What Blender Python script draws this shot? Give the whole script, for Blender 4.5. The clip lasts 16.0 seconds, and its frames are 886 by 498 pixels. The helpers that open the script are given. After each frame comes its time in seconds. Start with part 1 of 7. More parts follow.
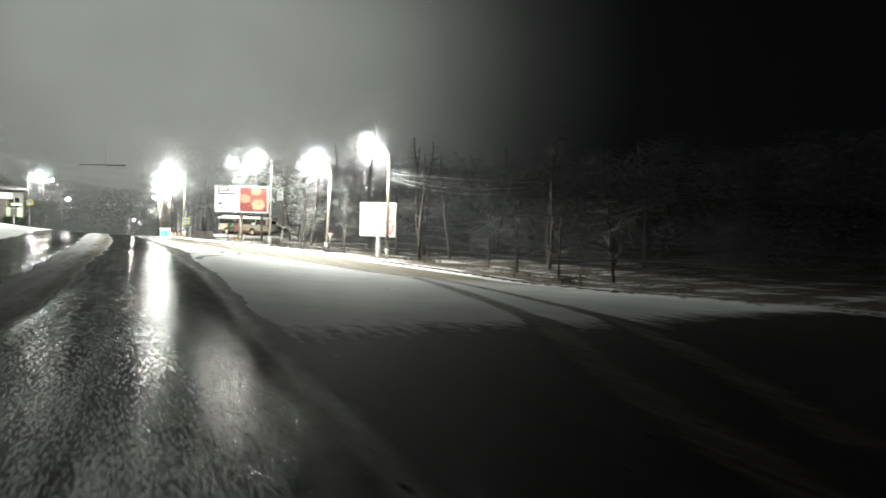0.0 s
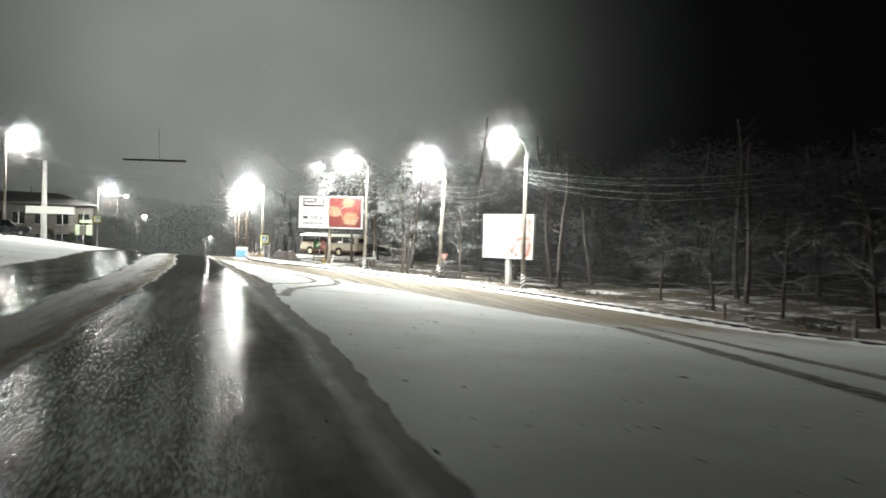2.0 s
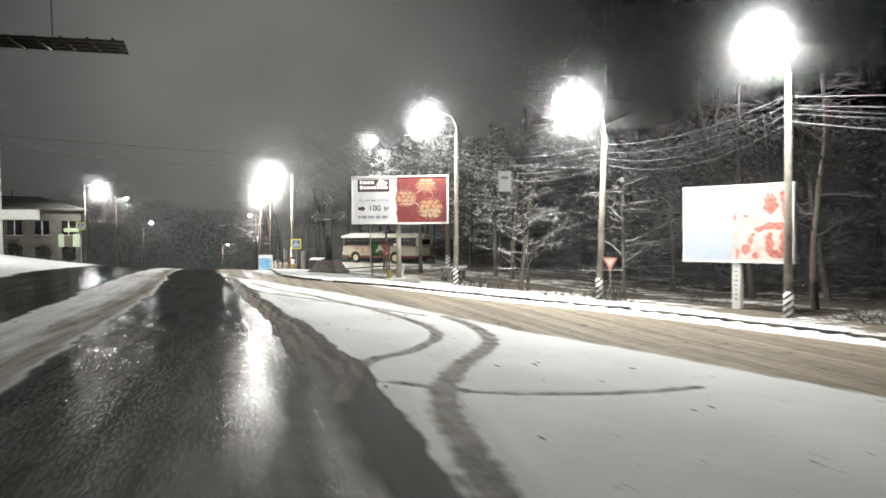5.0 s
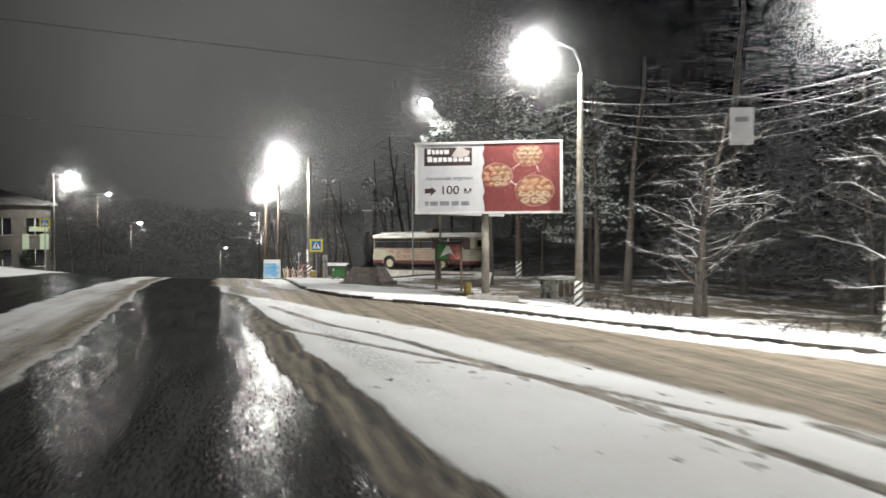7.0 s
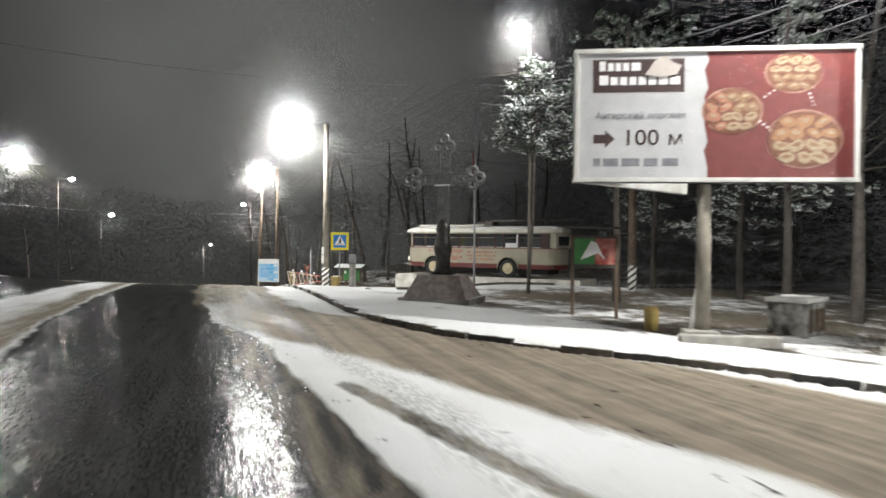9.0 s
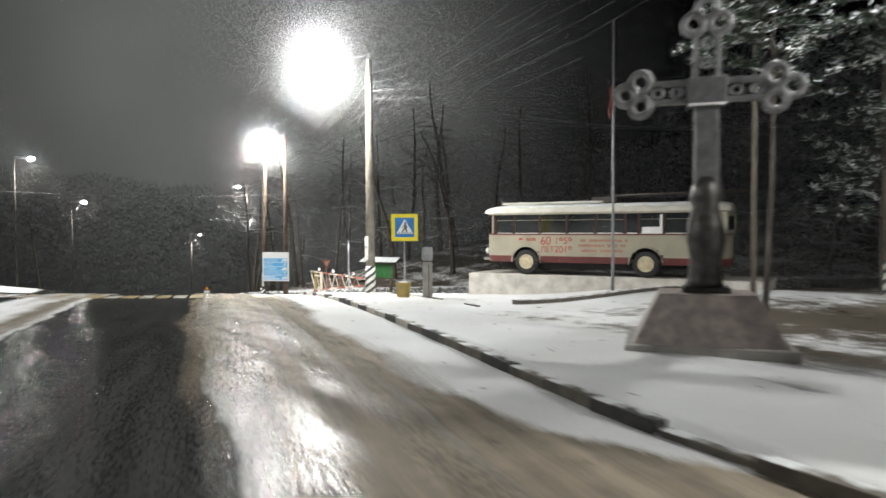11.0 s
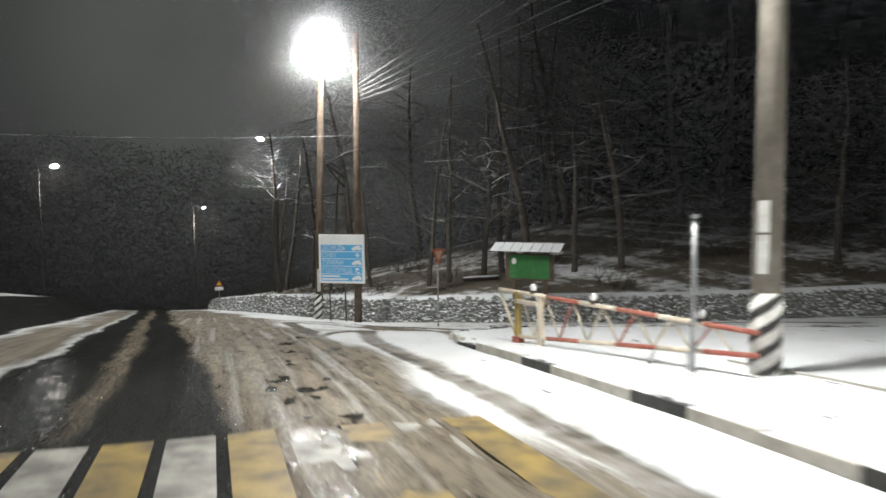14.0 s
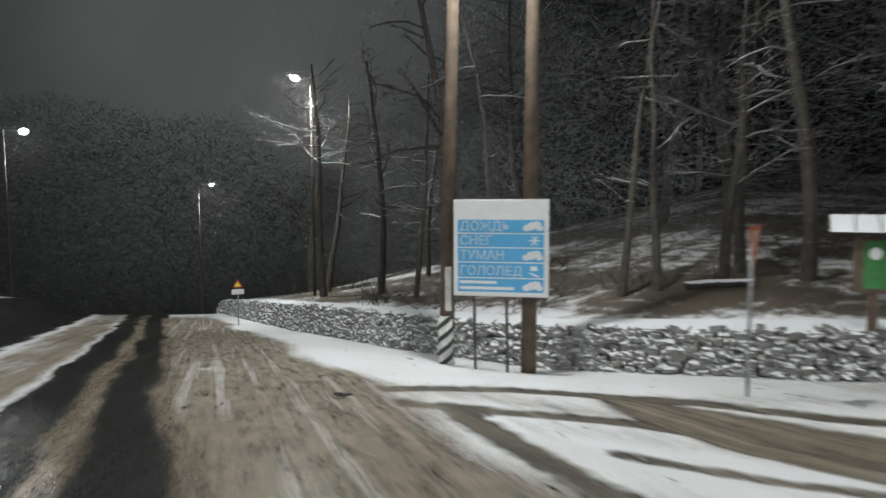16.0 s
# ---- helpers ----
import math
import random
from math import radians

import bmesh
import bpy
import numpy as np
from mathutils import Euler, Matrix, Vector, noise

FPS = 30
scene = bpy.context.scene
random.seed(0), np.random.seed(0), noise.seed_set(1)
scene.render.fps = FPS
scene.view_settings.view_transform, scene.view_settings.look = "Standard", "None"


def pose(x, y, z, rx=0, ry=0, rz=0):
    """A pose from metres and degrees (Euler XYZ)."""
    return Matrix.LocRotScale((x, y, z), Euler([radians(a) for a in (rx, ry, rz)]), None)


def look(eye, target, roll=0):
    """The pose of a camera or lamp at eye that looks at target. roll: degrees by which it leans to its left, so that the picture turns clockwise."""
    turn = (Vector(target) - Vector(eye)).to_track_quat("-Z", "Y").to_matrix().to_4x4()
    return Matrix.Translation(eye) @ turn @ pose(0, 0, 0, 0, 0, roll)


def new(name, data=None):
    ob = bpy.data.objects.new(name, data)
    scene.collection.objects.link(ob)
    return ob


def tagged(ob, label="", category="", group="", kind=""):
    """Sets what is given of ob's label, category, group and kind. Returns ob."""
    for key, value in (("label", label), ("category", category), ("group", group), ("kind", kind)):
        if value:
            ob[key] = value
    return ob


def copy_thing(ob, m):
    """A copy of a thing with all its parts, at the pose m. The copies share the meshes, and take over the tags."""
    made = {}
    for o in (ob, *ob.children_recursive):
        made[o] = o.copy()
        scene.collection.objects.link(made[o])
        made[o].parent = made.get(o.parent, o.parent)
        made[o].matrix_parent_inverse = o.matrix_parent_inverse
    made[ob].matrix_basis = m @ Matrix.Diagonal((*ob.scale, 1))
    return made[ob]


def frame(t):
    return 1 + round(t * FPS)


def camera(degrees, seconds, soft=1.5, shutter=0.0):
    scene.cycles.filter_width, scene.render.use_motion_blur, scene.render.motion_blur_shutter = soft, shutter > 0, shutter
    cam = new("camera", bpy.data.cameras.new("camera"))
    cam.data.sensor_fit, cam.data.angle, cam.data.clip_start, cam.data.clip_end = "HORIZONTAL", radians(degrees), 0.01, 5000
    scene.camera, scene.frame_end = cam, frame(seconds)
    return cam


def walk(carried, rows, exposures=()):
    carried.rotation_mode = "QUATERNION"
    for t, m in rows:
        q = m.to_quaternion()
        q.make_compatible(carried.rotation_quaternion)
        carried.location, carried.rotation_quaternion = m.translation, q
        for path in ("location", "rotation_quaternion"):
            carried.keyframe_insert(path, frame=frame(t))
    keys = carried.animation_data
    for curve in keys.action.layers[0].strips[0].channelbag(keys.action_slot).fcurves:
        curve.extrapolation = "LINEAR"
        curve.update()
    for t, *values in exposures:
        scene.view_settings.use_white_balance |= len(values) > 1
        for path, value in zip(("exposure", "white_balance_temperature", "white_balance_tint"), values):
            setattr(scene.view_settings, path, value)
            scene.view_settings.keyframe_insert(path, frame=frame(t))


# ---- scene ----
cam = camera(66.0, 16.0, soft=1.6, shutter=0.5)
PATH = [
    (0, (0.967, -4.613, 2.935), (1.771, -2.783, 2.85), 1.8),
    (0.5, (1.152, -0.313, 2.786), (1.88, 1.548, 2.71), 2.1),
    (1, (1.423, 3.892, 2.783), (2.105, 5.771, 2.718), 2.3),
    (1.5, (1.518, 7.971, 2.745), (2.182, 9.857, 2.689), 2.2),
    (2, (1.654, 12.133, 2.633), (2.266, 14.036, 2.596), 1.7),
    (2.5, (1.795, 16.273, 2.493), (2.357, 18.192, 2.463), 0.9),
    (3, (2.084, 20.272, 2.381), (2.624, 22.198, 2.351), 0.5),
    (5.5, (1.874, 39.101, 2.311), (2.433, 41.02, 2.271), -0.4),
    (6, (1.767, 42.944, 2.138), (2.323, 44.866, 2.106), -0.1),
    (6.5, (1.577, 46.675, 2.046), (2.133, 48.596, 2.02), -0.0),
    (7, (1.41, 50.273, 1.976), (1.974, 52.192, 1.951), -0.2),
    (7.5, (1.22, 53.919, 1.95), (1.796, 55.834, 1.927), -0.2),
    (8, (1.096, 57.71, 1.782), (1.689, 59.62, 1.769), 0.3),
    (10.5, (0.373, 73.678, 1.674), (1.009, 75.573, 1.619), 0.0),
    (11, (0.275, 77.249, 1.637), (0.917, 79.142, 1.574), -0.3),
    (11.5, (0.165, 80.641, 1.6), (0.802, 82.535, 1.516), -0.4),
    (12, (-0.012, 84.023, 1.61), (0.623, 85.917, 1.503), -0.7),
    (12.5, (-0.049, 87.566, 1.499), (0.58, 89.46, 1.381), -0.5),
    (13, (-0.203, 90.939, 1.477), (0.428, 92.833, 1.351), -0.6),
    (13.5, (-0.372, 94.315, 1.424), (0.262, 96.207, 1.29), -0.6),
    (14, (-0.553, 97.759, 1.314), (0.088, 99.648, 1.174), -0.5),
    (14.5, (-0.68, 101.36, 1.067), (-0.034, 103.247, 0.927), -0.3),
    (15, (-0.824, 105.032, 0.729), (-0.177, 106.919, 0.591), -0.0),
    (15.5, (-0.943, 108.722, 0.449), (-0.3, 110.61, 0.298), -0.1),
    (16, (-1.096, 112.46, 0.142), (-0.462, 114.35, -0.023), -0.3),
]
walk(cam, [(t, look(e, a, r)) for t, e, a, r in PATH], exposures=((0.0, 2.55, 6500, 2), (1.5, 2.4, 6500, 3), (3.0, 2.05, 6450, 7), (5.5, 1.55, 6500, 9), (7.0, 1.15, 6500, 10), (8.0, 1.05, 6500, 10), (10.5, 1.3, 6350, 9), (11.5, 1.25, 6400, 9), (12.5, 1.05, 6400, 9), (13.5, 0.7, 6400, 9), (14.5, 0.6, 6250, 8), (15.0, 0.5, 6500, 10), (16.0, 0.6, 6150, 8)))

# ---- light: night sky with lamp-lit haze ----
world = bpy.data.worlds.new("night")
scene.world = world
world.use_nodes = True
wn, wl = world.node_tree.nodes, world.node_tree.links
wn.clear()
w_out = wn.new("ShaderNodeOutputWorld")
w_bg = wn.new("ShaderNodeBackground")
w_tc = wn.new("ShaderNodeTexCoord")
w_dot = wn.new("ShaderNodeVectorMath")
w_dot.operation = "DOT_PRODUCT"
w_dot.inputs[1].default_value = (0.03, 0.98, 0.19)
w_ramp = wn.new("ShaderNodeValToRGB")
for pos, col in ((0.0, (0.0002, 0.0002, 0.0003, 1)), (0.80, (0.0003, 0.0003, 0.0004, 1)), (0.88, (0.003, 0.003, 0.0031, 1)), (0.93, (0.018, 0.0185, 0.0175, 1)), (0.97, (0.050, 0.051, 0.048, 1)), (1.0, (0.086, 0.088, 0.082, 1))):
    el = w_ramp.color_ramp.elements.new(pos) if 0 < pos < 1 else w_ramp.color_ramp.elements[0 if pos == 0 else -1]
    el.color = col
w_ramp.color_ramp.interpolation = "B_SPLINE"
w_noise = wn.new("ShaderNodeTexNoise")
w_noise.inputs["Scale"].default_value = 2.2
w_noise.inputs["Detail"].default_value = 3
w_mul = wn.new("ShaderNodeMath")
w_mul.operation = "MULTIPLY_ADD"
w_mul.inputs[1].default_value = 0.7
w_mul.inputs[2].default_value = 0.38
wl.new(w_tc.outputs["Generated"], w_dot.inputs[0])
wl.new(w_tc.outputs["Generated"], w_noise.inputs["Vector"])
wl.new(w_dot.outputs["Value"], w_ramp.inputs["Fac"])
wl.new(w_noise.outputs["Fac"], w_mul.inputs[0])
wl.new(w_mul.outputs[0], w_bg.inputs["Strength"])
wl.new(w_ramp.outputs["Color"], w_bg.inputs["Color"])
wl.new(w_bg.outputs[0], w_out.inputs["Surface"])

# ---- materials ----
def mat(name, col, rough=0.7, metal=0.0, col2=None, scale=4.0, bump=0.0, bscale=30.0, emit=0.0, spec=None, snow=0.0, wear=None):
    """A noisy procedural surface: two colours mixed at two scales, relief, and snow that settles on faces turned up."""
    m = bpy.data.materials.new(name)
    m.use_nodes = True
    n, l = m.node_tree.nodes, m.node_tree.links
    b = n["Principled BSDF"]
    tc = n.new("ShaderNodeTexCoord")
    nz = n.new("ShaderNodeTexNoise")
    nz.inputs["Scale"].default_value, nz.inputs["Detail"].default_value = scale, 8
    l.new(tc.outputs["Object"], nz.inputs["Vector"])
    fine = n.new("ShaderNodeTexNoise")
    fine.inputs["Scale"].default_value, fine.inputs["Detail"].default_value = bscale, 5
    l.new(tc.outputs["Object"], fine.inputs["Vector"])
    ramp = n.new("ShaderNodeMapRange")
    ramp.inputs[1].default_value, ramp.inputs[2].default_value = 0.35, 0.65
    l.new(nz.outputs["Fac"], ramp.inputs[0])
    mix = n.new("ShaderNodeMix")
    mix.data_type = "RGBA"
    c2 = col2 or tuple(0.7 * c for c in col)
    mix.inputs[6].default_value, mix.inputs[7].default_value = (*col, 1), (*c2, 1)
    l.new(ramp.outputs[0], mix.inputs[0])
    grain = n.new("ShaderNodeMix")
    grain.data_type, grain.blend_type = "RGBA", "MULTIPLY"
    grain.inputs[0].default_value = 0.35
    l.new(mix.outputs[2], grain.inputs[6])
    l.new(fine.outputs["Color"], grain.inputs[7])
    gr = n.new("ShaderNodeMapRange")
    gr.inputs[1].default_value, gr.inputs[2].default_value, gr.inputs[3].default_value = 0.3, 0.7, 0.55
    l.new(fine.outputs["Fac"], gr.inputs[0])
    l.new(gr.outputs[0], grain.inputs[7])
    out = grain.outputs[2]
    if snow > 0:
        geo = n.new("ShaderNodeNewGeometry")
        sep = n.new("ShaderNodeSeparateXYZ")
        l.new(geo.outputs["Normal"], sep.inputs[0])
        add = n.new("ShaderNodeMath")
        add.operation = "MULTIPLY_ADD"
        add.inputs[1].default_value = 0.9
        l.new(nz.outputs["Fac"], add.inputs[0])
        l.new(sep.outputs["Z"], add.inputs[2])
        sm = n.new("ShaderNodeMapRange")
        sm.inputs[1].default_value, sm.inputs[2].default_value = 1.45 - snow, 1.6 - snow
        l.new(add.outputs[0], sm.inputs[0])
        s2 = n.new("ShaderNodeMix")
        s2.data_type = "RGBA"
        s2.inputs[7].default_value = (0.78, 0.8, 0.82, 1)
        l.new(sm.outputs[0], s2.inputs[0])
        l.new(out, s2.inputs[6])
        out = s2.outputs[2]
    l.new(out, b.inputs["Base Color"])
    rr = n.new("ShaderNodeMapRange")
    rr.inputs[3].default_value, rr.inputs[4].default_value = max(0.02, rough - 0.12), min(1, rough + 0.12)
    l.new(nz.outputs["Fac"], rr.inputs[0])
    l.new(rr.outputs[0], b.inputs["Roughness"])
    b.inputs["Metallic"].default_value = metal
    if spec is not None:
        b.inputs["Specular IOR Level"].default_value = spec
    if bump:
        bp = n.new("ShaderNodeBump")
        bp.inputs["Strength"].default_value, bp.inputs["Distance"].default_value = bump, 0.02
        l.new(fine.outputs["Fac"], bp.inputs["Height"])
        l.new(bp.outputs[0], b.inputs["Normal"])
    if emit:
        b.inputs["Emission Color"].default_value = (*col, 1)
        b.inputs["Emission Strength"].default_value = emit
    return m


CONCRETE = mat("concrete", (0.42, 0.40, 0.37), 0.85, col2=(0.28, 0.27, 0.25), scale=3, bump=0.4, bscale=40)
POLE = mat("pole_concrete", (0.25, 0.225, 0.19), 0.85, col2=(0.16, 0.14, 0.115), scale=2.5, bump=0.4, bscale=25, snow=0.1)
WOODPOLE = mat("pole_wood", (0.14, 0.10, 0.07), 0.85, col2=(0.08, 0.058, 0.042), scale=3, bump=0.5, bscale=30)
PAINT_W = mat("white_paint", (0.78, 0.78, 0.75), 0.6, col2=(0.6, 0.59, 0.55), scale=6, bump=0.15)
PAINT_K = mat("black_paint", (0.025, 0.025, 0.026), 0.6, col2=(0.06, 0.055, 0.05), scale=6, bump=0.2)
STEEL = mat("galvanised_steel", (0.42, 0.43, 0.44), 0.45, 0.8, col2=(0.3, 0.3, 0.31), scale=5)
DARKSTEEL = mat("dark_steel", (0.06, 0.06, 0.065), 0.5, 0.5, col2=(0.1, 0.08, 0.06), scale=5)
BRONZE = mat("dark_bronze", (0.055, 0.052, 0.05), 0.38, 0.6, col2=(0.1, 0.095, 0.09), scale=7, bump=0.3, snow=0.0)
GRANITE = mat("granite", (0.48, 0.40, 0.37), 0.5, col2=(0.28, 0.25, 0.24), scale=5, bump=0.3, bscale=60)
BARK = mat("bark", (0.075, 0.064, 0.054), 0.9, col2=(0.045, 0.038, 0.033), scale=4, bump=0.6, bscale=20, snow=0.18)
# darker, less snowy copy of the twig surface: the unlit wood's dimness as colour
TWIG_D = mat("dimmed_twig", (0.04, 0.034, 0.029), 0.9, col2=(0.025, 0.021, 0.018), scale=2, snow=0.05)
TWIG = mat("twig", (0.08, 0.068, 0.055), 0.9, col2=(0.05, 0.042, 0.035), scale=3, snow=0.36)
NEEDLE = mat("needles", (0.06, 0.085, 0.05), 0.8, col2=(0.035, 0.055, 0.035), scale=6, snow=0.78)
# pale bluish grey: the haze before the wood is put into the twig colour
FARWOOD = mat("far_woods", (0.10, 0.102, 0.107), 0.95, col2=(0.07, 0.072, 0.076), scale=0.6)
BUSHM = mat("bush_leaves", (0.035, 0.05, 0.025), 0.8, col2=(0.02, 0.03, 0.018), scale=6, snow=0.05)
STONE = mat("rubble_stone", (0.27, 0.265, 0.25), 0.85, col2=(0.16, 0.157, 0.15), scale=6, bump=0.7, bscale=18, snow=0.60)
LENS = mat("lamp_lens", (1.0, 0.98, 0.95), 0.3, emit=55.0)
WIREM = mat("wire", (0.12, 0.12, 0.12), 0.7, snow=0.6)
GLASS_D = mat("dark_glass", (0.012, 0.014, 0.016), 0.08, spec=0.7)


# ---- mesh helpers ----
def bm_box(bm, c, s, m=None, bev=0.0):
    r = bmesh.ops.create_cube(bm, size=1.0, matrix=Matrix.Translation(c) @ Matrix.Diagonal((*s, 1)))
    vs = r["verts"]
    if bev:
        es = list({e for v in vs for e in v.link_edges})
        o = bmesh.ops.bevel(bm, geom=es, offset=bev, segments=2, affect="EDGES", profile=0.6)
        vs = list({v for f in o["faces"] for v in f.verts} | {v for v in vs if v.is_valid})
    if m is not None:
        bmesh.ops.transform(bm, matrix=m, verts=[v for v in vs if v.is_valid])
    return vs


def bm_tube(bm, pts, radii, sides=8, cap=True):
    """A tube through points with a radius at each."""
    rings = []
    for i, p in enumerate(pts):
        p = Vector(p)
        a, b = Vector(pts[max(i - 1, 0)]), Vector(pts[min(i + 1, len(pts) - 1)])
        d = (b - a).normalized()
        u = d.orthogonal().normalized() if abs(d.z) > 0.99 else d.cross(Vector((0, 0, 1))).normalized()
        v = d.cross(u)
        rings.append([bm.verts.new(p + radii[i] * (math.cos(2 * math.pi * k / sides) * u + math.sin(2 * math.pi * k / sides) * v)) for k in range(sides)])
    for r0, r1 in zip(rings, rings[1:]):
        for k in range(sides):
            bm.faces.new((r0[k], r0[(k + 1) % sides], r1[(k + 1) % sides], r1[k]))
    if cap:
        bm.faces.new(rings[0][::-1])
        bm.faces.new(rings[-1])


def bm_prism(bm, outline, depth, m=None):
    """An outline in x, z pushed back along y by depth."""
    a = [bm.verts.new((x, 0, z)) for x, z in outline]
    b = [bm.verts.new((x, depth, z)) for x, z in outline]
    fs = [bm.faces.new(a), bm.faces.new(b[::-1])]
    n = len(a)
    for i in range(n):
        fs.append(bm.faces.new((a[i], b[i], b[(i + 1) % n], a[(i + 1) % n])))
    if m is not None:
        bmesh.ops.transform(bm, matrix=m, verts=a + b)
    return a + b


def finish(name, bm, material, smooth=False):
    bmesh.ops.recalc_face_normals(bm, faces=bm.faces)
    me = bpy.data.meshes.new(name)
    bm.to_mesh(me)
    bm.free()
    for mm in material if isinstance(material, (list, tuple)) else (material,):
        me.materials.append(mm)
    if smooth:
        me.shade_smooth()
    return new(name, me)


def part(name, bm, material, parent=None, label="", smooth=False):
    ob = finish(name, bm, material, smooth)
    if parent is not None:
        ob.parent = parent
    if label:
        tagged(ob, label)
    return ob


def thing(name, m, label, category, group="", kind=""):
    ob = new(name)
    ob.empty_display_size = 0.2
    ob.matrix_basis = m
    return tagged(ob, label, category, group, kind)


def box_part(name, c, s, material, parent, label="", bev=0.01, m=None):
    bm = bmesh.new()
    bm_box(bm, c, s, m, bev)
    return part(name, bm, material, parent, label)


def tube_part(name, pts, radii, material, parent, label="", sides=10):
    bm = bmesh.new()
    bm_tube(bm, pts, radii if isinstance(radii, (list, tuple)) else [radii] * len(pts), sides)
    return part(name, bm, material, parent, label, smooth=True)


def text_part(name, body, size, m, material, parent, align="LEFT", squeeze=1.0, bold=0.0):
    cu = bpy.data.curves.new(name, "FONT")
    cu.body, cu.size, cu.extrude, cu.align_x, cu.offset = body, size, 0.002, align, bold
    tmp = new(name + "_tmp", cu)
    me = bpy.data.meshes.new_from_object(tmp.evaluated_get(bpy.context.evaluated_depsgraph_get()))
    bpy.data.objects.remove(tmp)
    me.materials.clear()
    me.materials.append(material)
    ob = new(name, me)
    ob.parent = parent
    ob.matrix_basis = m @ Matrix.Diagonal((squeeze, 1, 1, 1))
    return ob


# ---- the lie of the land ----
PY = [-300, -60, -5, 18, 40, 60, 80, 95, 104, 110, 118, 126, 140, 166, 180, 200, 260, 400, 900]
PZ = [3.0, 2.0, 0.98, 0.44, 0.3, 0.06, -0.08, -0.4, -0.78, -1.33, -2.25, -3.3, -5.2, -8.8, -12.5, -19, -42, -105, -240]
CY = [-60, 18, 40, 60, 75, 88, 98, 106, 125, 160]
CS = [-0.05, -0.05, -0.072, -0.05, -0.055, -0.03, -0.035, -0.05, -0.02, -0.02]
KERB = [(40, -60), (36, -10), (33, 15), (30.5, 30), (27.8, 39.5), (24, 47.5), (21, 53), (18, 58.5), (15, 63.6), (12.4, 68.6), (11.1, 71.0), (10.2, 72.6), (8.65, 74.75), (7.4, 75.75), (6.4, 76.75), (5.6, 77.75), (5.27, 78.4), (4.9, 79.4), (4.45, 80.9), (4.13, 82.8), (4.07, 85), (4.07, 88), (4.1, 92), (4.1, 100), (4.14, 110.5), (4.6, 112.2), (6.2, 112.9), (12, 111.2), (26, 106), (60, 96)]
WALL = [(60, 102), (34, 111), (22, 115.5), (14, 119.3), (9.6, 122.2), (6.0, 125.6), (3.4, 130.5), (1.6, 138), (0.4, 150), (-1.5, 172)]


def seg_dist(px, py, line):
    """Distance to a line of points, and the side: positive on its right, walking from first to last."""
    best = np.full(np.shape(px), 1e9)
    side = np.zeros(np.shape(px))
    for (ax, ay), (bx, by) in zip(line, line[1:]):
        dx, dy = bx - ax, by - ay
        t = np.clip(((px - ax) * dx + (py - ay) * dy) / (dx * dx + dy * dy), 0, 1)
        d = np.hypot(px - ax - t * dx, py - ay - t * dy)
        s = (px - ax) * dy - (py - ay) * dx
        near = d < best - 1e-9
        best = np.where(near, d, best)
        side = np.where(near, np.sign(s), side)
    return best, side


def smoothstep(a, b, x):
    t = np.clip((x - a) / (b - a), 0, 1)
    return t * t * (3 - 2 * t)


def base_z(x, y):
    x, y = np.asarray(x, float), np.asarray(y, float)
    z = sum(np.interp(y + o, PY, PZ) for o in (-4, -2, 0, 2, 4)) / 5
    c = np.interp(y, CY, CS)
    left = np.interp(-x, [0, 6, 18, 40, 300], [0.02, 0.04, 0.09, 0.09, 0.02])
    dip = -0.42 * smoothstep(1.0, 6.5, x) * smoothstep(113, 119, y)
    return z + dip + np.where(x > 0, c * np.minimum(x, 30), np.clip(-x, 0, 60) * left)


def land(x, y):
    """Height of the ground, with the raised plaza behind the kerb and the bank behind the stone wall."""
    x, y = np.asarray(x, float), np.asarray(y, float)
    z = base_z(x, y)
    dk, sk = seg_dist(x, y, KERB)
    z = z + np.where(sk > 0, 0.13 * smoothstep(-0.02, 0.12, dk), 0)
    z = z + 0.36 * smoothstep(9, 15, x) * smoothstep(88, 93, y) * (1 - smoothstep(97, 102, y)) * (sk > 0)
    dw, sw = seg_dist(x, y, WALL)
    behind = (sw > 0) & (y > 100)
    z = z + np.where(behind, 0.85 * smoothstep(0.38, 0.8, dw) * (1 - smoothstep(160, 175, y)) + 0.24 * np.clip(dw - 0.6, 0, 40) * (1 - smoothstep(150, 175, y)), 0)
    edge = -6.5 - 0.065 * np.clip(y - 100, 0, 90)
    z = z + 0.9 * smoothstep(0.3, 1.8, edge - x) * smoothstep(122, 134, y)
    return z


def gz(x, y):
    return float(land(x, y))


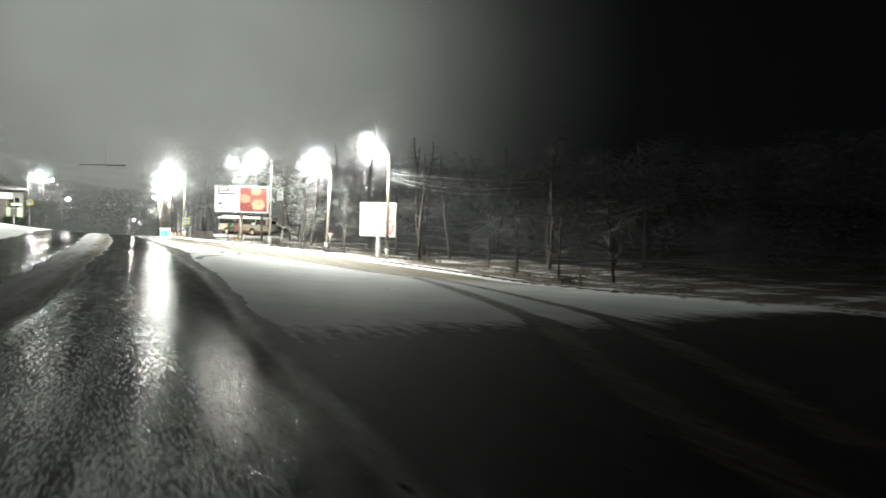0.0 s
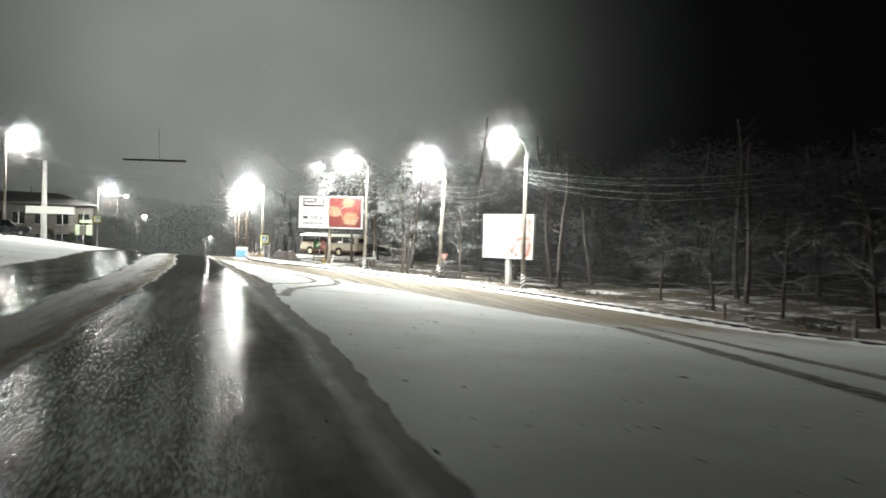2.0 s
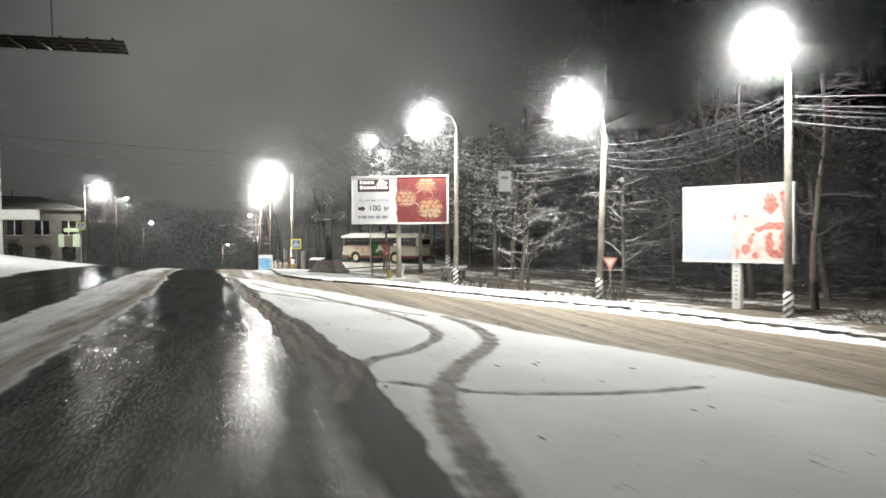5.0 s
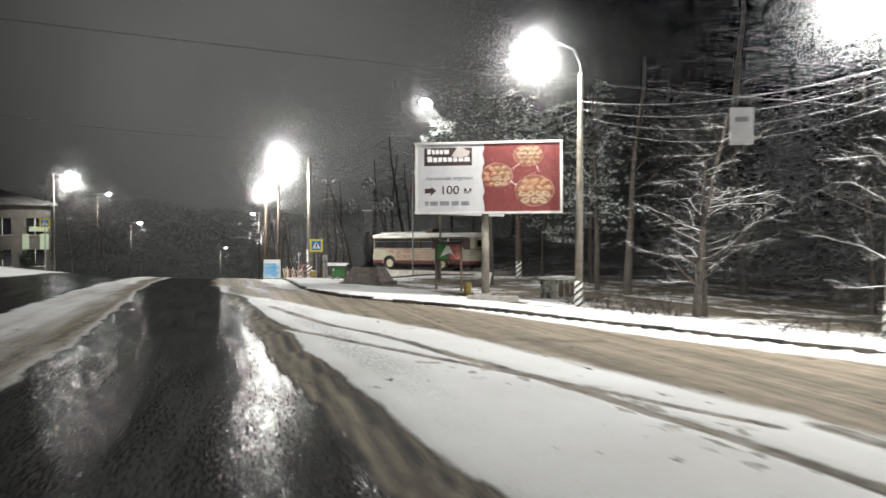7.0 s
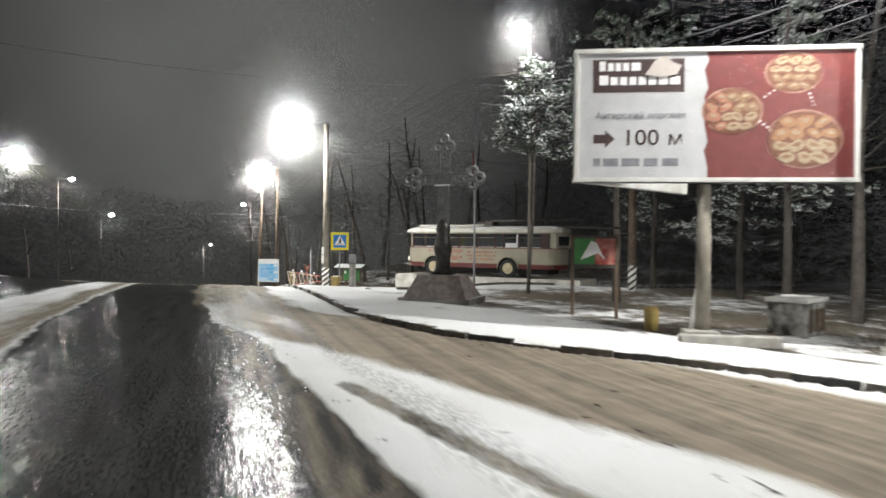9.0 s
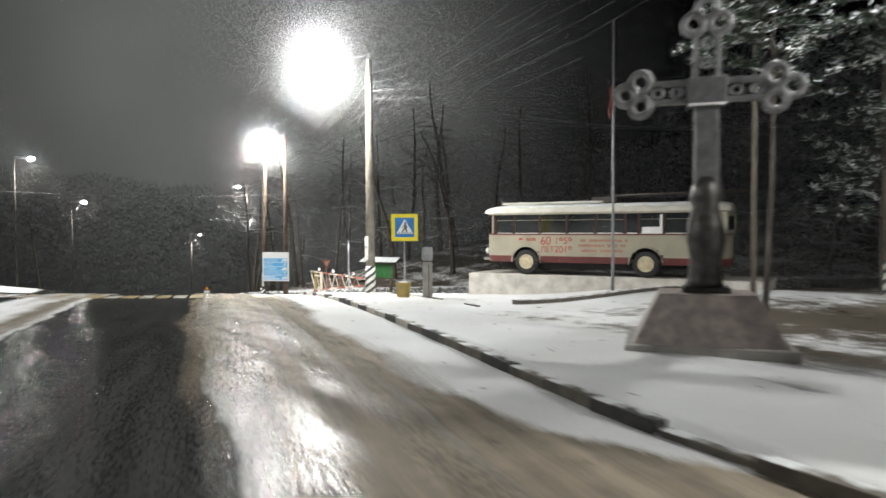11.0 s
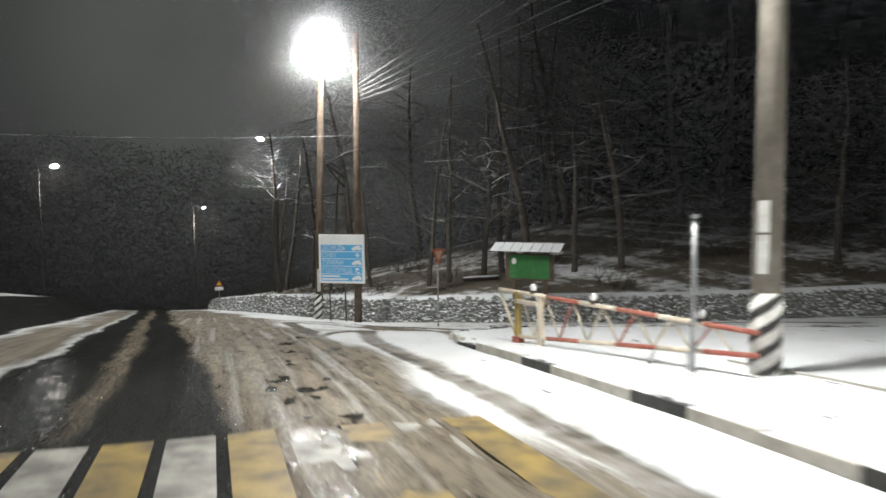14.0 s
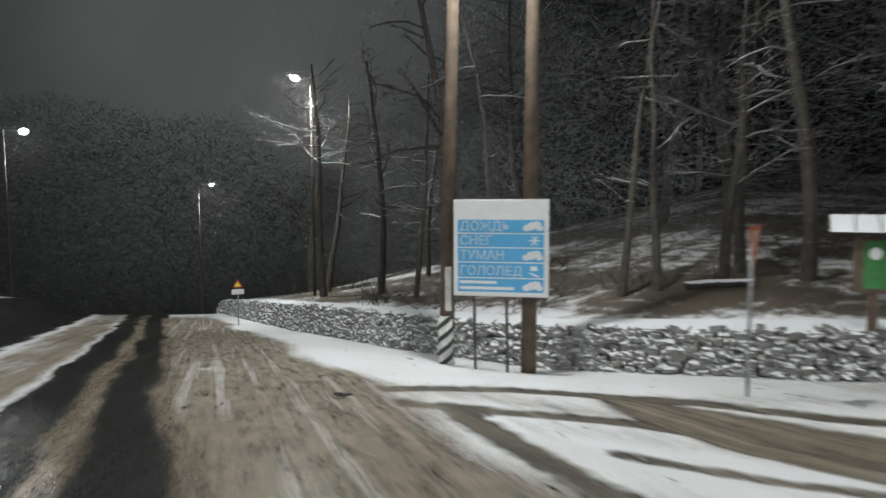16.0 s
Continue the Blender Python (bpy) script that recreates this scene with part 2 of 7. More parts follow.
# ---- ground: one sheet, with snow, slush and wet tracks ----
RUTS = [  # tyre tracks through the snow: width, points
    (0.28, ((2.3, 73), (3.35, 68.4), (4.2, 66.3), (4.75, 64.8), (5.1, 63.2), (6.2, 59), (6.9, 53.4), (5.6, 50), (4.15, 48.2), (3.2, 45))),
    (0.22, ((1.9, 69), (2.55, 66.6), (3.25, 65.3), (3.85, 64.1), (5.5, 61), (7.6, 57))),
    (0.40, ((8.3, 57), (8.35, 54.3), (7.75, 51.2), (5.7, 47.4), (4.7, 44.8), (4.1, 41))),
    (0.22, ((4.2, 46.2), (5.6, 45.4), (7.7, 45.3), (9.8, 45.8))),
    (0.35, ((1.73, 121), (1.7, 112), (1.75, 106), (1.95, 98), (2.3, 90))),
    (0.40, ((3.4, 116), (2.7, 112.2), (2.6, 107.8), (2.6, 104), (2.5, 96))),
    (0.42, ((1.0, 121.4), (2.1, 120.5), (3.76, 119.8), (5.03, 118.75), (5.8, 117.7), (9, 115.6), (17, 112.2))),
    (0.45, ((0.6, 122.9), (1.47, 122.45), (3.6, 122.4), (6.0, 121.5), (7.6, 119.2), (11, 117.0), (20, 113.4))),
    (0.25, ((0.9, 112.5), (1.65, 113.3), (2.6, 115.0), (4.6, 116.2), (8, 114.8), (16, 111.5))),
    (0.30, ((2.6, 118), (5.0, 115.6), (9, 113.9))),
    (0.75, ((17, 36), (15.6, 28), (13.6, 19), (12, 12.9), (10.5, 9.4), (8.5, 5), (6, -2))),
    (0.70, ((19, 38), (18, 28), (16.6, 19), (15.3, 13.4), (12, 6.3), (9, 1))),
]
WET_R = [(-60, 3.0), (10, 3.0), (16, 3.3), (28, 3.35), (37, 3.0), (48, 2.9), (51, 2.75), (55, 2.5), (60, 2.15), (65, 1.75), (73, 1.2), (80, 0.55), (86, 0.15), (92, 0.02), (99, 0.0), (104, -0.08), (107, -0.4), (118, -1.2), (128, -2.0), (170, -4.8)]
SNOW_L = [(-60, 3.6), (11, 3.65), (17, 3.85), (29, 4.0), (38, 3.8), (48, 3.95), (52, 3.66), (57, 3.17), (61, 2.85), (67, 2.35), (73, 1.8), (77, 1.35), (80, 0.7)]
TAN_OUT = [(78, 60), (80, 6.5), (81, 4.6), (83, 3.2), (85, 2.8), (89, 2.5), (98, 2.3)]
PUDDLES = [(0.76, 111.9, 0.20), (0.57, 109.0, 0.15), (0.31, 107.25, 0.10), (0.24, 105.5, 0.11), (0.33, 104.75, 0.12), (0.66, 104.3, 0.13), (0.95, 104.0, 0.11), (0.46, 103.1, 0.10), (0.64, 106.3, 0.10), (0.02, 110.5, 0.09), (0.6, 122.3, 0.17)]
PUDDLES += [(0.55 + random.Random(k).gauss(0, 0.3), 100.5 + 13.0 * random.Random(k + 50).random(), 0.05 + 0.07 * random.Random(k + 90).random()) for k in range(26)]
FOOTPATH = [(4.6, 62.0), (5.2, 60.6), (5.9, 59.7), (6.4, 58.8), (6.3, 57.6), (6.7, 56.9), (6.4, 56.0), (6.8, 54.2)]
WET_L = [(-60, -1.2), (53, -1.35), (63, -1.65), (75, -2.2), (88, -3.1), (100, -3.3), (112, -3.4), (130, -4.2), (170, -7.4)]
MEDIAN = [(-60, -2.6), (32, -2.95), (61, -3.75), (68, -4.2), (78, -4.6), (93, -4.8), (100, -5.0), (130, -6.0), (170, -9.2)]
TAN_IN = [(-60, 22), (38, 15.5), (47, 11.8), (50.4, 10.5), (52.5, 9.65), (55.3, 8.7), (58.5, 7.95), (62.2, 6.8), (64.4, 6.4), (66.7, 5.75), (69.3, 4.95), (72.5, 3.6), (75, 2.7), (77.5, 1.3), (80, 0.6), (84, 0.5), (88, 0.7)]


def smooth_line(pts, n=6):
    """A smooth curve through the points."""
    p = [np.array(q, float) for q in (pts[0], *pts, pts[-1])]
    out = []
    for a, b, c, d in zip(p, p[1:], p[2:], p[3:]):
        for k in range(n):
            u = k / n
            out.append(tuple(0.5 * (2 * b + (c - a) * u + (2 * a - 5 * b + 4 * c - d) * u * u + (3 * b - a - 3 * c + d) * u ** 3)))
    return out + [tuple(p[-1])]


def along(knots, y):
    return np.interp(y, [k[0] for k in knots], [k[1] for k in knots])


def wob(x, y, s, seed=0.0):
    """Cheap smooth noise, about -1 to 1, on arrays."""
    out = 0
    for i, (fx, fy, ph) in enumerate(((0.9, 0.31, 0.3), (-0.42, 1.13, 1.7), (1.7, 0.8, 4.1), (0.5, -1.9, 2.2), (2.9, 1.3, 0.9))):
        out = out + np.sin((fx * x + fy * y) * s + ph + seed * (i + 1)) / (1 + 0.5 * i)
    return out / 2.6


def cover(x, y):
    """Snow, tan slush and wetness of the ground, each from 0 to 1."""
    wl, wr, md = along(WET_L, y), along(WET_R, y), along(MEDIAN, y)
    n = 0.16 * wob(x, y, 0.9) + 0.07 * wob(x, y, 3.1, 1.0)
    xx = x + n
    dk, sk = seg_dist(x, y, KERB)
    sl = np.maximum(along(SNOW_L, y), wr)
    lane = smoothstep(wl - 0.25, wl + 0.25, xx) * (1 - smoothstep(wr - 0.12, wr + 0.12, xx))
    strip = smoothstep(wr - 0.12, wr + 0.12, xx) * (1 - smoothstep(sl - 0.14, sl + 0.14, xx)) * (1 - smoothstep(78, 82, y))
    far = smoothstep(-9.3, -8.6, xx - (md + 4.0)) * (1 - smoothstep(md - 0.5, md + 0.1, xx))
    snow = 1 - np.maximum(np.maximum(lane, strip), 0.86 * far)
    # slush ridges inside the wet lane
    c = 0.5 * (wl + wr)
    ridge = np.exp(-((xx - c + 0.1) / 0.22) ** 2) * smoothstep(96, 118, y)
    snow = np.maximum(snow, lane * 0.25 * ridge)
    tan = lane * ridge
    # snow cover drops off towards the start of the road, leaving dark ground
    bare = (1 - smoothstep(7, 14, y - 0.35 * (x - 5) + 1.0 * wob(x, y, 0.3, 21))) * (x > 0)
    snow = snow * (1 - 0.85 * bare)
    ti = along(TAN_IN, y)
    band = smoothstep(ti - 0.3, ti + 0.5, xx + 0.3 * wob(x, y, 0.35, 2)) * smoothstep(-0.4, 0.4, dk - np.interp(y, [60, 67, 71, 74, 76], [2.0, 1.7, 1.1, 0.35, -0.3]) + 0.2 * wob(x, y, 0.5, 3)) * (1 - smoothstep(-0.2, 0.2, xx - along(TAN_OUT, y))) * (sk < 0) * (1 - smoothstep(88, 94, y)) * smoothstep(25, 45, y)
    tan = np.maximum(tan, 0.95 * band)
    # churned slush between the wet lane and the kerb further on
    late = smoothstep(78, 90, y) * (1 - smoothstep(150, 165, y))
    churn = late * smoothstep(wr - 0.5, wr - 0.05, xx) * (1 - smoothstep(wr + 2.2, wr + 3.1, xx + 0.5 * wob(x, y, 0.45, 5)))
    tan = np.maximum(tan, churn * (0.95 + 0.2 * wob(x, y, 1.3, 6)))
    u = xx - wr
    g_y = smoothstep(56, 64, y) * (1 - smoothstep(111, 117, y))
    g_lo, g_hi = np.interp(y, [62, 70, 79], [-0.75, -0.6, -0.1]), np.interp(y, [62, 70, 79], [0.0, 0.15, 0.9])
    gloss = g_y * np.maximum(smoothstep(g_lo - 0.2, g_lo + 0.15, u) * (1 - smoothstep(g_hi - 0.15, g_hi + 0.05, u)), 0.85 * smoothstep(1.25, 1.4, u) * (1 - smoothstep(1.75, 2.1, u + 0.25 * wob(x, y, 0.6, 16))))
    trod = np.where((y > 52) & (y < 64), 1 - smoothstep(0.25, 0.6, seg_dist(x, y, FOOTPATH)[0]), 0.0)
    edge = np.exp(-((xx - wl + 0.45) / 0.4) ** 2) * smoothstep(60, 95, y)
    tan = np.maximum(tan, 0.9 * edge)
    strip_m = smoothstep(md - 0.2, md + 0.3, xx) * (1 - smoothstep(wl - 0.2, wl + 0.1, xx)) * (1 - smoothstep(92, 104, y))
    tan = np.maximum(tan, strip_m * (0.30 + 0.45 * smoothstep(0.35, 1.0, (xx - md) / (wl - md)) + 0.15 * wob(x * 3, y * 0.2, 1.0, 23)))
    verge = smoothstep(md - 0.3, md + 0.4, xx) * (1 - smoothstep(wl - 0.3, wl, xx)) * smoothstep(90, 108, y)
    tan = np.maximum(tan, verge * (0.75 + 0.3 * wob(x, y, 0.9, 17)))
    # brown shoulder between the lane and the snow, with lines of tyres in it
    v = (xx - wr) / np.maximum(sl - wr, 0.2)
    lines = 0.5 + 0.5 * np.sin(v * 15 + 0.8 * wob(x, y, 0.5, 13))
    groove = np.exp(-((v - 0.68) / 0.07) ** 2)
    tan = np.maximum(tan, strip * smoothstep(40, 52, y) * (0.35 + 0.4 * lines) * (1 - 0.8 * groove))
    # greyed lane: some frost, and the haze it reflects painted in with it
    frost_sheen = smoothstep(wl - 0.25, wl + 0.25, xx) * (1 - smoothstep(wr + 0.08, wr + 0.3, xx)) * (0.35 + 0.65 * smoothstep(0.2, 2.7, xx)) * smoothstep(-1.3, -0.4, xx) * (1 - smoothstep(38, 56, y))
    rut = np.full(np.shape(x), 3.0)
    for w, pts in RUTS:
        near = (np.abs(x - np.mean([q[0] for q in pts])) < 14) & (np.abs(y - np.mean([q[1] for q in pts])) < 24)
        d = np.full(np.shape(x), 9.0)
        d[near] = seg_dist(x[near], y[near], smooth_line(pts))[0]
        rut = np.minimum(rut, np.where(sk < 0, d / w, 3.0))
    plaza = (sk > 0)
    patch = plaza * smoothstep(0.1, 0.7, wob(x, y, 0.55, 9) + 0.5 * wob(x, y, 2.3, 4)) * smoothstep(1.6, 3.5, dk) * (1 - smoothstep(80, 92, y))
    snow = np.where(plaza, 1 - 0.75 * patch, snow)
    tan = np.where(plaza, 0.35 * patch, tan)
    # thin grey slush where cars turn in and out of the side road
    mouth = smoothstep(113.5, 115.5, y) * (1 - smoothstep(122, 124, y)) * smoothstep(-1.5, 0.5, x) * (sk < 0)
    grey = mouth * (0.5 + 0.5 * wob(x * 0.5 + y * 0.25, y * 1.3 + x * 0.6, 1.3, 19)) * (1 - smoothstep(9, 20, x) * 0.5)
    snow = snow - 0.42 * np.clip(grey, 0, 1)
    tan = np.maximum(tan, 0.5 * np.clip(grey, 0, 1))
    # brown slush packed down along the side road
    b_lo = np.interp(y, [110, 112, 116, 118.5, 121, 122.5], [5.6, 4.6, 4.4, 4.3, 4.5, 4.9])
    b_hi = np.interp(y, [110, 112, 116, 118.5, 120, 122.5], [9.5, 8.4, 7.4, 6.7, 6.2, 5.0])
    xb = x + 0.35 * wob(x * 1.6, y * 0.5, 1.0, 27)
    packed = smoothstep(b_lo - 0.25, b_lo + 0.35, xb) * (1 - smoothstep(b_hi - 0.4, b_hi + 0.2, xb)) * smoothstep(109, 111, y) * (1 - smoothstep(121.5, 122.6, y)) * (sk < 0)
    packed = packed * (0.85 + 0.3 * wob(x * 2.4, y * 0.45, 1.2, 29))
    snow = snow - 0.7 * np.clip(packed, 0, 1)
    tan = np.maximum(tan, 0.9 * np.clip(packed, 0, 1))
    wet = np.clip(lane + far + 0.75 * churn + 0.3 * (1 - snow) * smoothstep(50, 58, y) - 0.8 * strip, 0, 1)
    dw, sw = seg_dist(x, y, WALL)
    wood = np.maximum((sw > 0) * (y > 100) * smoothstep(0.9, 2.0, dw), plaza * smoothstep(3.0, 5.5, dk) * (y < 79))
    wood = np.maximum(wood, 1.0 * plaza * smoothstep(6.9, 10.0, x - 0.25 * (84 - y)) * (1 - smoothstep(90, 95, y)) * (y > 76))
    wood = np.maximum(wood, plaza * (x > 17) * smoothstep(17, 20, x) * (y < 111))
    litter = wood * (0.62 + 0.4 * wob(x, y, 0.7, 11) + 0.25 * wob(x, y, 2.6, 12))
    pud = np.zeros(np.shape(x))
    for px, py, pr in PUDDLES:
        d = np.hypot((x - px) / pr, (y - py) / (1.9 * pr)) + 0.25 * wob(x, y, 5.0, px)
        pud = np.maximum(pud, 1 - smoothstep(0.6, 1.05, d))
    return np.clip(snow, 0, 1), np.clip(tan, 0, 1), wet, np.clip(litter, 0, 1), frost_sheen, churn, rut, pud, gloss, trod


def spaced(parts):
    out = []
    for a, b, st in parts:
        out += list(np.arange(a, b - 1e-6, st))
    return np.array(out + [parts[-1][1]])


gxs = spaced([(-900, -120, 60), (-120, -40, 8), (-40, -11, 1.0), (-11, -5, 0.4), (-5, 9, 0.13), (9, 15, 0.25), (15, 34, 0.4), (34, 60, 1.5), (60, 140, 8), (140, 900, 60)])
gys = spaced([(-700, -100, 60), (-100, -20, 8), (-20, -6, 1.0), (-6, 41, 0.35), (41, 112, 0.17), (112, 128, 0.25), (128, 150, 0.5), (150, 190, 2), (190, 300, 10), (300, 900, 60)])
GX, GY = np.meshgrid(gxs, gys)
fx, fy = GX.ravel(), GY.ravel()
g_snow, g_tan, g_wet, g_litter, g_frost_sheen, g_churn, g_rut, g_pud, g_gloss, g_trod = cover(fx, fy)
rough_bits = 0.022 * g_churn * wob(fx * 2.2, fy * 0.7, 3.0, 14) - 0.035 * g_pud - 0.018 * (1 - smoothstep(0.2, 1.0, g_rut)) + 0.012 * np.exp(-((g_rut - 1.25) / 0.25) ** 2) + 0.022 * g_tan * wob(fx, fy, 5.5, 3) + 0.012 * g_snow * wob(fx, fy, 2.1, 8)
FZ = land(fx, fy) + np.where(fy < 54, 0.008, 0.022) * g_snow + np.where((np.abs(fx) < 40) & (fy > -20) & (fy < 190), rough_bits, 0)
nx, ny = len(gxs), len(gys)
idx = np.arange(nx * ny).reshape(ny, nx)
quads = np.stack([idx[:-1, :-1], idx[:-1, 1:], idx[1:, 1:], idx[1:, :-1]], -1).reshape(-1, 4)
g_me = bpy.data.meshes.new("ground")
g_me.from_pydata(np.stack([fx, fy, FZ], -1).tolist(), [], quads.tolist())
for nm, val in (("snow", g_snow), ("slush", g_tan), ("wet", g_wet), ("litter", g_litter), ("frost_sheen", g_frost_sheen), ("churn", g_churn), ("rut", g_rut), ("puddle", g_pud), ("gloss", g_gloss), ("trod", g_trod)):
    at = g_me.attributes.new(nm, "FLOAT", "POINT")
    at.data.foreach_set("value", val.astype(np.float32))
g_me.shade_smooth()


def ground_material():
    m = bpy.data.materials.new("snowy_road")
    m.use_nodes = True
    n, l = m.node_tree.nodes, m.node_tree.links
    b = n["Principled BSDF"]

    def attr(nm):
        a = n.new("ShaderNodeAttribute")
        a.attribute_name = nm
        return a.outputs["Fac"]

    def noise_at(scale, detail=6, stretch=None):
        tc = n.new("ShaderNodeTexCoord")
        t = n.new("ShaderNodeTexNoise")
        t.inputs["Scale"].default_value, t.inputs["Detail"].default_value = scale, detail
        if stretch:
            mp = n.new("ShaderNodeMapping")
            mp.inputs["Scale"].default_value = stretch
            l.new(tc.outputs["Object"], mp.inputs[0])
            l.new(mp.outputs[0], t.inputs["Vector"])
        else:
            l.new(tc.outputs["Object"], t.inputs["Vector"])
        return t.outputs["Fac"]

    def math_node(op, a, c, clamp=False):
        k = n.new("ShaderNodeMath")
        k.operation, k.use_clamp = op, clamp
        for i, v in enumerate((a, c)):
            if isinstance(v, (int, float)):
                k.inputs[i].default_value = v
            else:
                l.new(v, k.inputs[i])
        return k.outputs[0]

    def mixc(f, a, c):
        k = n.new("ShaderNodeMix")
        k.data_type = "RGBA"
        for i, v in ((0, f), (6, a), (7, c)):
            if isinstance(v, (int, float)):
                k.inputs[i].default_value = v
            elif isinstance(v, tuple):
                k.inputs[i].default_value = (*v, 1)
            else:
                l.new(v, k.inputs[i])
        return k.outputs[2]

    def rng(v, a, c, lo=0.0, hi=1.0):
        k = n.new("ShaderNodeMapRange")
        k.inputs[1].default_value, k.inputs[2].default_value, k.inputs[3].default_value, k.inputs[4].default_value = a, c, lo, hi
        l.new(v, k.inputs[0])
        return k.outputs[0]

    streak = noise_at(1.0, 8, (3.5, 0.35, 1))
    mid = noise_at(2.3, 8)
    fine = noise_at(28, 6)
    big = noise_at(0.35, 4)
    gravel = noise_at(90, 3)
    rut_k = rng(math_node("ADD", attr("rut"), math_node("MULTIPLY", math_node("SUBTRACT", noise_at(3.0, 4), 0.5), 0.5)), 1.0, 0.35)
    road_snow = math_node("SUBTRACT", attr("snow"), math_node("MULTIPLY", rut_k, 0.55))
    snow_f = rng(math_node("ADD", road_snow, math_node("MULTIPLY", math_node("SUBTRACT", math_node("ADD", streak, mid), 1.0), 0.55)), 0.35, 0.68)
    slush_f = rng(math_node("ADD", math_node("MAXIMUM", attr("slush"), math_node("MULTIPLY", rut_k, 0.5)), math_node("MULTIPLY", math_node("SUBTRACT", math_node("ADD", streak, fine), 1.0), 0.7)), 0.2, 0.75)
    wave = noise_at(1.0, 1.5, (14, 10, 1))
    pool = noise_at(1.0, 3, (26, 14, 1))
    crest = noise_at(1.0, 4, (18, 5, 1))
    grain = noise_at(1.0, 1.0, (60, 40, 1))
    lump = noise_at(1.0, 6, (7.0, 1.3, 1))
    drag = noise_at(1.0, 4, (4.0, 0.07, 1))
    asphalt = mixc(gravel, (0.014, 0.014, 0.014), (0.036, 0.035, 0.033))
    asphalt = mixc(math_node("MULTIPLY", rng(streak, 0.40, 0.80), 0.4), asphalt, (0.058, 0.055, 0.05))
    # lane grey stands for frost and reflected haze together
    asphalt = mixc(math_node("MULTIPLY", attr("frost_sheen"), rng(math_node("ADD", math_node("MULTIPLY", streak, 0.6), math_node("MULTIPLY", mid, 0.4)), 0.35, 0.62, 0.45, 0.95)), asphalt, (0.42, 0.41, 0.385))
    white = mixc(rng(big, 0.35, 0.65), (0.80, 0.81, 0.83), (0.70, 0.70, 0.70))
    white = mixc(math_node("MULTIPLY", rng(fine, 0.52, 0.75), 0.3), white, (0.5, 0.48, 0.45))
    tan_c = mixc(rng(math_node("ADD", math_node("MULTIPLY", drag, 0.7), math_node("MULTIPLY", mid, 0.3)), 0.36, 0.62), (0.28, 0.235, 0.18), (0.13, 0.108, 0.082))
    churn_f = attr("churn")
    tan_c = mixc(math_node("MULTIPLY", churn_f, rng(lump, 0.5, 0.7, 0.0, 0.45)), tan_c, (0.085, 0.073, 0.06))
    tan_c = mixc(math_node("MULTIPLY", churn_f, rng(drag, 0.54, 0.66, 0.0, 0.75)), tan_c, (0.46, 0.43, 0.39))
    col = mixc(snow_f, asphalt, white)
    col = mixc(slush_f, col, tan_c)
    foot = math_node("MULTIPLY", attr("trod"), rng(noise_at(1.0, 1, (4.5, 2.6, 1)), 0.58, 0.64))
    col = mixc(math_node("MULTIPLY", foot, 0.75), col, (0.24, 0.215, 0.19))
    lit_f = rng(math_node("ADD", attr("litter"), math_node("MULTIPLY", math_node("SUBTRACT", math_node("ADD", fine, mid), 1.0), 1.1)), 0.3, 0.6)
    col = mixc(lit_f, col, mixc(fine, (0.15, 0.125, 0.095), (0.07, 0.06, 0.05)))
    pud_f = rng(math_node("ADD", attr("puddle"), math_node("MULTIPLY", math_node("SUBTRACT", math_node("ADD", lump, mid), 1.0), 1.6)), 0.4, 0.6)
    col = mixc(pud_f, col, (0.03, 0.027, 0.023))
    l.new(col, b.inputs["Base Color"])
    wet_f = math_node("MULTIPLY", attr("wet"), math_node("SUBTRACT", 1.0, math_node("MULTIPLY", snow_f, 0.9), True), True)
    wet_f = math_node("MAXIMUM", wet_f, math_node("MULTIPLY", churn_f, rng(lump, 0.42, 0.6, 0.2, 0.9)))
    wet_f = math_node("MAXIMUM", wet_f, pud_f)
    l.new(math_node("ADD", 0.72, math_node("MULTIPLY", fine, 0.12)), b.inputs["Roughness"])
    l.new(rng(wet_f, 0.0, 1.0, 0.18, 0.0), b.inputs["Specular IOR Level"])
    dry = math_node("SUBTRACT", 1.05, wet_f)
    hgt = math_node("MULTIPLY", math_node("MULTIPLY", fine, 0.4), dry)
    hgt = math_node("ADD", hgt, math_node("MULTIPLY", gravel, 0.04))
    hgt = math_node("ADD", hgt, math_node("MULTIPLY", math_node("ADD", math_node("MULTIPLY", wave, 0.55), math_node("MULTIPLY", grain, 0.15)), attr("wet")))
    hgt = math_node("ADD", hgt, math_node("MULTIPLY", snow_f, 0.5))
    hgt = math_node("ADD", hgt, math_node("MULTIPLY", math_node("MULTIPLY", slush_f, mid), 0.8))
    hgt = math_node("ADD", hgt, math_node("MULTIPLY", math_node("MULTIPLY", churn_f, lump), 1.2))
    hgt = math_node("ADD", hgt, math_node("MULTIPLY", math_node("MULTIPLY", attr("gloss"), crest), 0.6))
    hgt = math_node("SUBTRACT", hgt, math_node("MULTIPLY", foot, 0.5))
    bp = n.new("ShaderNodeBump")
    bp.inputs["Distance"].default_value, bp.inputs["Strength"].default_value = 0.03, 0.5
    l.new(hgt, bp.inputs["Height"])
    l.new(bp.outputs[0], b.inputs["Normal"])
    # thin broken film of water over the asphalt
    gl = n.new("ShaderNodeBsdfGlossy")
    gl.inputs["Roughness"].default_value = 0.08
    l.new(bp.outputs[0], gl.inputs["Normal"])
    ms = n.new("ShaderNodeMixShader")
    film = math_node("MULTIPLY", wet_f, rng(math_node("ADD", pool, math_node("MULTIPLY", streak, 0.35)), 0.58, 0.82, 0.05, 0.46))
    film = math_node("MULTIPLY", film, math_node("SUBTRACT", 1.0, math_node("MULTIPLY", math_node("POWER", attr("frost_sheen"), 8.0), 0.95)))
    gloss_f = attr("gloss")
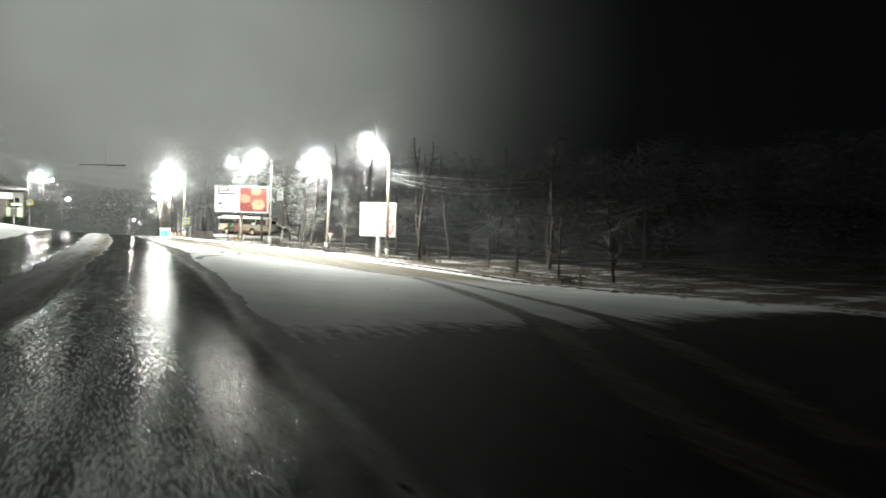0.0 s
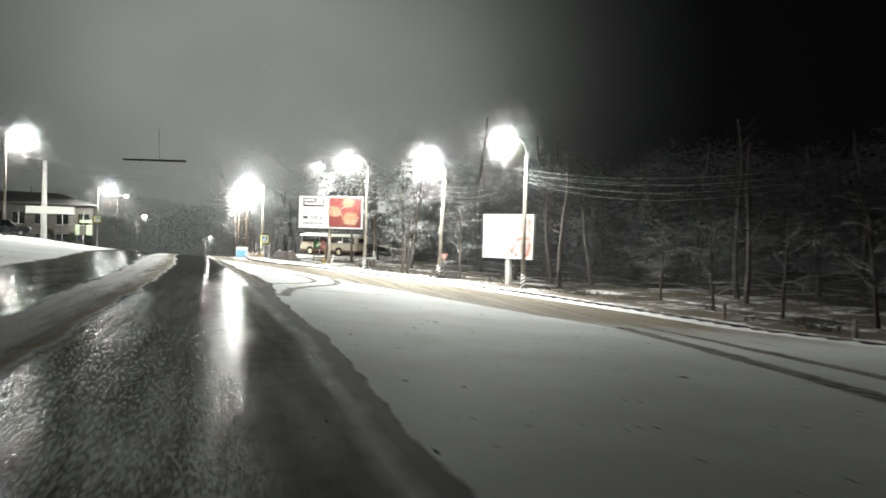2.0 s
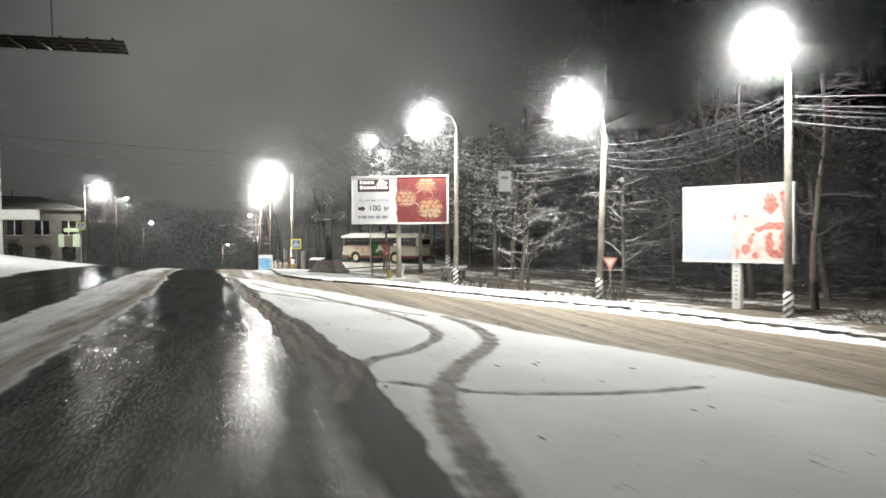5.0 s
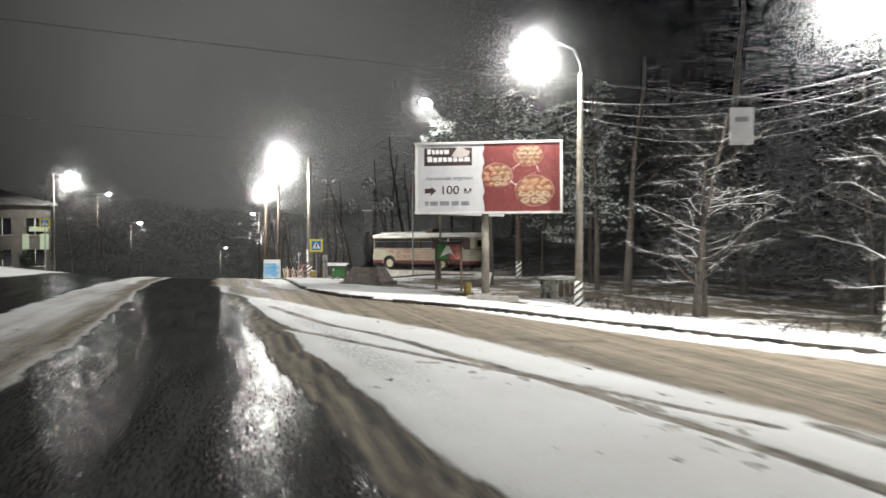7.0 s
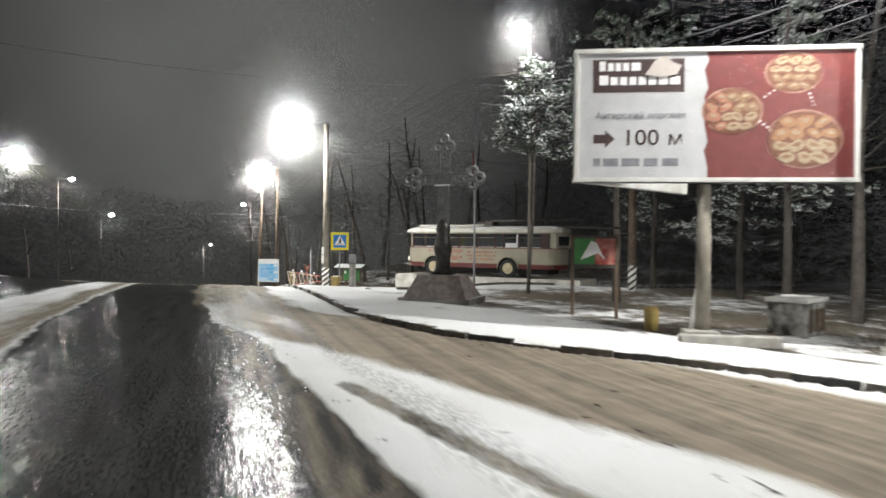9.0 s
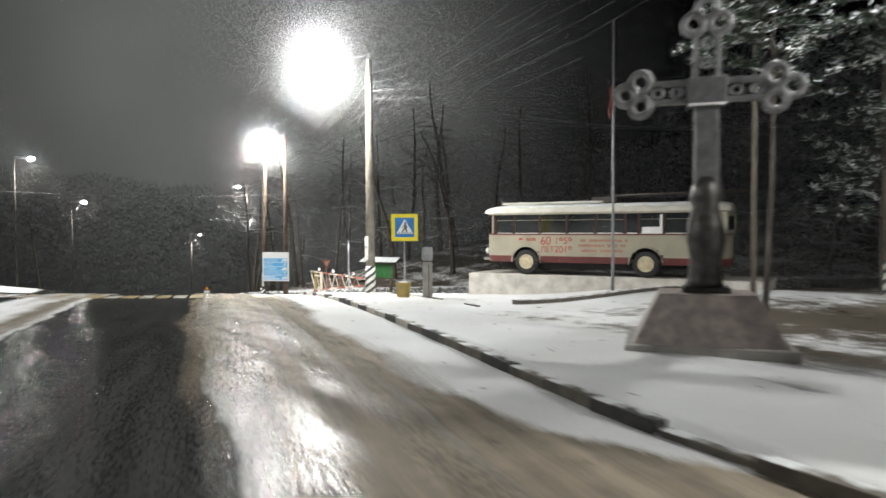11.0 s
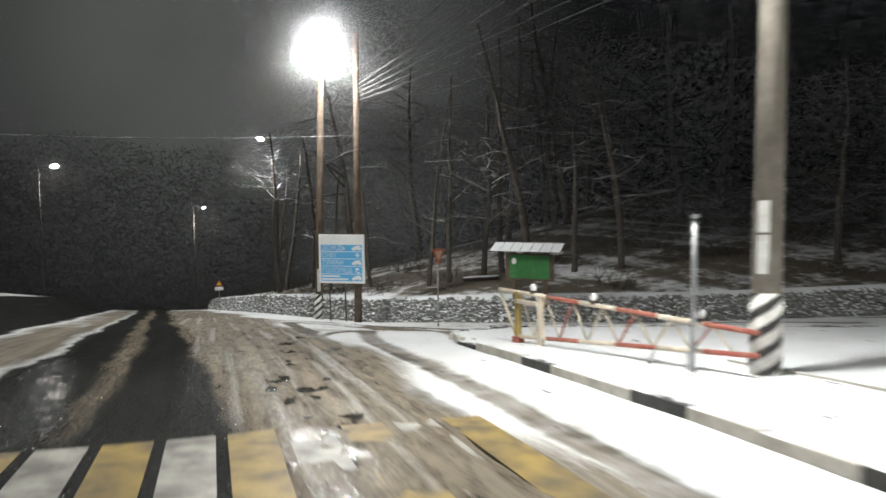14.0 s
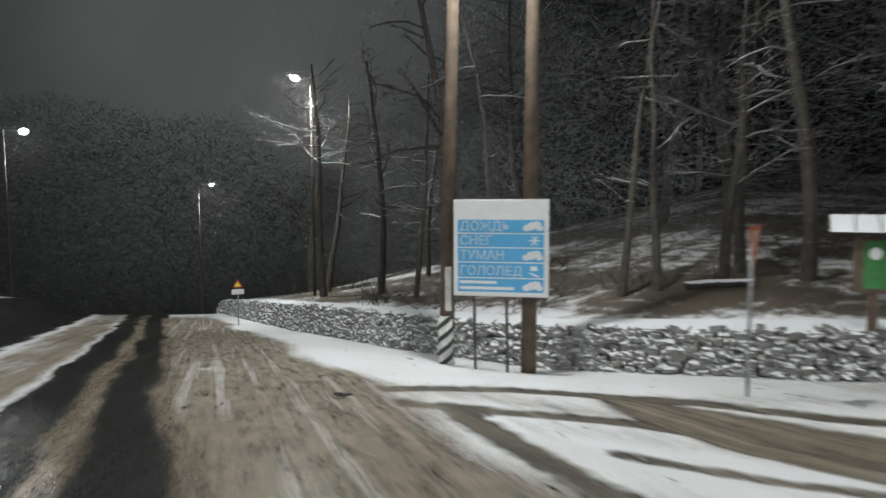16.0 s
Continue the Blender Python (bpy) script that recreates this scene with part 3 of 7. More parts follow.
    film = math_node("MAXIMUM", film, math_node("MULTIPLY", gloss_f, rng(crest, 0.40, 0.58, 0.04, 0.36)))
    l.new(film, ms.inputs[0])
    l.new(b.outputs[0], ms.inputs[1])
    l.new(gl.outputs[0], ms.inputs[2])
    l.new(ms.outputs[0], n["Material Output"].inputs["Surface"])
    return m


g_me.materials.append(ground_material())
ground_ob = tagged(new("ground", g_me), "wet asphalt road and snow-covered ground with tan slush", "ground", kind="structure")

# ---- street lamps and poles ----
LAMP_W = 2600.0


def striped_band(root, r0, r1, h, n=4):
    """White foot band with slanting black stripes, on a round pole."""
    bm = bmesh.new()
    bm_tube(bm, [(0, 0, 0.0), (0, 0, h)], [r0 + 0.012, r1 + 0.012], 20)
    part("painted_band", bm, PAINT_W, root, "white-painted foot of the pole", smooth=True)
    for i in range(-3, n):
        bm = bmesh.new()
        grid = []
        for k in range(25):
            a = 2 * math.pi * k / 24
            z0 = (i + 0.3) * h / n + 3 * h / n * k / 24
            row = []
            for q in (0.0, 0.45 * h / n):
                z = min(max(z0 + q, 0.0), h)
                rr = r0 + (r1 - r0) * z / h + 0.017
                row.append(bm.verts.new((rr * math.cos(a), rr * math.sin(a), z)))
            grid.append(row)
        for p, q in zip(grid, grid[1:]):
            if max(v.co.z for v in (*p, *q)) - min(v.co.z for v in (*p, *q)) > 0.02 and p[1].co.z - p[0].co.z + q[1].co.z - q[0].co.z > 0.01:
                bm.faces.new((p[0], q[0], q[1], p[1]))
        bmesh.ops.delete(bm, geom=[v for v in bm.verts if not v.link_faces], context="VERTS")
        part("black_stripe", bm, PAINT_K, root)


def lamp_post(x, y, top, tip, material=POLE, r=(0.16, 0.10), lean=(0.0, 0.0), band=1.1, watts=1.0, arm=True, label="concrete street lamp post with a lit white lamp head", lit=True, lens=1.0):
    """A post from the ground to height top, with an arm to the lamp at tip (world)."""
    z0 = gz(x, y)
    root = thing("street_lamp", pose(x, y, z0 - 0.05), label, "street lamp", "street lamps along the road")
    h = top - z0
    tube_part("post", [(0, 0, 0), (lean[0] * 0.5, lean[1] * 0.5, h * 0.5), (lean[0], lean[1], h)], [r[0], 0.5 * (r[0] + r[1]), r[1]], material, root, sides=16)
    if band:
        striped_band(root, r[0], r[0] - (r[0] - r[1]) * band / h, band)
    t = Vector(tip) - Vector((x, y, z0 - 0.05))
    a = Vector((lean[0], lean[1], h))
    if arm:
        side = Vector((t.x - a.x, t.y - a.y, 0))
        pts = [a - Vector((0, 0, 0.6)), a + Vector((0, 0, 0.25)), a + side * 0.15 + Vector((0, 0, (t.z - a.z) * 0.7 + 0.1)), a + side * 0.5 + Vector((0, 0, (t.z - a.z) * 0.98 + 0.05)), t + Vector((0, 0, 0.06))]
        tube_part("arm", pts, 0.04, STEEL, root, "curved steel bracket arm", 8)
    ang = math.degrees(math.atan2(t.y - a.y, t.x - a.x))
    bm = bmesh.new()
    for v in bm_box(bm, (0, 0, 0.07), (0.78, 0.32, 0.12), None, 0.045):
        if v.is_valid and v.co.x < 0:
            v.co.y *= 0.55
    bmesh.ops.transform(bm, matrix=Matrix.Translation(t) @ pose(0, 0, 0, 0, -8, ang), verts=bm.verts)
    head = part("lamp_head", bm, STEEL, root, "grey metal lamp housing")
    bm = bmesh.new()
    # lens made larger than life: the lamp's glare is put into its shape
    bmesh.ops.create_uvsphere(bm, u_segments=20, v_segments=10, radius=1.0, matrix=Matrix.Translation(t + Vector((0, 0, -0.02))) @ pose(0, 0, 0, 0, -8, ang) @ Matrix.Diagonal((0.46 * lens, 0.36 * lens, 0.27 * lens, 1)))
    part("lens", bm, LENS, head, "glowing white lens, oversized to take in its glare", smooth=True)
    if lit:
        ld = bpy.data.lights.new("street_light", "POINT")
        ld.energy, ld.color, ld.shadow_soft_size = LAMP_W * watts * 0.14, (1.0, 0.99, 0.93), 0.2
        lo = new("street_light", ld)
        lo.location = Vector(tip) + Vector((0, 0, -0.25 - 0.14 * lens))
        # the lantern throws most of its light downwards, in a beam that ends short of the horizontal
        ld = bpy.data.lights.new("street_beam", "SPOT")
        ld.energy, ld.color, ld.shadow_soft_size = LAMP_W * watts * 0.9, (1.0, 0.99, 0.93), 0.2
        ld.spot_size, ld.spot_blend = radians(163), 0.13
        lo = new("street_beam", ld)
        lo.location = Vector(tip) + Vector((0, 0, -0.25 - 0.14 * lens))
    return root


lamp_post(22.19, 57.0, 8.6, (19.8, 55.7, 9.7), r=(0.17, 0.11), lean=(-0.05, 0))
lamp_post(18.16, 64.5, 7.2, (16.8, 64.2, 8.7), r=(0.16, 0.11), lean=(0.35, 0.1), watts=1.25, lens=1.2)
lamp_post(14.09, 74.5, 8.6, (12.5, 75.1, 9.7), r=(0.16, 0.10), lean=(0.1, 0))
lamp_post(13.2, 91.0, 9.4, (11.7, 88.7, 9.95), r=(0.07, 0.05), band=0, watts=0.17, label="tall steel street lamp post behind the trees")
lamp_post(6.5, 105.0, 8.6, (4.4, 104.6, 8.5), r=(0.20, 0.14), watts=1.45, lens=1.5, band=1.2, arm=True)
lamp_post(5.05, 125.2, 8.1, (3.7, 124.8, 7.75), material=WOODPOLE, r=(0.16, 0.12), lean=(0.1, 0), band=0, watts=0.9, label="brown wooden street lamp post behind the weather board")
lamp_post(-18.6, 88.0, 11.2, (-17.4, 88.8, 11.6), r=(0.14, 0.09), band=0, watts=0.8)
lamp_post(-16.6, 126.5, 8.6, (-15.0, 126.0, 8.6), DARKSTEEL, r=(0.09, 0.06), band=0)
lamp_post(-17.4, 152.0, 8.3, (-15.9, 151.6, 8.4), DARKSTEEL, r=(0.08, 0.05), band=0, watts=0.5, lens=0.7)
lamp_post(-16.5, 174.5, 5.0, (-15.0, 174.1, 5.1), DARKSTEEL, r=(0.08, 0.05), band=0, watts=0.4, lens=0.8)
lamp_post(-2.2, 170.5, 0.9, (-1.2, 169.9, 0.9), DARKSTEEL, r=(0.08, 0.05), band=0, watts=0.3, lens=0.35)
lamp_post(3.6, 146.8, 5.8, (2.8, 146.4, 5.7), DARKSTEEL, r=(0.07, 0.05), band=0, watts=0.9, lens=0.5)

plates = [o for o in scene.objects if o.name.startswith("street_lamp") and abs(o.location.y - 105.0) < 0.1]
for z_, h_ in ((2.22, 0.42), (1.72, 0.52)):
    box_part("number_plate", (-0.12, -0.17, z_), (0.15, 0.02, h_), PAINT_W, plates[0], "narrow white plate", 0.004, pose(0, 0, 0, 0, 0, -24))
spare = thing("utility_pole", pose(3.62, 126.35, gz(3.62, 126.35) - 0.05), "tall wooden utility pole with a striped white foot", "utility pole")
tube_part("post", [(0, 0, 0), (0.15, 0.05, 5.5), (0.32, 0.1, 11.0)], [0.17, 0.14, 0.11], WOODPOLE, spare, sides=14)
striped_band(spare, 0.17, 0.16, 1.15)
box_part("tall_plate", (0.0, -0.17, 1.75), (0.14, 0.02, 0.95), PAINT_W, spare, "narrow white plate")


plaza_pole = thing("utility_pole", pose(18.7, 91.6, gz(18.7, 91.6) - 0.05), "brown wooden utility pole with a striped white foot among pines", "utility pole")
tube_part("post", [(0, 0, 0), (-0.05, 0, 4.5), (-0.1, 0, 9.0)], [0.19, 0.16, 0.13], WOODPOLE, plaza_pole, sides=14)
striped_band(plaza_pole, 0.19, 0.18, 1.2)

# ---- boards and signs ----
RED = mat("maroon_print", (0.165, 0.034, 0.032), 0.5, col2=(0.13, 0.028, 0.027), scale=3)
WHITEP = mat("white_print", (0.50, 0.505, 0.52), 0.5, col2=(0.44, 0.445, 0.46), scale=2)
DARKP = mat("dark_print", (0.06, 0.035, 0.035), 0.5)
GREYP = mat("grey_print", (0.25, 0.25, 0.28), 0.5)
FRAME_W = mat("board_frame", (0.62, 0.62, 0.60), 0.5, col2=(0.5, 0.49, 0.46), scale=3)
BLUE = mat("sky_blue_print", (0.10, 0.42, 0.75), 0.5, col2=(0.12, 0.45, 0.78), scale=3)
YELLOW = mat("sign_yellow", (0.85, 0.72, 0.02), 0.45, col2=(0.8, 0.68, 0.03), scale=3)
SIGNBLUE = mat("sign_blue", (0.03, 0.22, 0.62), 0.4)
SIGNRED = mat("sign_red", (0.55, 0.05, 0.03), 0.45, col2=(0.45, 0.04, 0.03))
SIGNWHITE = mat("sign_white", (0.85, 0.85, 0.85), 0.45, col2=(0.8, 0.8, 0.8))
SIGNBLACK = mat("sign_black", (0.02, 0.02, 0.02), 0.5)
FOOD_A = mat("dumpling_print", (0.29, 0.18, 0.105), 0.5, col2=(0.19, 0.10, 0.055), scale=9)
FOOD_B = mat("pastry_print", (0.27, 0.13, 0.065), 0.5, col2=(0.36, 0.19, 0.10), scale=8)
CLAY = mat("clay_print", (0.30, 0.12, 0.08), 0.5, col2=(0.42, 0.2, 0.13), scale=6)
CLAY_RIM = mat("clay_rim_print", (0.40, 0.24, 0.19), 0.5, col2=(0.32, 0.17, 0.13), scale=6)
FOOD_C = mat("pale_dough_print", (0.42, 0.33, 0.23), 0.5, col2=(0.28, 0.19, 0.12), scale=12)
SAUCE = mat("sauce_print", (0.13, 0.045, 0.03), 0.5, col2=(0.20, 0.085, 0.045), scale=10)
TORN = mat("torn_paper", (0.50, 0.46, 0.43), 0.7, col2=(0.42, 0.36, 0.33), scale=2)


def facing(x0, y0, x1, y1, z):
    """Pose of a board seen with its left end at x0, y0 and its right end at x1, y1: x runs to the right, the face looks to -y."""
    return pose(x0, y0, z, 0, 0, math.degrees(math.atan2(y1 - y0, x1 - x0)))


def flat(name, pts, material, parent, y, label="", thick=0.003):
    """A thin printed patch on a board's face, from an outline in x, z."""
    bm = bmesh.new()
    bm_prism(bm, pts, thick, Matrix.Translation((0, y - thick, 0)))
    return part(name, bm, material, parent, label)


def rect(x0, z0, x1, z1):
    return [(x0, z0), (x1, z0), (x1, z1), (x0, z1)]


def blob(cx, cz, rx, rz, n=22, rag=0.0, seed=1):
    rnd = random.Random(seed)
    return [(cx + rx * (1 + rag * rnd.uniform(-1, 1)) * math.cos(2 * math.pi * k / n), cz + rz * (1 + rag * rnd.uniform(-1, 1)) * math.sin(2 * math.pi * k / n)) for k in range(n)]


def words(name, body, size, x, z, y, material, parent, squeeze=1.0, align="LEFT"):
    return text_part(name, body, size, Matrix.Translation((x, y - 0.004, z)) @ pose(0, 0, 0, 90, 0, 0), material, parent, align, squeeze, 0.002)


def board_body(root, w, h, deep=0.30, rim=0.10, face=WHITEP):
    bm = bmesh.new()
    bm_box(bm, (w / 2, deep / 2, h / 2), (w, deep, h), None, 0.015)
    part("panel", bm, face, root)
    for nm, c, s in (("frame_bar", (w / 2, deep / 2, h - rim / 2), (w + 0.04, deep + 0.08, rim)), ("frame_bar", (w / 2, deep / 2, rim / 2), (w + 0.04, deep + 0.08, rim)), ("frame_bar", (rim / 2, deep / 2, h / 2), (rim, deep + 0.07, h - 2 * rim)), ("frame_bar", (w - rim / 2, deep / 2, h / 2), (rim, deep + 0.07, h - 2 * rim))):
        box_part(nm, c, s, FRAME_W, root)


# billboard with the food poster
bbA = thing("billboard", facing(8.42, 78.29, 14.05, 75.80, 3.08), "large white and maroon food billboard on one steel post", "billboard", "billboards by the road")
W, H = 6.15, 3.02
board_body(bbA, W, H)
flat("maroon_half", [(2.93, 0.1), (W - 0.1, 0.1), (W - 0.1, H - 0.1), (2.90, H - 0.1)] + [(2.90 + 0.05 * math.sin(k * 2.1), H - 0.1 - k * (H - 0.2) / 14) for k in range(1, 14)], RED, bbA, 0.0, "maroon half of the poster")
flat("name_plate", rect(0.40, 2.03, 2.42, 2.78), DARKP, bbA, 0.0, "dark brown name plate")
for k, (a, b, z) in enumerate(((0.54, 0.68, 2.50), (0.73, 0.86, 2.50), (0.90, 1.02, 2.50), (1.06, 1.20, 2.50), (1.25, 1.45, 2.50), (0.54, 0.74, 2.18), (0.79, 0.95, 2.18), (1.0, 1.16, 2.18), (1.21, 1.36, 2.18), (1.41, 1.58, 2.18), (1.63, 1.8, 2.18), (1.85, 2.05, 2.18), (2.1, 2.32, 2.18))):
    flat("name_bar", rect(a, z + 0.02, b, z + (0.2 if k % 5 else 0.24)), SIGNWHITE, bbA, -0.004)
flat("torn_flap", [(1.55, 2.42), (1.75, 2.72), (2.0, 2.86), (2.15, 2.7), (2.35, 2.62), (2.25, 2.42), (1.9, 2.36)], TORN, bbA, -0.010, "torn flap of white paper", 0.02)
words("place_word", "Ангарский", 0.20, 0.46, 1.44, 0.0, GREYP, bbA, 1.05)
words("place_word", "перевал", 0.20, 1.62, 1.44, 0.0, GREYP, bbA, 1.05)
flat("arrow", [(0.42, 0.88), (0.68, 0.88), (0.68, 0.78), (0.90, 0.98), (0.68, 1.18), (0.68, 1.08), (0.42, 1.08)], DARKP, bbA, 0.0, "dark brown arrow")
words("distance_number", "100", 0.50, 1.06, 0.84, 0.0, DARKP, bbA, 1.1)
words("distance_unit", "м", 0.44, 2.06, 0.84, 0.0, DARKP, bbA, 1.05)
for a, b in ((0.42, 0.58), (0.63, 0.98), (1.05, 1.45), (1.55, 1.85), (1.95, 2.3)):
    flat("number_bar", rect(a, 0.36, b, 0.54), GREYP, bbA, 0.0)
for cx, cz, rx, rz, kinds_, seed in ((4.76, 2.42, 0.62, 0.46, (FOOD_C, FOOD_C, FOOD_A), 1), (3.46, 1.58, 0.66, 0.54, (CLAY, FOOD_A, FOOD_C), 2), (5.0, 0.95, 0.82, 0.66, (FOOD_B, FOOD_B, FOOD_C), 3)):
    flat("bowl_rim", blob(cx, cz, rx, rz, 30), CLAY_RIM, bbA, 0.0, "pale rim of a clay plate in the poster")
    flat("bowl_inside", blob(cx, cz, rx * 0.93, rz * 0.92, 30), SAUCE, bbA, -0.003)
    rnd = random.Random(seed)
    for row in range(4):
        v_ = -0.62 + 0.40 * row
        m_ = 4 if abs(v_) < 0.4 else 3
        for k in range(m_):
            u_ = (k - (m_ - 1) / 2) * 0.42 + rnd.uniform(-0.07, 0.07)
            tilt = rnd.uniform(-0.6, 0.6)
            a_, b_ = 0.22 * rx * rnd.uniform(0.85, 1.25), 0.16 * rz * rnd.uniform(0.9, 1.35)
            pts = [(cx + u_ * rx + x * math.cos(tilt) - z * math.sin(tilt), cz + v_ * rz + x * math.sin(tilt) + z * math.cos(tilt)) for x, z in blob(0, 0, a_, b_, 12, 0.14, seed * 40 + row * 8 + k)]
            mk = kinds_[0 if (seed == 2 and u_ < -0.2) else 2 if row < 2 else 1]
            flat("dumpling", pts, mk, bbA, -0.006 - 0.0004 * (row * 4 + k))
            flat("dumpling_fold", [(cx + u_ * rx + 0.5 * (x - cx - u_ * rx), cz + v_ * rz + 0.35 * (z - cz - v_ * rz) + 0.2 * b_) for x, z in pts], FOOD_C if mk is not FOOD_C else FOOD_A, bbA, -0.0125 - 0.0002 * (row * 4 + k))
for p, q in (((4.15, 1.9), (4.45, 2.1)), ((5.1, 1.95), (5.2, 1.7)), ((4.05, 1.35), (4.3, 1.15))):
    for k in range(4):
        u = k / 3
        flat("dot", blob(p[0] + u * (q[0] - p[0]), p[1] + u * (q[1] - p[1]), 0.03, 0.03, 8), SIGNWHITE, bbA, 0.0)
zg = gz(11.3, 77.3)
bx = 2.95
tube_part("post", [(bx, 0.25, zg - 3.08 - 0.1), (bx, 0.25, 0.0)], [0.17, 0.15], POLE, bbA, "thick round steel post", 16)
box_part("foot", (bx - 0.1, 0.1, zg - 3.08 + 0.12), (0.7, 0.7, 0.26), CONCRETE, bbA, "square concrete foot", 0.03)
box_part("footing", (bx + 0.35, -0.55, zg - 3.08 + 0.10), (2.1, 0.35, 0.24), CONCRETE, bbA, "low concrete footing", 0.03)

# the board's other face runs back from its near edge
box_part("rear_panel", (2.6, 0.12, H / 2), (5.2, 0.2, H - 0.06), FRAME_W, bbA, "pale back of the board's other face", 0.02, Matrix.Translation((0.25, 0.42, 0)) @ pose(0, 0, 0, 0, 0, 50))
plank = thing("plank", pose(11.55, 78.2, gz(11.55, 78.2), 0, 14, 20), "pale weathered plank leaning by the billboard's foot", "plank")
box_part("board", (0, 0, 0.55), (0.16, 0.04, 1.15), FRAME_W, plank, bev=0.008)

# second billboard, half blank and half torn
bbB = thing("billboard", facing(20.97, 61.94, 23.35, 57.95, 1.10), "billboard with a blank pale half and a torn red poster", "billboard", "billboards by the road")
W2, H2 = 4.65, 3.35
board_body(bbB, W2, H2, 0.25, 0.09)
flat("torn_poster", rect(2.15, 0.1, W2 - 0.1, H2 - 0.1), TORN, bbB, 0.0, "torn white paper")
POSTER_RED = mat("poster_red", (0.34, 0.05, 0.04), 0.6, col2=(0.48, 0.22, 0.18), scale=6)
for k, (cx, cz, rx, rz) in enumerate(((3.75, 2.45, 0.26, 0.42), (4.25, 2.75, 0.2, 0.28), (4.3, 2.3, 0.14, 0.42), (3.95, 1.55, 0.55, 0.17), (3.3, 1.42, 0.2, 0.09), (4.3, 0.95, 0.2, 0.5), (3.7, 0.85, 0.16, 0.45), (3.95, 0.4, 0.36, 0.18), (2.75, 0.6, 0.22, 0.2), (2.95, 0.95, 0.12, 0.18), (3.15, 0.32, 0.14, 0.14), (2.4, 0.4, 0.07, 0.22), (2.3, 1.95, 0.05, 0.14), (2.75, 2.0, 0.12, 0.05), (3.05, 1.2, 0.1, 0.08))):
    flat("red_scrap", blob(cx, cz, rx, rz, 26, 0.38, k), POSTER_RED, bbB, -0.003)
flat("pale_half", rect(0.09, 0.09, 2.15, H2 - 0.09), mat("pale_blue_board", (0.40, 0.44, 0.51), 0.5, col2=(0.35, 0.39, 0.46), scale=1.5), bbB, -0.003, "blank pale blue-white half")
zb = gz(22.1, 60.0) - 1.10
box_part("post", (2.35, 0.2, zb / 2), (0.36, 0.36, -zb + 0.2), FRAME_W, bbB, "square white lattice post", 0.03)
for k in range(8):
    flat("post_slot", blob(2.35, zb + 0.45 + k * 0.2, 0.07, 0.05, 6), GREYP, bbB, 0.018)


def pedestrian_sign(x, y, z, rz, s=0.91, h_post=None, label="pedestrian crossing sign on a yellow square board"):
    zg = gz(x, y)
    root = thing("crossing_sign", pose(x, y, z, 0, 0, rz), label, "road sign")
    tube_part("post", [(0, 0.06, zg - z - 0.1), (0, 0.06, s)], 0.035, STEEL, root, "thin grey steel post", 10)
    bm = bmesh.new()
    bm_box(bm, (0, 0, s / 2), (s, 0.03, s), None, 0.012)
    part("yellow_board", bm, YELLOW, root, "reflective yellow board")
    k = s / 0.91
    flat("blue_square", [(a * k, b * k) for a, b in rect(-0.33, 0.125, 0.33, 0.785)], SIGNBLUE, root, -0.015)
    flat("white_triangle", [(a * k, b * k) for a, b in ((-0.29, 0.24), (0.29, 0.24), (0.0, 0.74))], SIGNWHITE, root, -0.019)
    for c in ([(-0.01, 0.57), (0.05, 0.57), (0.05, 0.63), (-0.01, 0.63)], [(-0.03, 0.42), (0.05, 0.42), (0.06, 0.56), (-0.02, 0.56)], [(-0.12, 0.30), (-0.07, 0.30), (0.02, 0.42), (-0.03, 0.43)], [(0.05, 0.30), (0.10, 0.30), (0.05, 0.43), (0.0, 0.42)], [(-0.10, 0.44), (-0.03, 0.53), (-0.03, 0.50), (-0.09, 0.42)], [(0.05, 0.53), (0.11, 0.45), (0.09, 0.43), (0.05, 0.49)]):
        flat("symbol_stroke", [(a * k, b * k) for a, b in c], SIGNBLACK, root, -0.023)
    for q in range(5):
        flat("zebra_mark", [(a * k, b * k) for a, b in rect(-0.23 + q * 0.1, 0.255, -0.17 + q * 0.1, 0.285)], SIGNBLACK, root, -0.023)
    return root


pedestrian_sign(6.46, 99.52, 1.19, -6)
pedestrian_sign(-15.2, 117.5, 3.2, 6, 0.8, label="pedestrian crossing sign on a post by the building")


def yield_sign(x, y, z, rz, s, mats, label, post=True, tilt=0.0):
    root = thing("give_way_sign", pose(x, y, z, 0, tilt, rz), label, "road sign", "give way signs")
    zg = gz(x, y)
    if post:
        tube_part("post", [(0, 0.05, zg - z - 0.1), (0, 0.05, 0.9 * s)], 0.03, STEEL, root, "thin steel post", 8)
    bm = bmesh.new()
    bm_prism(bm, [(-s / 2, 0.866 * s), (0, 0), (s / 2, 0.866 * s)], 0.02)
    part("red_triangle", bm, mats[0], root)
    bm = bmesh.new()
    k = 0.62
    bm_prism(bm, [(-s / 2 * k, 0.866 * s * 0.87), (0, 0.27 * s), (s / 2 * k, 0.866 * s * 0.87)], 0.006, Matrix.Translation((0, -0.006, 0)))
    part("white_middle", bm, mats[1], root)
    return root


yield_sign(18.42, 63.95, 0.62, -52, 0.74, (mat("faded_red", (0.36, 0.13, 0.10), 0.6, col2=(0.42, 0.22, 0.18), scale=8), mat("faded_white", (0.5, 0.47, 0.43), 0.6, col2=(0.4, 0.37, 0.33), scale=8)), "red and white give way sign fixed to the lamp post")
yield_sign(7.3, 121.4, -1.05, 33, 0.72, (mat("orange_red", (0.42, 0.10, 0.04), 0.6, col2=(0.34, 0.09, 0.045), scale=8), mat("pale_orange", (0.52, 0.38, 0.28), 0.6, col2=(0.44, 0.30, 0.22), scale=8)), "faded give way sign on a thin post before the wall")

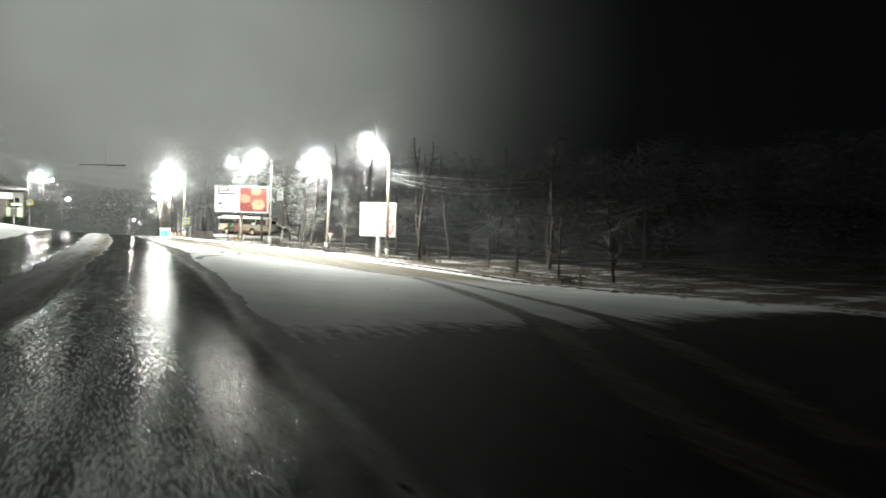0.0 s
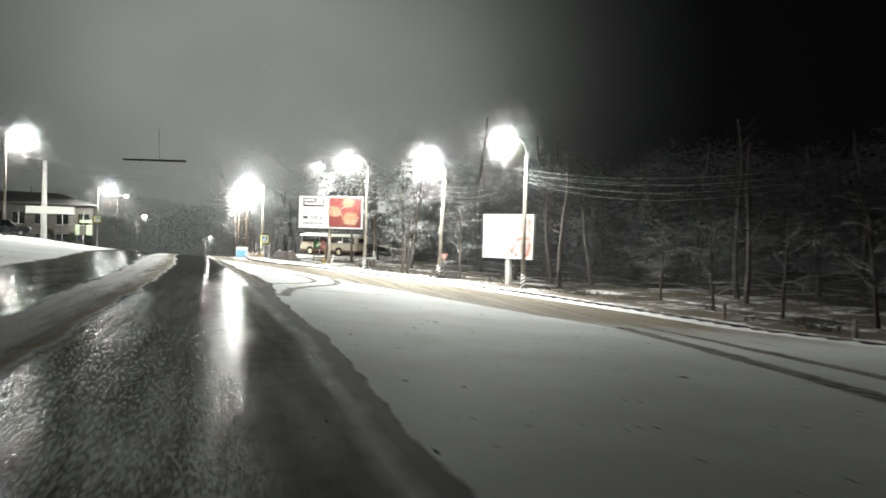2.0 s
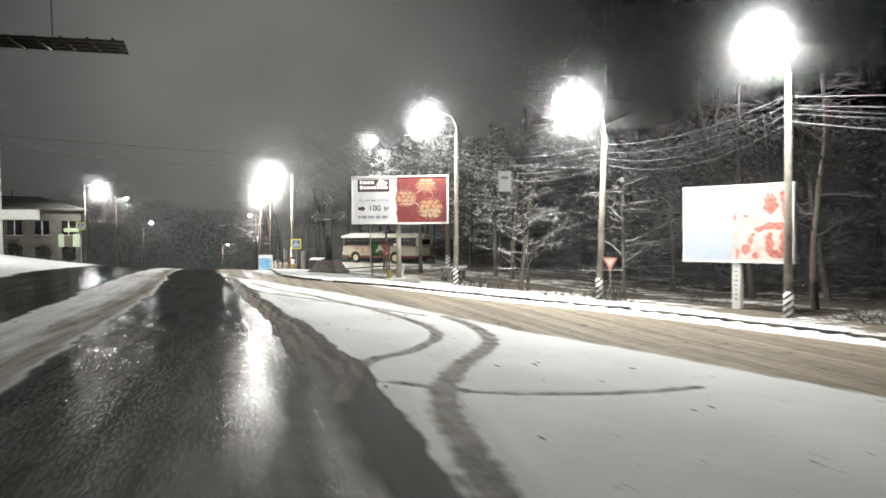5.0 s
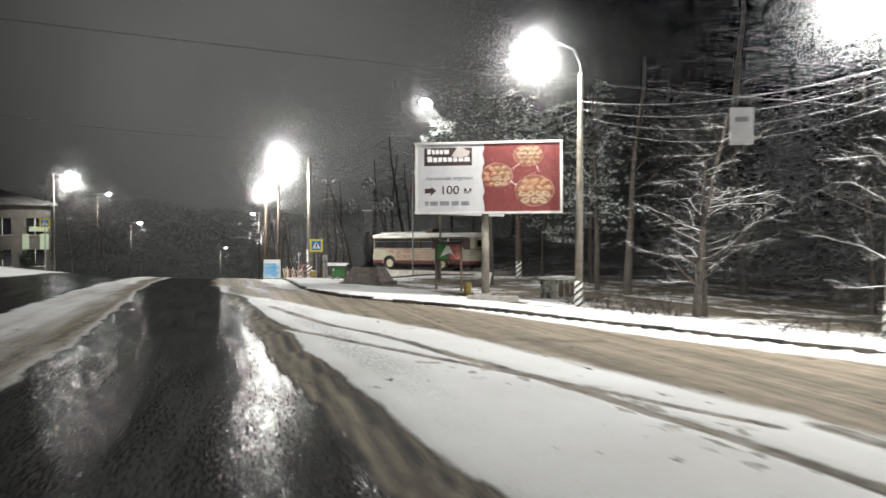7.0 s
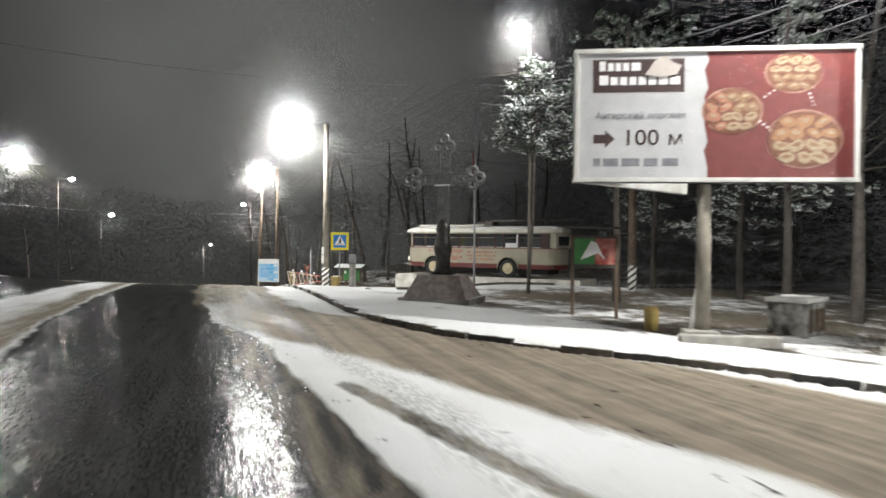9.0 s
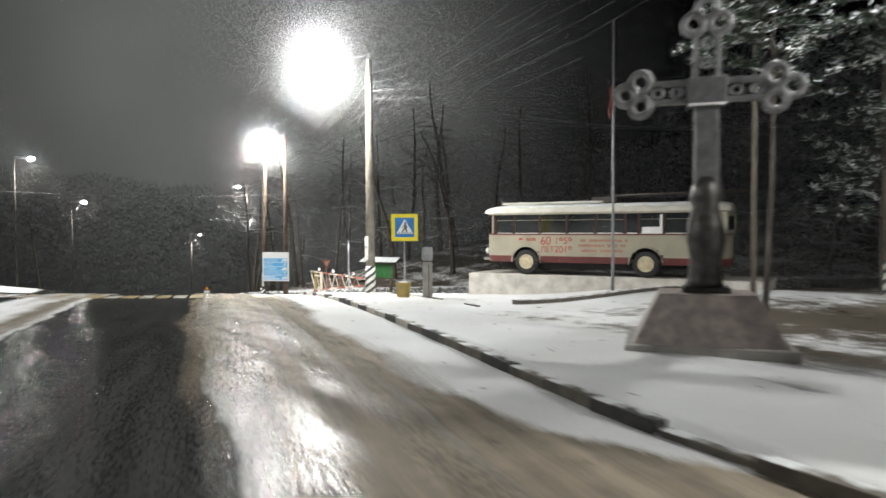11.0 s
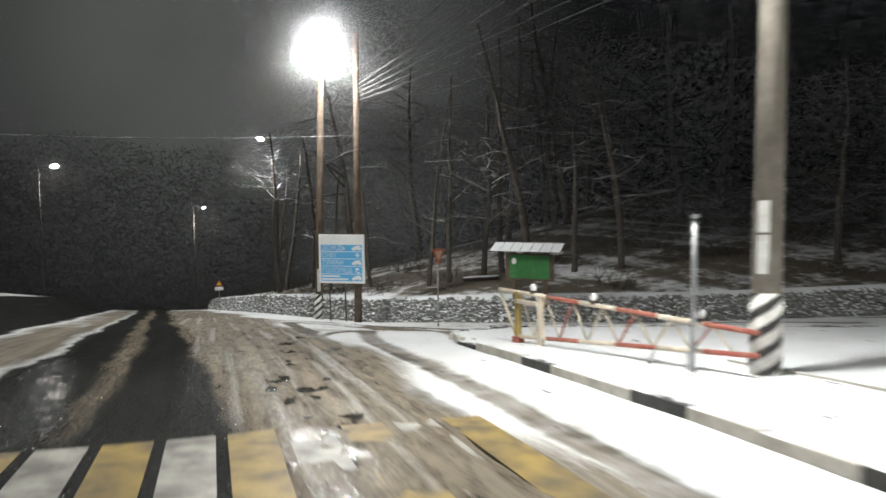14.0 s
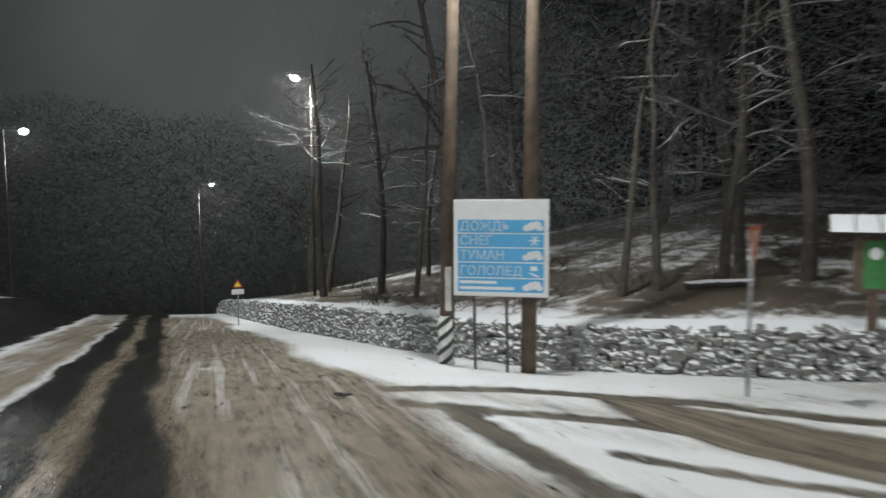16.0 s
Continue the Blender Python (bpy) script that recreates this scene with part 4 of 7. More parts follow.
# weather warning board
wb = thing("weather_board", facing(3.56, 125.66, 5.22, 124.66, -1.98), "blue and white weather warning board with five rows", "sign board")
WW, WH = 1.94, 1.98
bm = bmesh.new()
bm_box(bm, (WW / 2, 0.06, WH / 2), (WW, 0.12, WH), None, 0.02)
part("panel", bm, SIGNWHITE, wb, "white panel with a dirty rim")
WORN_WORD = mat("worn_pale_letters", (0.64, 0.72, 0.78), 0.6, col2=(0.46, 0.60, 0.72), scale=9)
rows = [0.08, 0.38, 0.70, 1.00, 1.29, 1.58]
for i in range(5):
    flat("blue_panel", rect(0.09, rows[i] + 0.012, WW - 0.09, rows[i + 1] - 0.012), BLUE, wb, 0.0)
for i, wtxt in ((4, "ДОЖДЬ"), (3, "СНЕГ"), (2, "ТУМАН"), (1, "ГОЛОЛЕД")):
    words("weather_word", wtxt, 0.26, 0.13, rows[i] + 0.06, -0.003, WORN_WORD, wb, 1.0)
for a, b, z in ((0.13, 0.9, rows[0] + 0.18), (0.13, 1.25, rows[0] + 0.06)):
    flat("small_bar", rect(a, z, b, z + 0.06), SIGNWHITE, wb, -0.003)
for i in (0, 2, 4):
    for cx, cz, r in ((1.50, 0.11, 0.08), (1.60, 0.15, 0.10), (1.70, 0.18, 0.09), (1.76, 0.11, 0.07)):
        flat("cloud_puff", blob(cx, rows[i] + cz, r, r * 0.8, 14), SIGNWHITE, wb, -0.003 - 0.0007 * int(cx * 10 % 4))
for a in (0, 60, 120):
    c, s_ = math.cos(math.radians(a)), math.sin(math.radians(a))
    flat("snowflake_arm", [(1.66 + 0.11 * c - 0.012 * s_, rows[3] + 0.15 + 0.11 * s_ + 0.012 * c), (1.66 - 0.11 * c - 0.012 * s_, rows[3] + 0.15 - 0.11 * s_ + 0.012 * c), (1.66 - 0.11 * c + 0.012 * s_, rows[3] + 0.15 - 0.11 * s_ - 0.012 * c), (1.66 + 0.11 * c + 0.012 * s_, rows[3] + 0.15 + 0.11 * s_ - 0.012 * c)], SIGNWHITE, wb, -0.003 - a * 1e-5)
flat("skid_mark", [(1.56, rows[1] + 0.10), (1.74, rows[1] + 0.02), (1.76, rows[1] + 0.05), (1.58, rows[1] + 0.13)], SIGNWHITE, wb, -0.003)
flat("skid_car", rect(1.58, rows[1] + 0.16, 1.72, rows[1] + 0.25), SIGNWHITE, wb, -0.003)
for lx in (0.45, 1.12):
    tube_part("leg", [(lx, 0.05, -1.75), (lx - 0.03, 0.05, 0.1)], 0.03, DARKSTEEL, wb, sides=8)

# ---- trolleybus on its plinth ----
CREAM = mat("cream_paint", (0.36, 0.33, 0.25), 0.4, col2=(0.29, 0.27, 0.21), scale=1.5)
WINE = mat("wine_paint", (0.13, 0.024, 0.022), 0.35, col2=(0.10, 0.02, 0.018), scale=2)
ROOFP = mat("roof_paint", (0.62, 0.60, 0.54), 0.5, col2=(0.5, 0.48, 0.42), scale=2, snow=0.2)
PILLAR = mat("dark_wine_frames", (0.04, 0.014, 0.014), 0.4)
RUBBER = mat("rubber", (0.02, 0.02, 0.02), 0.8)
HUBC = mat("hub_cream", (0.62, 0.55, 0.38), 0.45, col2=(0.45, 0.38, 0.25), scale=6)
LETTER = mat("red_letters", (0.36, 0.06, 0.04), 0.5)
PALE_LETTER = mat("pale_letters", (0.40, 0.19, 0.125), 0.5)
SEATM = mat("seat_vinyl", (0.10, 0.03, 0.025), 0.6)
BUS = pose(14.87, 101.45, -0.13, 0, 0, 131.3)
bus = thing("trolleybus", BUS, "old cream and wine-red trolleybus displayed on a concrete plinth", "trolleybus")
HW, XF, XR = 1.17, 4.35, -5.25


def bus_section(x, z0, z1, shrink=0.0):
    return [(-HW + shrink, z0), (HW - shrink, z0), (HW - shrink, z1), (-HW + shrink, z1)]


def bus_shell(name, zs, mat_, label="", arches=True, lean=0.0):
    """A wall round the bus between two heights, with rounded ends; zs: (z, inset) rows. Faces over the wheels are cut out."""
    n = 10
    out = []
    for k in range(n + 1):
        a = -math.pi / 2 + math.pi * k / n
        out.append((XF - 0.55 + 0.55 * math.cos(a), (HW - 0.25) * (1 if a > 0 else -1) * min(1, abs(math.sin(a)) ** 0.6) + 0.25 * math.sin(a)))
    side = [XF - 0.55 - i * 0.1625 for i in range(1, 52)]
    side = [x for x in side if x > XR + 0.5]
    ring = out + [(x, HW) for x in side]
    for k in range(n + 1):
        a = math.pi / 2 + math.pi * k / n
        ring.append((XR + 0.45 + 0.45 * math.cos(a), (HW - 0.2) * (1 if math.sin(a) > 0 else -1) * min(1, abs(math.sin(a)) ** 0.6) + 0.2 * math.sin(a)))
    ring += [(x, -HW) for x in side[::-1]]
    bm = bmesh.new()
    vs = []
    for z, ins in zs:
        vs.append([bm.verts.new((x * (1 - ins / 5), y * (1 - ins / HW), z)) for x, y in ring])
    m = len(ring)
    for r0, r1 in zip(vs, vs[1:]):
        for i in range(m):
            j = (i + 1) % m
            cx = 0.5 * (r0[i].co.x + r0[j].co.x)
            cz = 0.5 * (r0[i].co.z + r1[i].co.z)
            if arches and abs(r0[i].co.y) > HW - 0.1 and any(math.hypot(cx - wx, cz - 0.36) < 0.64 for wx in (2.4, -2.4)):
                continue
            bm.faces.new((r0[i], r0[j], r1[j], r1[i]))
    return part(name, bm, mat_, bus, label, smooth=False), ring, vs


bus_shell("lower_body", [(0.60 + 0.0955 * k, 0.0) for k in range(10)] , CREAM, "cream painted side panels")
bus_shell("skirt", [(0.34, 0.03), (0.40, 0.01), (0.47, 0.0), (0.54, -0.004), (0.60, -0.004)], WINE, "wine-red skirt")
bus_shell("waist_band", [(1.44, -0.008), (1.50, -0.008)], WINE, "wine-red waist line", arches=False)
bm = bmesh.new()
bm_box(bm, (-0.45, 0, 0.45), (9.3, 2.2, 0.1))
part("floor", bm, DARKSTEEL, bus)
# roof
bm = bmesh.new()
xs = [XR + 0.02, XR + 0.25, XR + 0.8, -2, 0, 2, XF - 0.9, XF - 0.35, XF - 0.08]
hs = [0.75, 0.9, 1, 1, 1, 1, 1, 0.88, 0.68]
rr = []
for x, k in zip(xs, hs):
    rr.append([bm.verts.new((x, (HW + 0.02) * math.cos(a) * (0.9 + 0.1 * k if k < 1 else 1), 2.33 + (0.37 * k) * max(0, math.sin(a)) ** 0.6)) for a in [math.pi * j / 12 for j in range(13)]])
for r0, r1 in zip(rr, rr[1:]):
    for j in range(12):
        bm.faces.new((r0[j], r0[j + 1], r1[j + 1], r1[j]))
bm.faces.new(rr[0][::-1])
bm.faces.new(rr[-1])
part("roof", bm, ROOFP, bus, "cream roof dusted with snow", smooth=True)
bus_shell("roof_gutter", [(2.27, -0.01), (2.35, -0.02)], CREAM, arches=False)
# side windows: pillars, panes, rails
wins = [(3.72, 2.98), (2.88, 1.86), (1.76, 0.72), (0.62, -0.45), (-0.55, -1.58), (-1.68, -2.1), (-2.2, -3.02), (-3.12, -4.35)]
for sy in (1, -1):
    edges = [XF - 0.5] + [e for w in wins for e in w] + [XR + 0.4]
    for a, b in zip(edges[::2], edges[1::2]):
        box_part("window_pillar", ((a + b) / 2, sy * (HW - 0.02), 1.88), (abs(a - b), 0.05, 0.80), PILLAR, bus, bev=0.008)
    for a, b in wins:
        box_part("window_pane", ((a + b) / 2, sy * (HW - 0.035), 1.88), (abs(a - b) - 0.02, 0.012, 0.77), GLASS_D, bus, bev=0)
        if abs(a - b) > 0.7:
            box_part("window_rail", ((a + b) / 2, sy * (HW - 0.025), 2.04), (abs(a - b) - 0.04, 0.02, 0.018), CREAM, bus, bev=0.004)
        box_part("window_sill", ((a + b) / 2, sy * (HW - 0.005), 1.515), (abs(a - b) - 0.04, 0.03, 0.03), PAINT_W, bus, "white window sill", 0.006)
# front and rear glass
for sy in (1, -1):
    bm = bmesh.new()
    bm_box(bm, (0, 0, 0), (0.02, 1.05, 0.78))
    bmesh.ops.transform(bm, matrix=Matrix.Translation((XF - 0.17, sy * 0.53, 1.88)) @ pose(0, 0, 0, 0, -12, sy * 14), verts=bm.verts)
    part("windscreen", bm, GLASS_D, bus)
box_part("screen_pillar", (XF - 0.06, 0, 1.88), (0.06, 0.07, 0.8), CREAM, bus)
for sy in (1, -1):
    box_part("corner_post", (XF - 0.42, sy * (HW - 0.10), 1.88), (0.08, 0.08, 0.8), CREAM, bus)
box_part("rear_window", (XR + 0.03, 0, 1.88), (0.02, 1.5, 0.5), GLASS_D, bus, bev=0)
for sy in (1, -1):
    box_part("rear_corner", (XR + 0.22, sy * (HW - 0.16), 1.88), (0.42, 0.26, 0.8), CREAM, bus, bev=0.05)
box_part("rear_panel", (XR + 0.06, 0, 1.88), (0.04, 2.0, 0.8), CREAM, bus)
for k in range(6):
    box_part("seat_row", (2.6 - k * 1.05, 0, 1.28), (0.12, 1.9, 0.62), SEATM, bus, bev=0.03)
# front face: bumper, lamps
tube_part("bumper", [(XF - 0.35, HW, 0.45), (XF + 0.03, HW - 0.3, 0.45), (XF + 0.07, 0, 0.45), (XF + 0.03, -HW + 0.3, 0.45), (XF - 0.35, -HW, 0.45)], 0.06, CREAM, bus, "pale bumper")
for sy in (0.78, -0.78):
    bm = bmesh.new()
    bmesh.ops.create_uvsphere(bm, u_segments=16, v_segments=8, radius=0.13, matrix=Matrix.Translation((XF - 0.03, sy, 0.78)) @ Matrix.Diagonal((0.6, 1, 1, 1)))
    part("headlight", bm, SIGNWHITE, bus, "round headlight", smooth=True)
box_part("chassis", (-0.45, 0, 0.22), (8.4, 1.5, 0.34), RUBBER, bus, "dark underframe", 0.04)
# wheels with arches
for wx in (2.4, -2.4):
    for sy in (1, -1):
        bm = bmesh.new()
        bmesh.ops.create_cone(bm, cap_ends=True, segments=28, radius1=0.5, radius2=0.5, depth=0.28, matrix=Matrix.Translation((wx, sy * (HW - 0.17), 0.36)) @ pose(0, 0, 0, 90, 0, 0))
        es = [e for e in bm.edges if len(e.link_faces) == 2 and abs(e.link_faces[0].normal.dot(e.link_faces[1].normal)) < 0.3]
        bmesh.ops.bevel(bm, geom=es, offset=0.06, segments=3, affect="EDGES", profile=0.6)
        wheel = part("wheel", bm, RUBBER, bus, "black tyre", smooth=True)
        bm = bmesh.new()
        prof_ = ((0.30, 0.0), (0.30, 0.03), (0.26, 0.035), (0.24, 0.0), (0.12, 0.01), (0.10, 0.05), (0.0, 0.055))
        ringv = [[bm.verts.new((wx + r * math.cos(2 * math.pi * k / 24), sy * (HW - 0.03 + d), 0.36 + r * math.sin(2 * math.pi * k / 24))) for k in range(24)] for r, d in prof_[:-1]]
        for r0, r1 in zip(ringv, ringv[1:]):
            for k in range(24):
                bm.faces.new((r0[k], r0[(k + 1) % 24], r1[(k + 1) % 24], r1[k]))
        bm.faces.new(ringv[-1])
        part("rim", bm, HUBC, wheel, "cream wheel rim with hub", smooth=False)
        arc = [(wx + 0.63 * math.cos(a), sy * (HW + 0.005), 0.36 + 0.63 * math.sin(a)) for a in [math.pi * (-0.02 + 1.04 * k / 14) for k in range(15)]]
        tube_part("wheel_arch", arc, 0.03, CREAM, bus, "raised wheel arch lip", 6)
        bm = bmesh.new()
        a0 = [(wx + 0.64 * math.cos(math.pi * k / 12), 0.36 + 0.64 * math.sin(math.pi * k / 12)) for k in range(13)]
        v0 = [bm.verts.new((x, sy * (HW - 0.01), z)) for x, z in a0]
        v1 = [bm.verts.new((x, sy * (HW - 0.45), z)) for x, z in a0]
        for k in range(12):
            bm.faces.new((v0[k], v0[k + 1], v1[k + 1], v1[k]))
        bm.faces.new(v1)
        part("wheel_well", bm, RUBBER, bus)
# roof gear
box_part("roof_walkway", (1.55, 0.0, 2.74), (4.3, 1.3, 0.10), ROOFP, bus, "raised roof box", 0.03)
box_part("collector_base", (-0.6, 0, 2.82), (1.0, 0.9, 0.25), DARKSTEEL, bus, "trolley pole base", 0.05)
for sy in (0.3, -0.3):
    tube_part("trolley_pole", [(-0.6, sy, 2.98), (-2.8, sy * 1.3, 3.02), (-6.2, sy * 1.6, 3.05)], [0.035, 0.03, 0.02], DARKSTEEL, bus, "long current collector pole laid back", 8)
for k in range(3):
    tube_part("roof_rail", [(-0.2 - 1.5 * k, -0.75, 2.6), (-0.2 - 1.5 * k, -0.75, 2.95), (-1.5 - 1.5 * k, -0.75, 2.95)], 0.015, DARKSTEEL, bus, sides=6)
# lettering on the visible side


def bus_text(body, size, x, z, sq=1.0):
    text_part("bus_lettering", body, size, Matrix.Translation((x, HW + 0.002, z)) @ pose(0, 0, 0, 90, 0, 180), LETTER, bus, "LEFT", sq, 0.004)


bus_text("60", 0.46, 1.78, 1.06, 1.0)
bus_text("1959", 0.37, 1.18, 1.10, 1.0)
bus_text("ЛЕТ", 0.31, 1.78, 0.76, 0.95)
bus_text("2019", 0.37, 1.18, 0.75, 1.0)
rl = random.Random(3)
for a, b, z in ((0.12, -1.75, 1.17), (0.20, -1.82, 0.97), (0.05, -1.65, 0.77)):
    u = a
    while u > b + 0.1:
        wd = rl.uniform(0.07, 0.13)
        box_part("lettering_bar", (u - wd / 2, HW + 0.004, z + 0.06), (wd, 0.008, rl.uniform(0.085, 0.115)), PALE_LETTER, bus, bev=0)
        u -= wd + (0.13 if rl.random() < 0.16 else 0.022)
# white patches on the foot and rear edge of one pane
box_part("curtain", (-2.62, HW - 0.024, 1.63), (0.72, 0.01, 0.24), SIGNWHITE, bus, "white patch in one window", 0)
box_part("curtain", (-2.96, HW - 0.024, 1.87), (0.09, 0.01, 0.68), SIGNWHITE, bus, "white patch in one window", 0)
for k in range(4):
    box_part("number_bar", (2.33 - 0.1 * k, HW + 0.004, 1.26), (0.075, 0.008, 0.12), LETTER, bus, bev=0)
box_part("side_lamp", (2.62, HW + 0.01, 1.28), (0.16, 0.03, 0.07), SIGNRED, bus)

# plinth: a concrete ramp under the trolleybus
pl = thing("plinth", pose(14.87, 101.45, 0, 0, 0, 131.3), "white-painted concrete plinth under the trolleybus", "plinth", kind="structure")
bm = bmesh.new()
zt = -0.29
lo = [gz(*(BUS @ Vector((x, y, 0))).xy) for x, y in ((4.95, 1.35), (-6.6, 1.35), (-6.6, -1.35), (4.95, -1.35))]
vb = [bm.verts.new((x, y, z - 0.15)) for (x, y), z in zip(((4.95, 1.35), (-6.6, 1.35), (-6.6, -1.35), (4.95, -1.35)), lo)]
vt = [bm.verts.new((x, y, zt)) for x, y in ((4.95, 1.33), (-6.6, 1.33), (-6.6, -1.33), (4.95, -1.33))]
bm.faces.new(vb[::-1])
bm.faces.new(vt)
for i in range(4):
    bm.faces.new((vb[i], vb[(i + 1) % 4], vt[(i + 1) % 4], vt[i]))
PLINTHM = mat("plinth_paint", (0.62, 0.60, 0.55), 0.85, col2=(0.42, 0.39, 0.35), scale=2.2, bump=0.3)
part("block", bm, PLINTHM, pl)


# ---- monument: cross with trefoil arms on a stone pedestal ----
mon = thing("cross_monument", pose(7.86, 86.35, gz(7.86, 86.35), 0, 0, -36), "dark metal cross with trefoil ends on a granite pedestal", "monument")
bm = bmesh.new()
bm_box(bm, (0, 0, 0.06), (2.45, 2.1, 0.22), None, 0.02)
part("base_slab", bm, CONCRETE, mon, "low concrete slab")
bm = bmesh.new()
lo4 = [(-1.10, -0.9), (-0.35, -1.0), (0.35, -1.0), (1.10, -0.9), (1.10, 0.9), (-1.10, 0.9)]
hi4 = [(-0.72, -0.52), (-0.26, -0.62), (0.26, -0.62), (0.72, -0.52), (0.72, 0.52), (-0.72, 0.52)]
va = [bm.verts.new((x, y, 0.16)) for x, y in lo4]
vb = [bm.verts.new((x, y, 0.92)) for x, y in hi4]
bm.faces.new(va[::-1])
bm.faces.new(vb)
for i in range(6):
    bm.faces.new((va[i], va[(i + 1) % 6], vb[(i + 1) % 6], vb[i]))
part("pedestal", bm, GRANITE, mon, "tapered granite pedestal, stained")
bm = bmesh.new()
bm_box(bm, (0, 0, 0), (0.36, 0.30, 0.10), None, 0.02)
bmesh.ops.transform(bm, matrix=Matrix.Translation((0, 0, 0.96)) @ Matrix.Diagonal((2.0, 1.8, 1, 1)), verts=bm.verts)
part("foot_plate", bm, BRONZE, mon)
bm = bmesh.new()
prof2 = [(0.30, 1.0), (0.26, 1.12), (0.24, 1.45), (0.30, 1.75), (0.28, 2.05), (0.20, 2.3), (0.25, 2.42), (0.22, 2.62), (0.13, 2.78)]
rings = []
for r, z in prof2:
    rings.append([bm.verts.new((r * math.cos(2 * math.pi * k / 14) * (1 + 0.08 * math.sin(3 * k + 5 * z)), r * 0.8 * math.sin(2 * math.pi * k / 14), z)) for k in range(14)])
for r0, r1 in zip(rings, rings[1:]):
    for k in range(14):
        bm.faces.new((r0[k], r0[(k + 1) % 14], r1[(k + 1) % 14], r1[k]))
bm.faces.new(rings[0][::-1])
bm.faces.new(rings[-1])
part("bronze_base", bm, BRONZE, mon, "bulging dark bronze base of the cross", smooth=True)
CROSSM = mat("cross_metal", (0.24, 0.24, 0.245), 0.42, 0.6, col2=(0.15, 0.15, 0.155), scale=5, bump=0.2, snow=0.05)
box_part("shaft", (0, 0.02, 3.05), (0.38, 0.20, 2.4), CROSSM, mon, "flat dark shaft", 0.03)


def bar_ring(cx, cz, r, tube=0.068):
    bm = bmesh.new()
    n, k = 20, 6
    vs = [[bm.verts.new((cx + (r + tube * math.cos(b)) * math.cos(a), 0.02 + 1.4 * tube * math.sin(b), cz + (r + tube * math.cos(b)) * math.sin(a))) for b in [2 * math.pi * j / k for j in range(k)]] for a in [2 * math.pi * i / n for i in range(n)]]
    for i in range(n):
        for j in range(k):
            bm.faces.new((vs[i][j], vs[(i + 1) % n][j], vs[(i + 1) % n][(j + 1) % k], vs[i][(j + 1) % k]))
    return part("trefoil_ring", bm, CROSSM, mon, smooth=True)


CZ = 4.16
for ax_, az_ in ((-1, 0), (1, 0), (0, 1)):
    px_, pz_ = az_, ax_
    for d, o in ((1.02, 0.20), (1.02, -0.20), (1.26, 0.0)):
        d2 = d + (0.06 if az_ else 0.0)
        bar_ring(ax_ * d2 + px_ * o, CZ + az_ * d2 + pz_ * o * (1 if ax_ else 0), 0.155)
    for s in (1, -1):
        if ax_:
            box_part("arm_bar", (ax_ * 0.56, 0.02, CZ + s * 0.15), (0.72, 0.14, 0.09), CROSSM, mon, bev=0.02)
        else:
            box_part("arm_bar", (s * 0.17, 0.02, CZ + 0.56), (0.09, 0.14, 0.76), CROSSM, mon, bev=0.02)
    for q in (0.45, 0.75):
        bar_ring(ax_ * q, CZ + az_ * q, 0.08, 0.03)
box_part("cross_plate", (0, -0.03, CZ - 0.02), (0.62, 0.22, 0.46), CROSSM, mon, "flat centre plate", 0.03)
box_part("snow_ledge", (0, -0.12, CZ - 0.23), (0.56, 0.10, 0.04), SIGNWHITE, mon, "snow on the ledge", 0.015)

# ---- flagpoles ----
FLAGM = mat("flag_cloth", (0.20, 0.035, 0.03), 0.8, col2=(0.12, 0.02, 0.02), scale=3)
for fx_, fy_, fh, flag in ((12.9, 96.9, 9.0, True),):
    zf = gz(fx_, fy_)
    fp = thing("flagpole", pose(fx_, fy_, zf), "slim grey steel flagpole beside the plinth", "flagpole", "flagpoles")
    tube_part("mast", [(0, 0, -0.05), (0, 0, fh * 0.45), (0, 0, fh)], [0.05, 0.042, 0.03], STEEL, fp, sides=12)
    box_part("base_plate", (0, 0, 0.02), (0.26, 0.26, 0.05), STEEL, fp)
    if flag:
        bm = bmesh.new()
        grid = [[bm.verts.new((-0.04 - 0.10 * u - 0.04 * math.sin(7 * v + 3 * u), 0.05 * math.sin(9 * u + 2 * v), fh * 0.76 - 1.0 * v - 0.12 * u)) for v in [j / 8 for j in range(9)]] for u in [i / 8 for i in range(9)]]
        for i in range(8):
            for j in range(8):
                bm.faces.new((grid[i][j], grid[i + 1][j], grid[i + 1][j + 1], grid[i][j + 1]))
        fl = part("flag", bm, FLAGM, fp, "limp dark red flag", smooth=True)
        so = fl.modifiers.new("cloth", "SOLIDIFY")
        so.thickness = 0.008

# ---- small things on the plaza ----
zb = gz(7.25, 98.6)
bo = thing("ticket_post", pose(6.97, 98.6, zb, 0, 0, -20), "grey metal pillar with a wider cap box", "post")
box_part("pillar", (0, 0, 0.60), (0.31, 0.26, 1.24), CONCRETE, bo, bev=0.05)
box_part("cap_box", (0, 0, 1.46), (0.36, 0.32, 0.44), STEEL, bo, "pale rounded cap box", 0.08)
box_part("collar", (0, 0, 1.22), (0.33, 0.28, 0.03), DARKSTEEL, bo, bev=0.004)
box_part("slot", (0.05, -0.132, 0.62), (0.025, 0.02, 1.0), DARKSTEEL, bo, bev=0.004)
zb = gz(6.1, 98.45)
POTM = mat("ochre_pot", (0.45, 0.33, 0.10), 0.8, col2=(0.32, 0.24, 0.10), scale=5, bump=0.4)
pot = thing("planter", pose(6.1, 98.45, zb - 0.02), "yellow-ochre concrete planter standing in the snow", "planter")
bm = bmesh.new()
bm_tube(bm, [(0, 0, 0), (0, 0, 0.04), (0, 0, 0.48), (0, 0, 0.54)], [0.19, 0.20, 0.25, 0.25], 6)
part("bowl", bm, POTM, pot)
bm = bmesh.new()
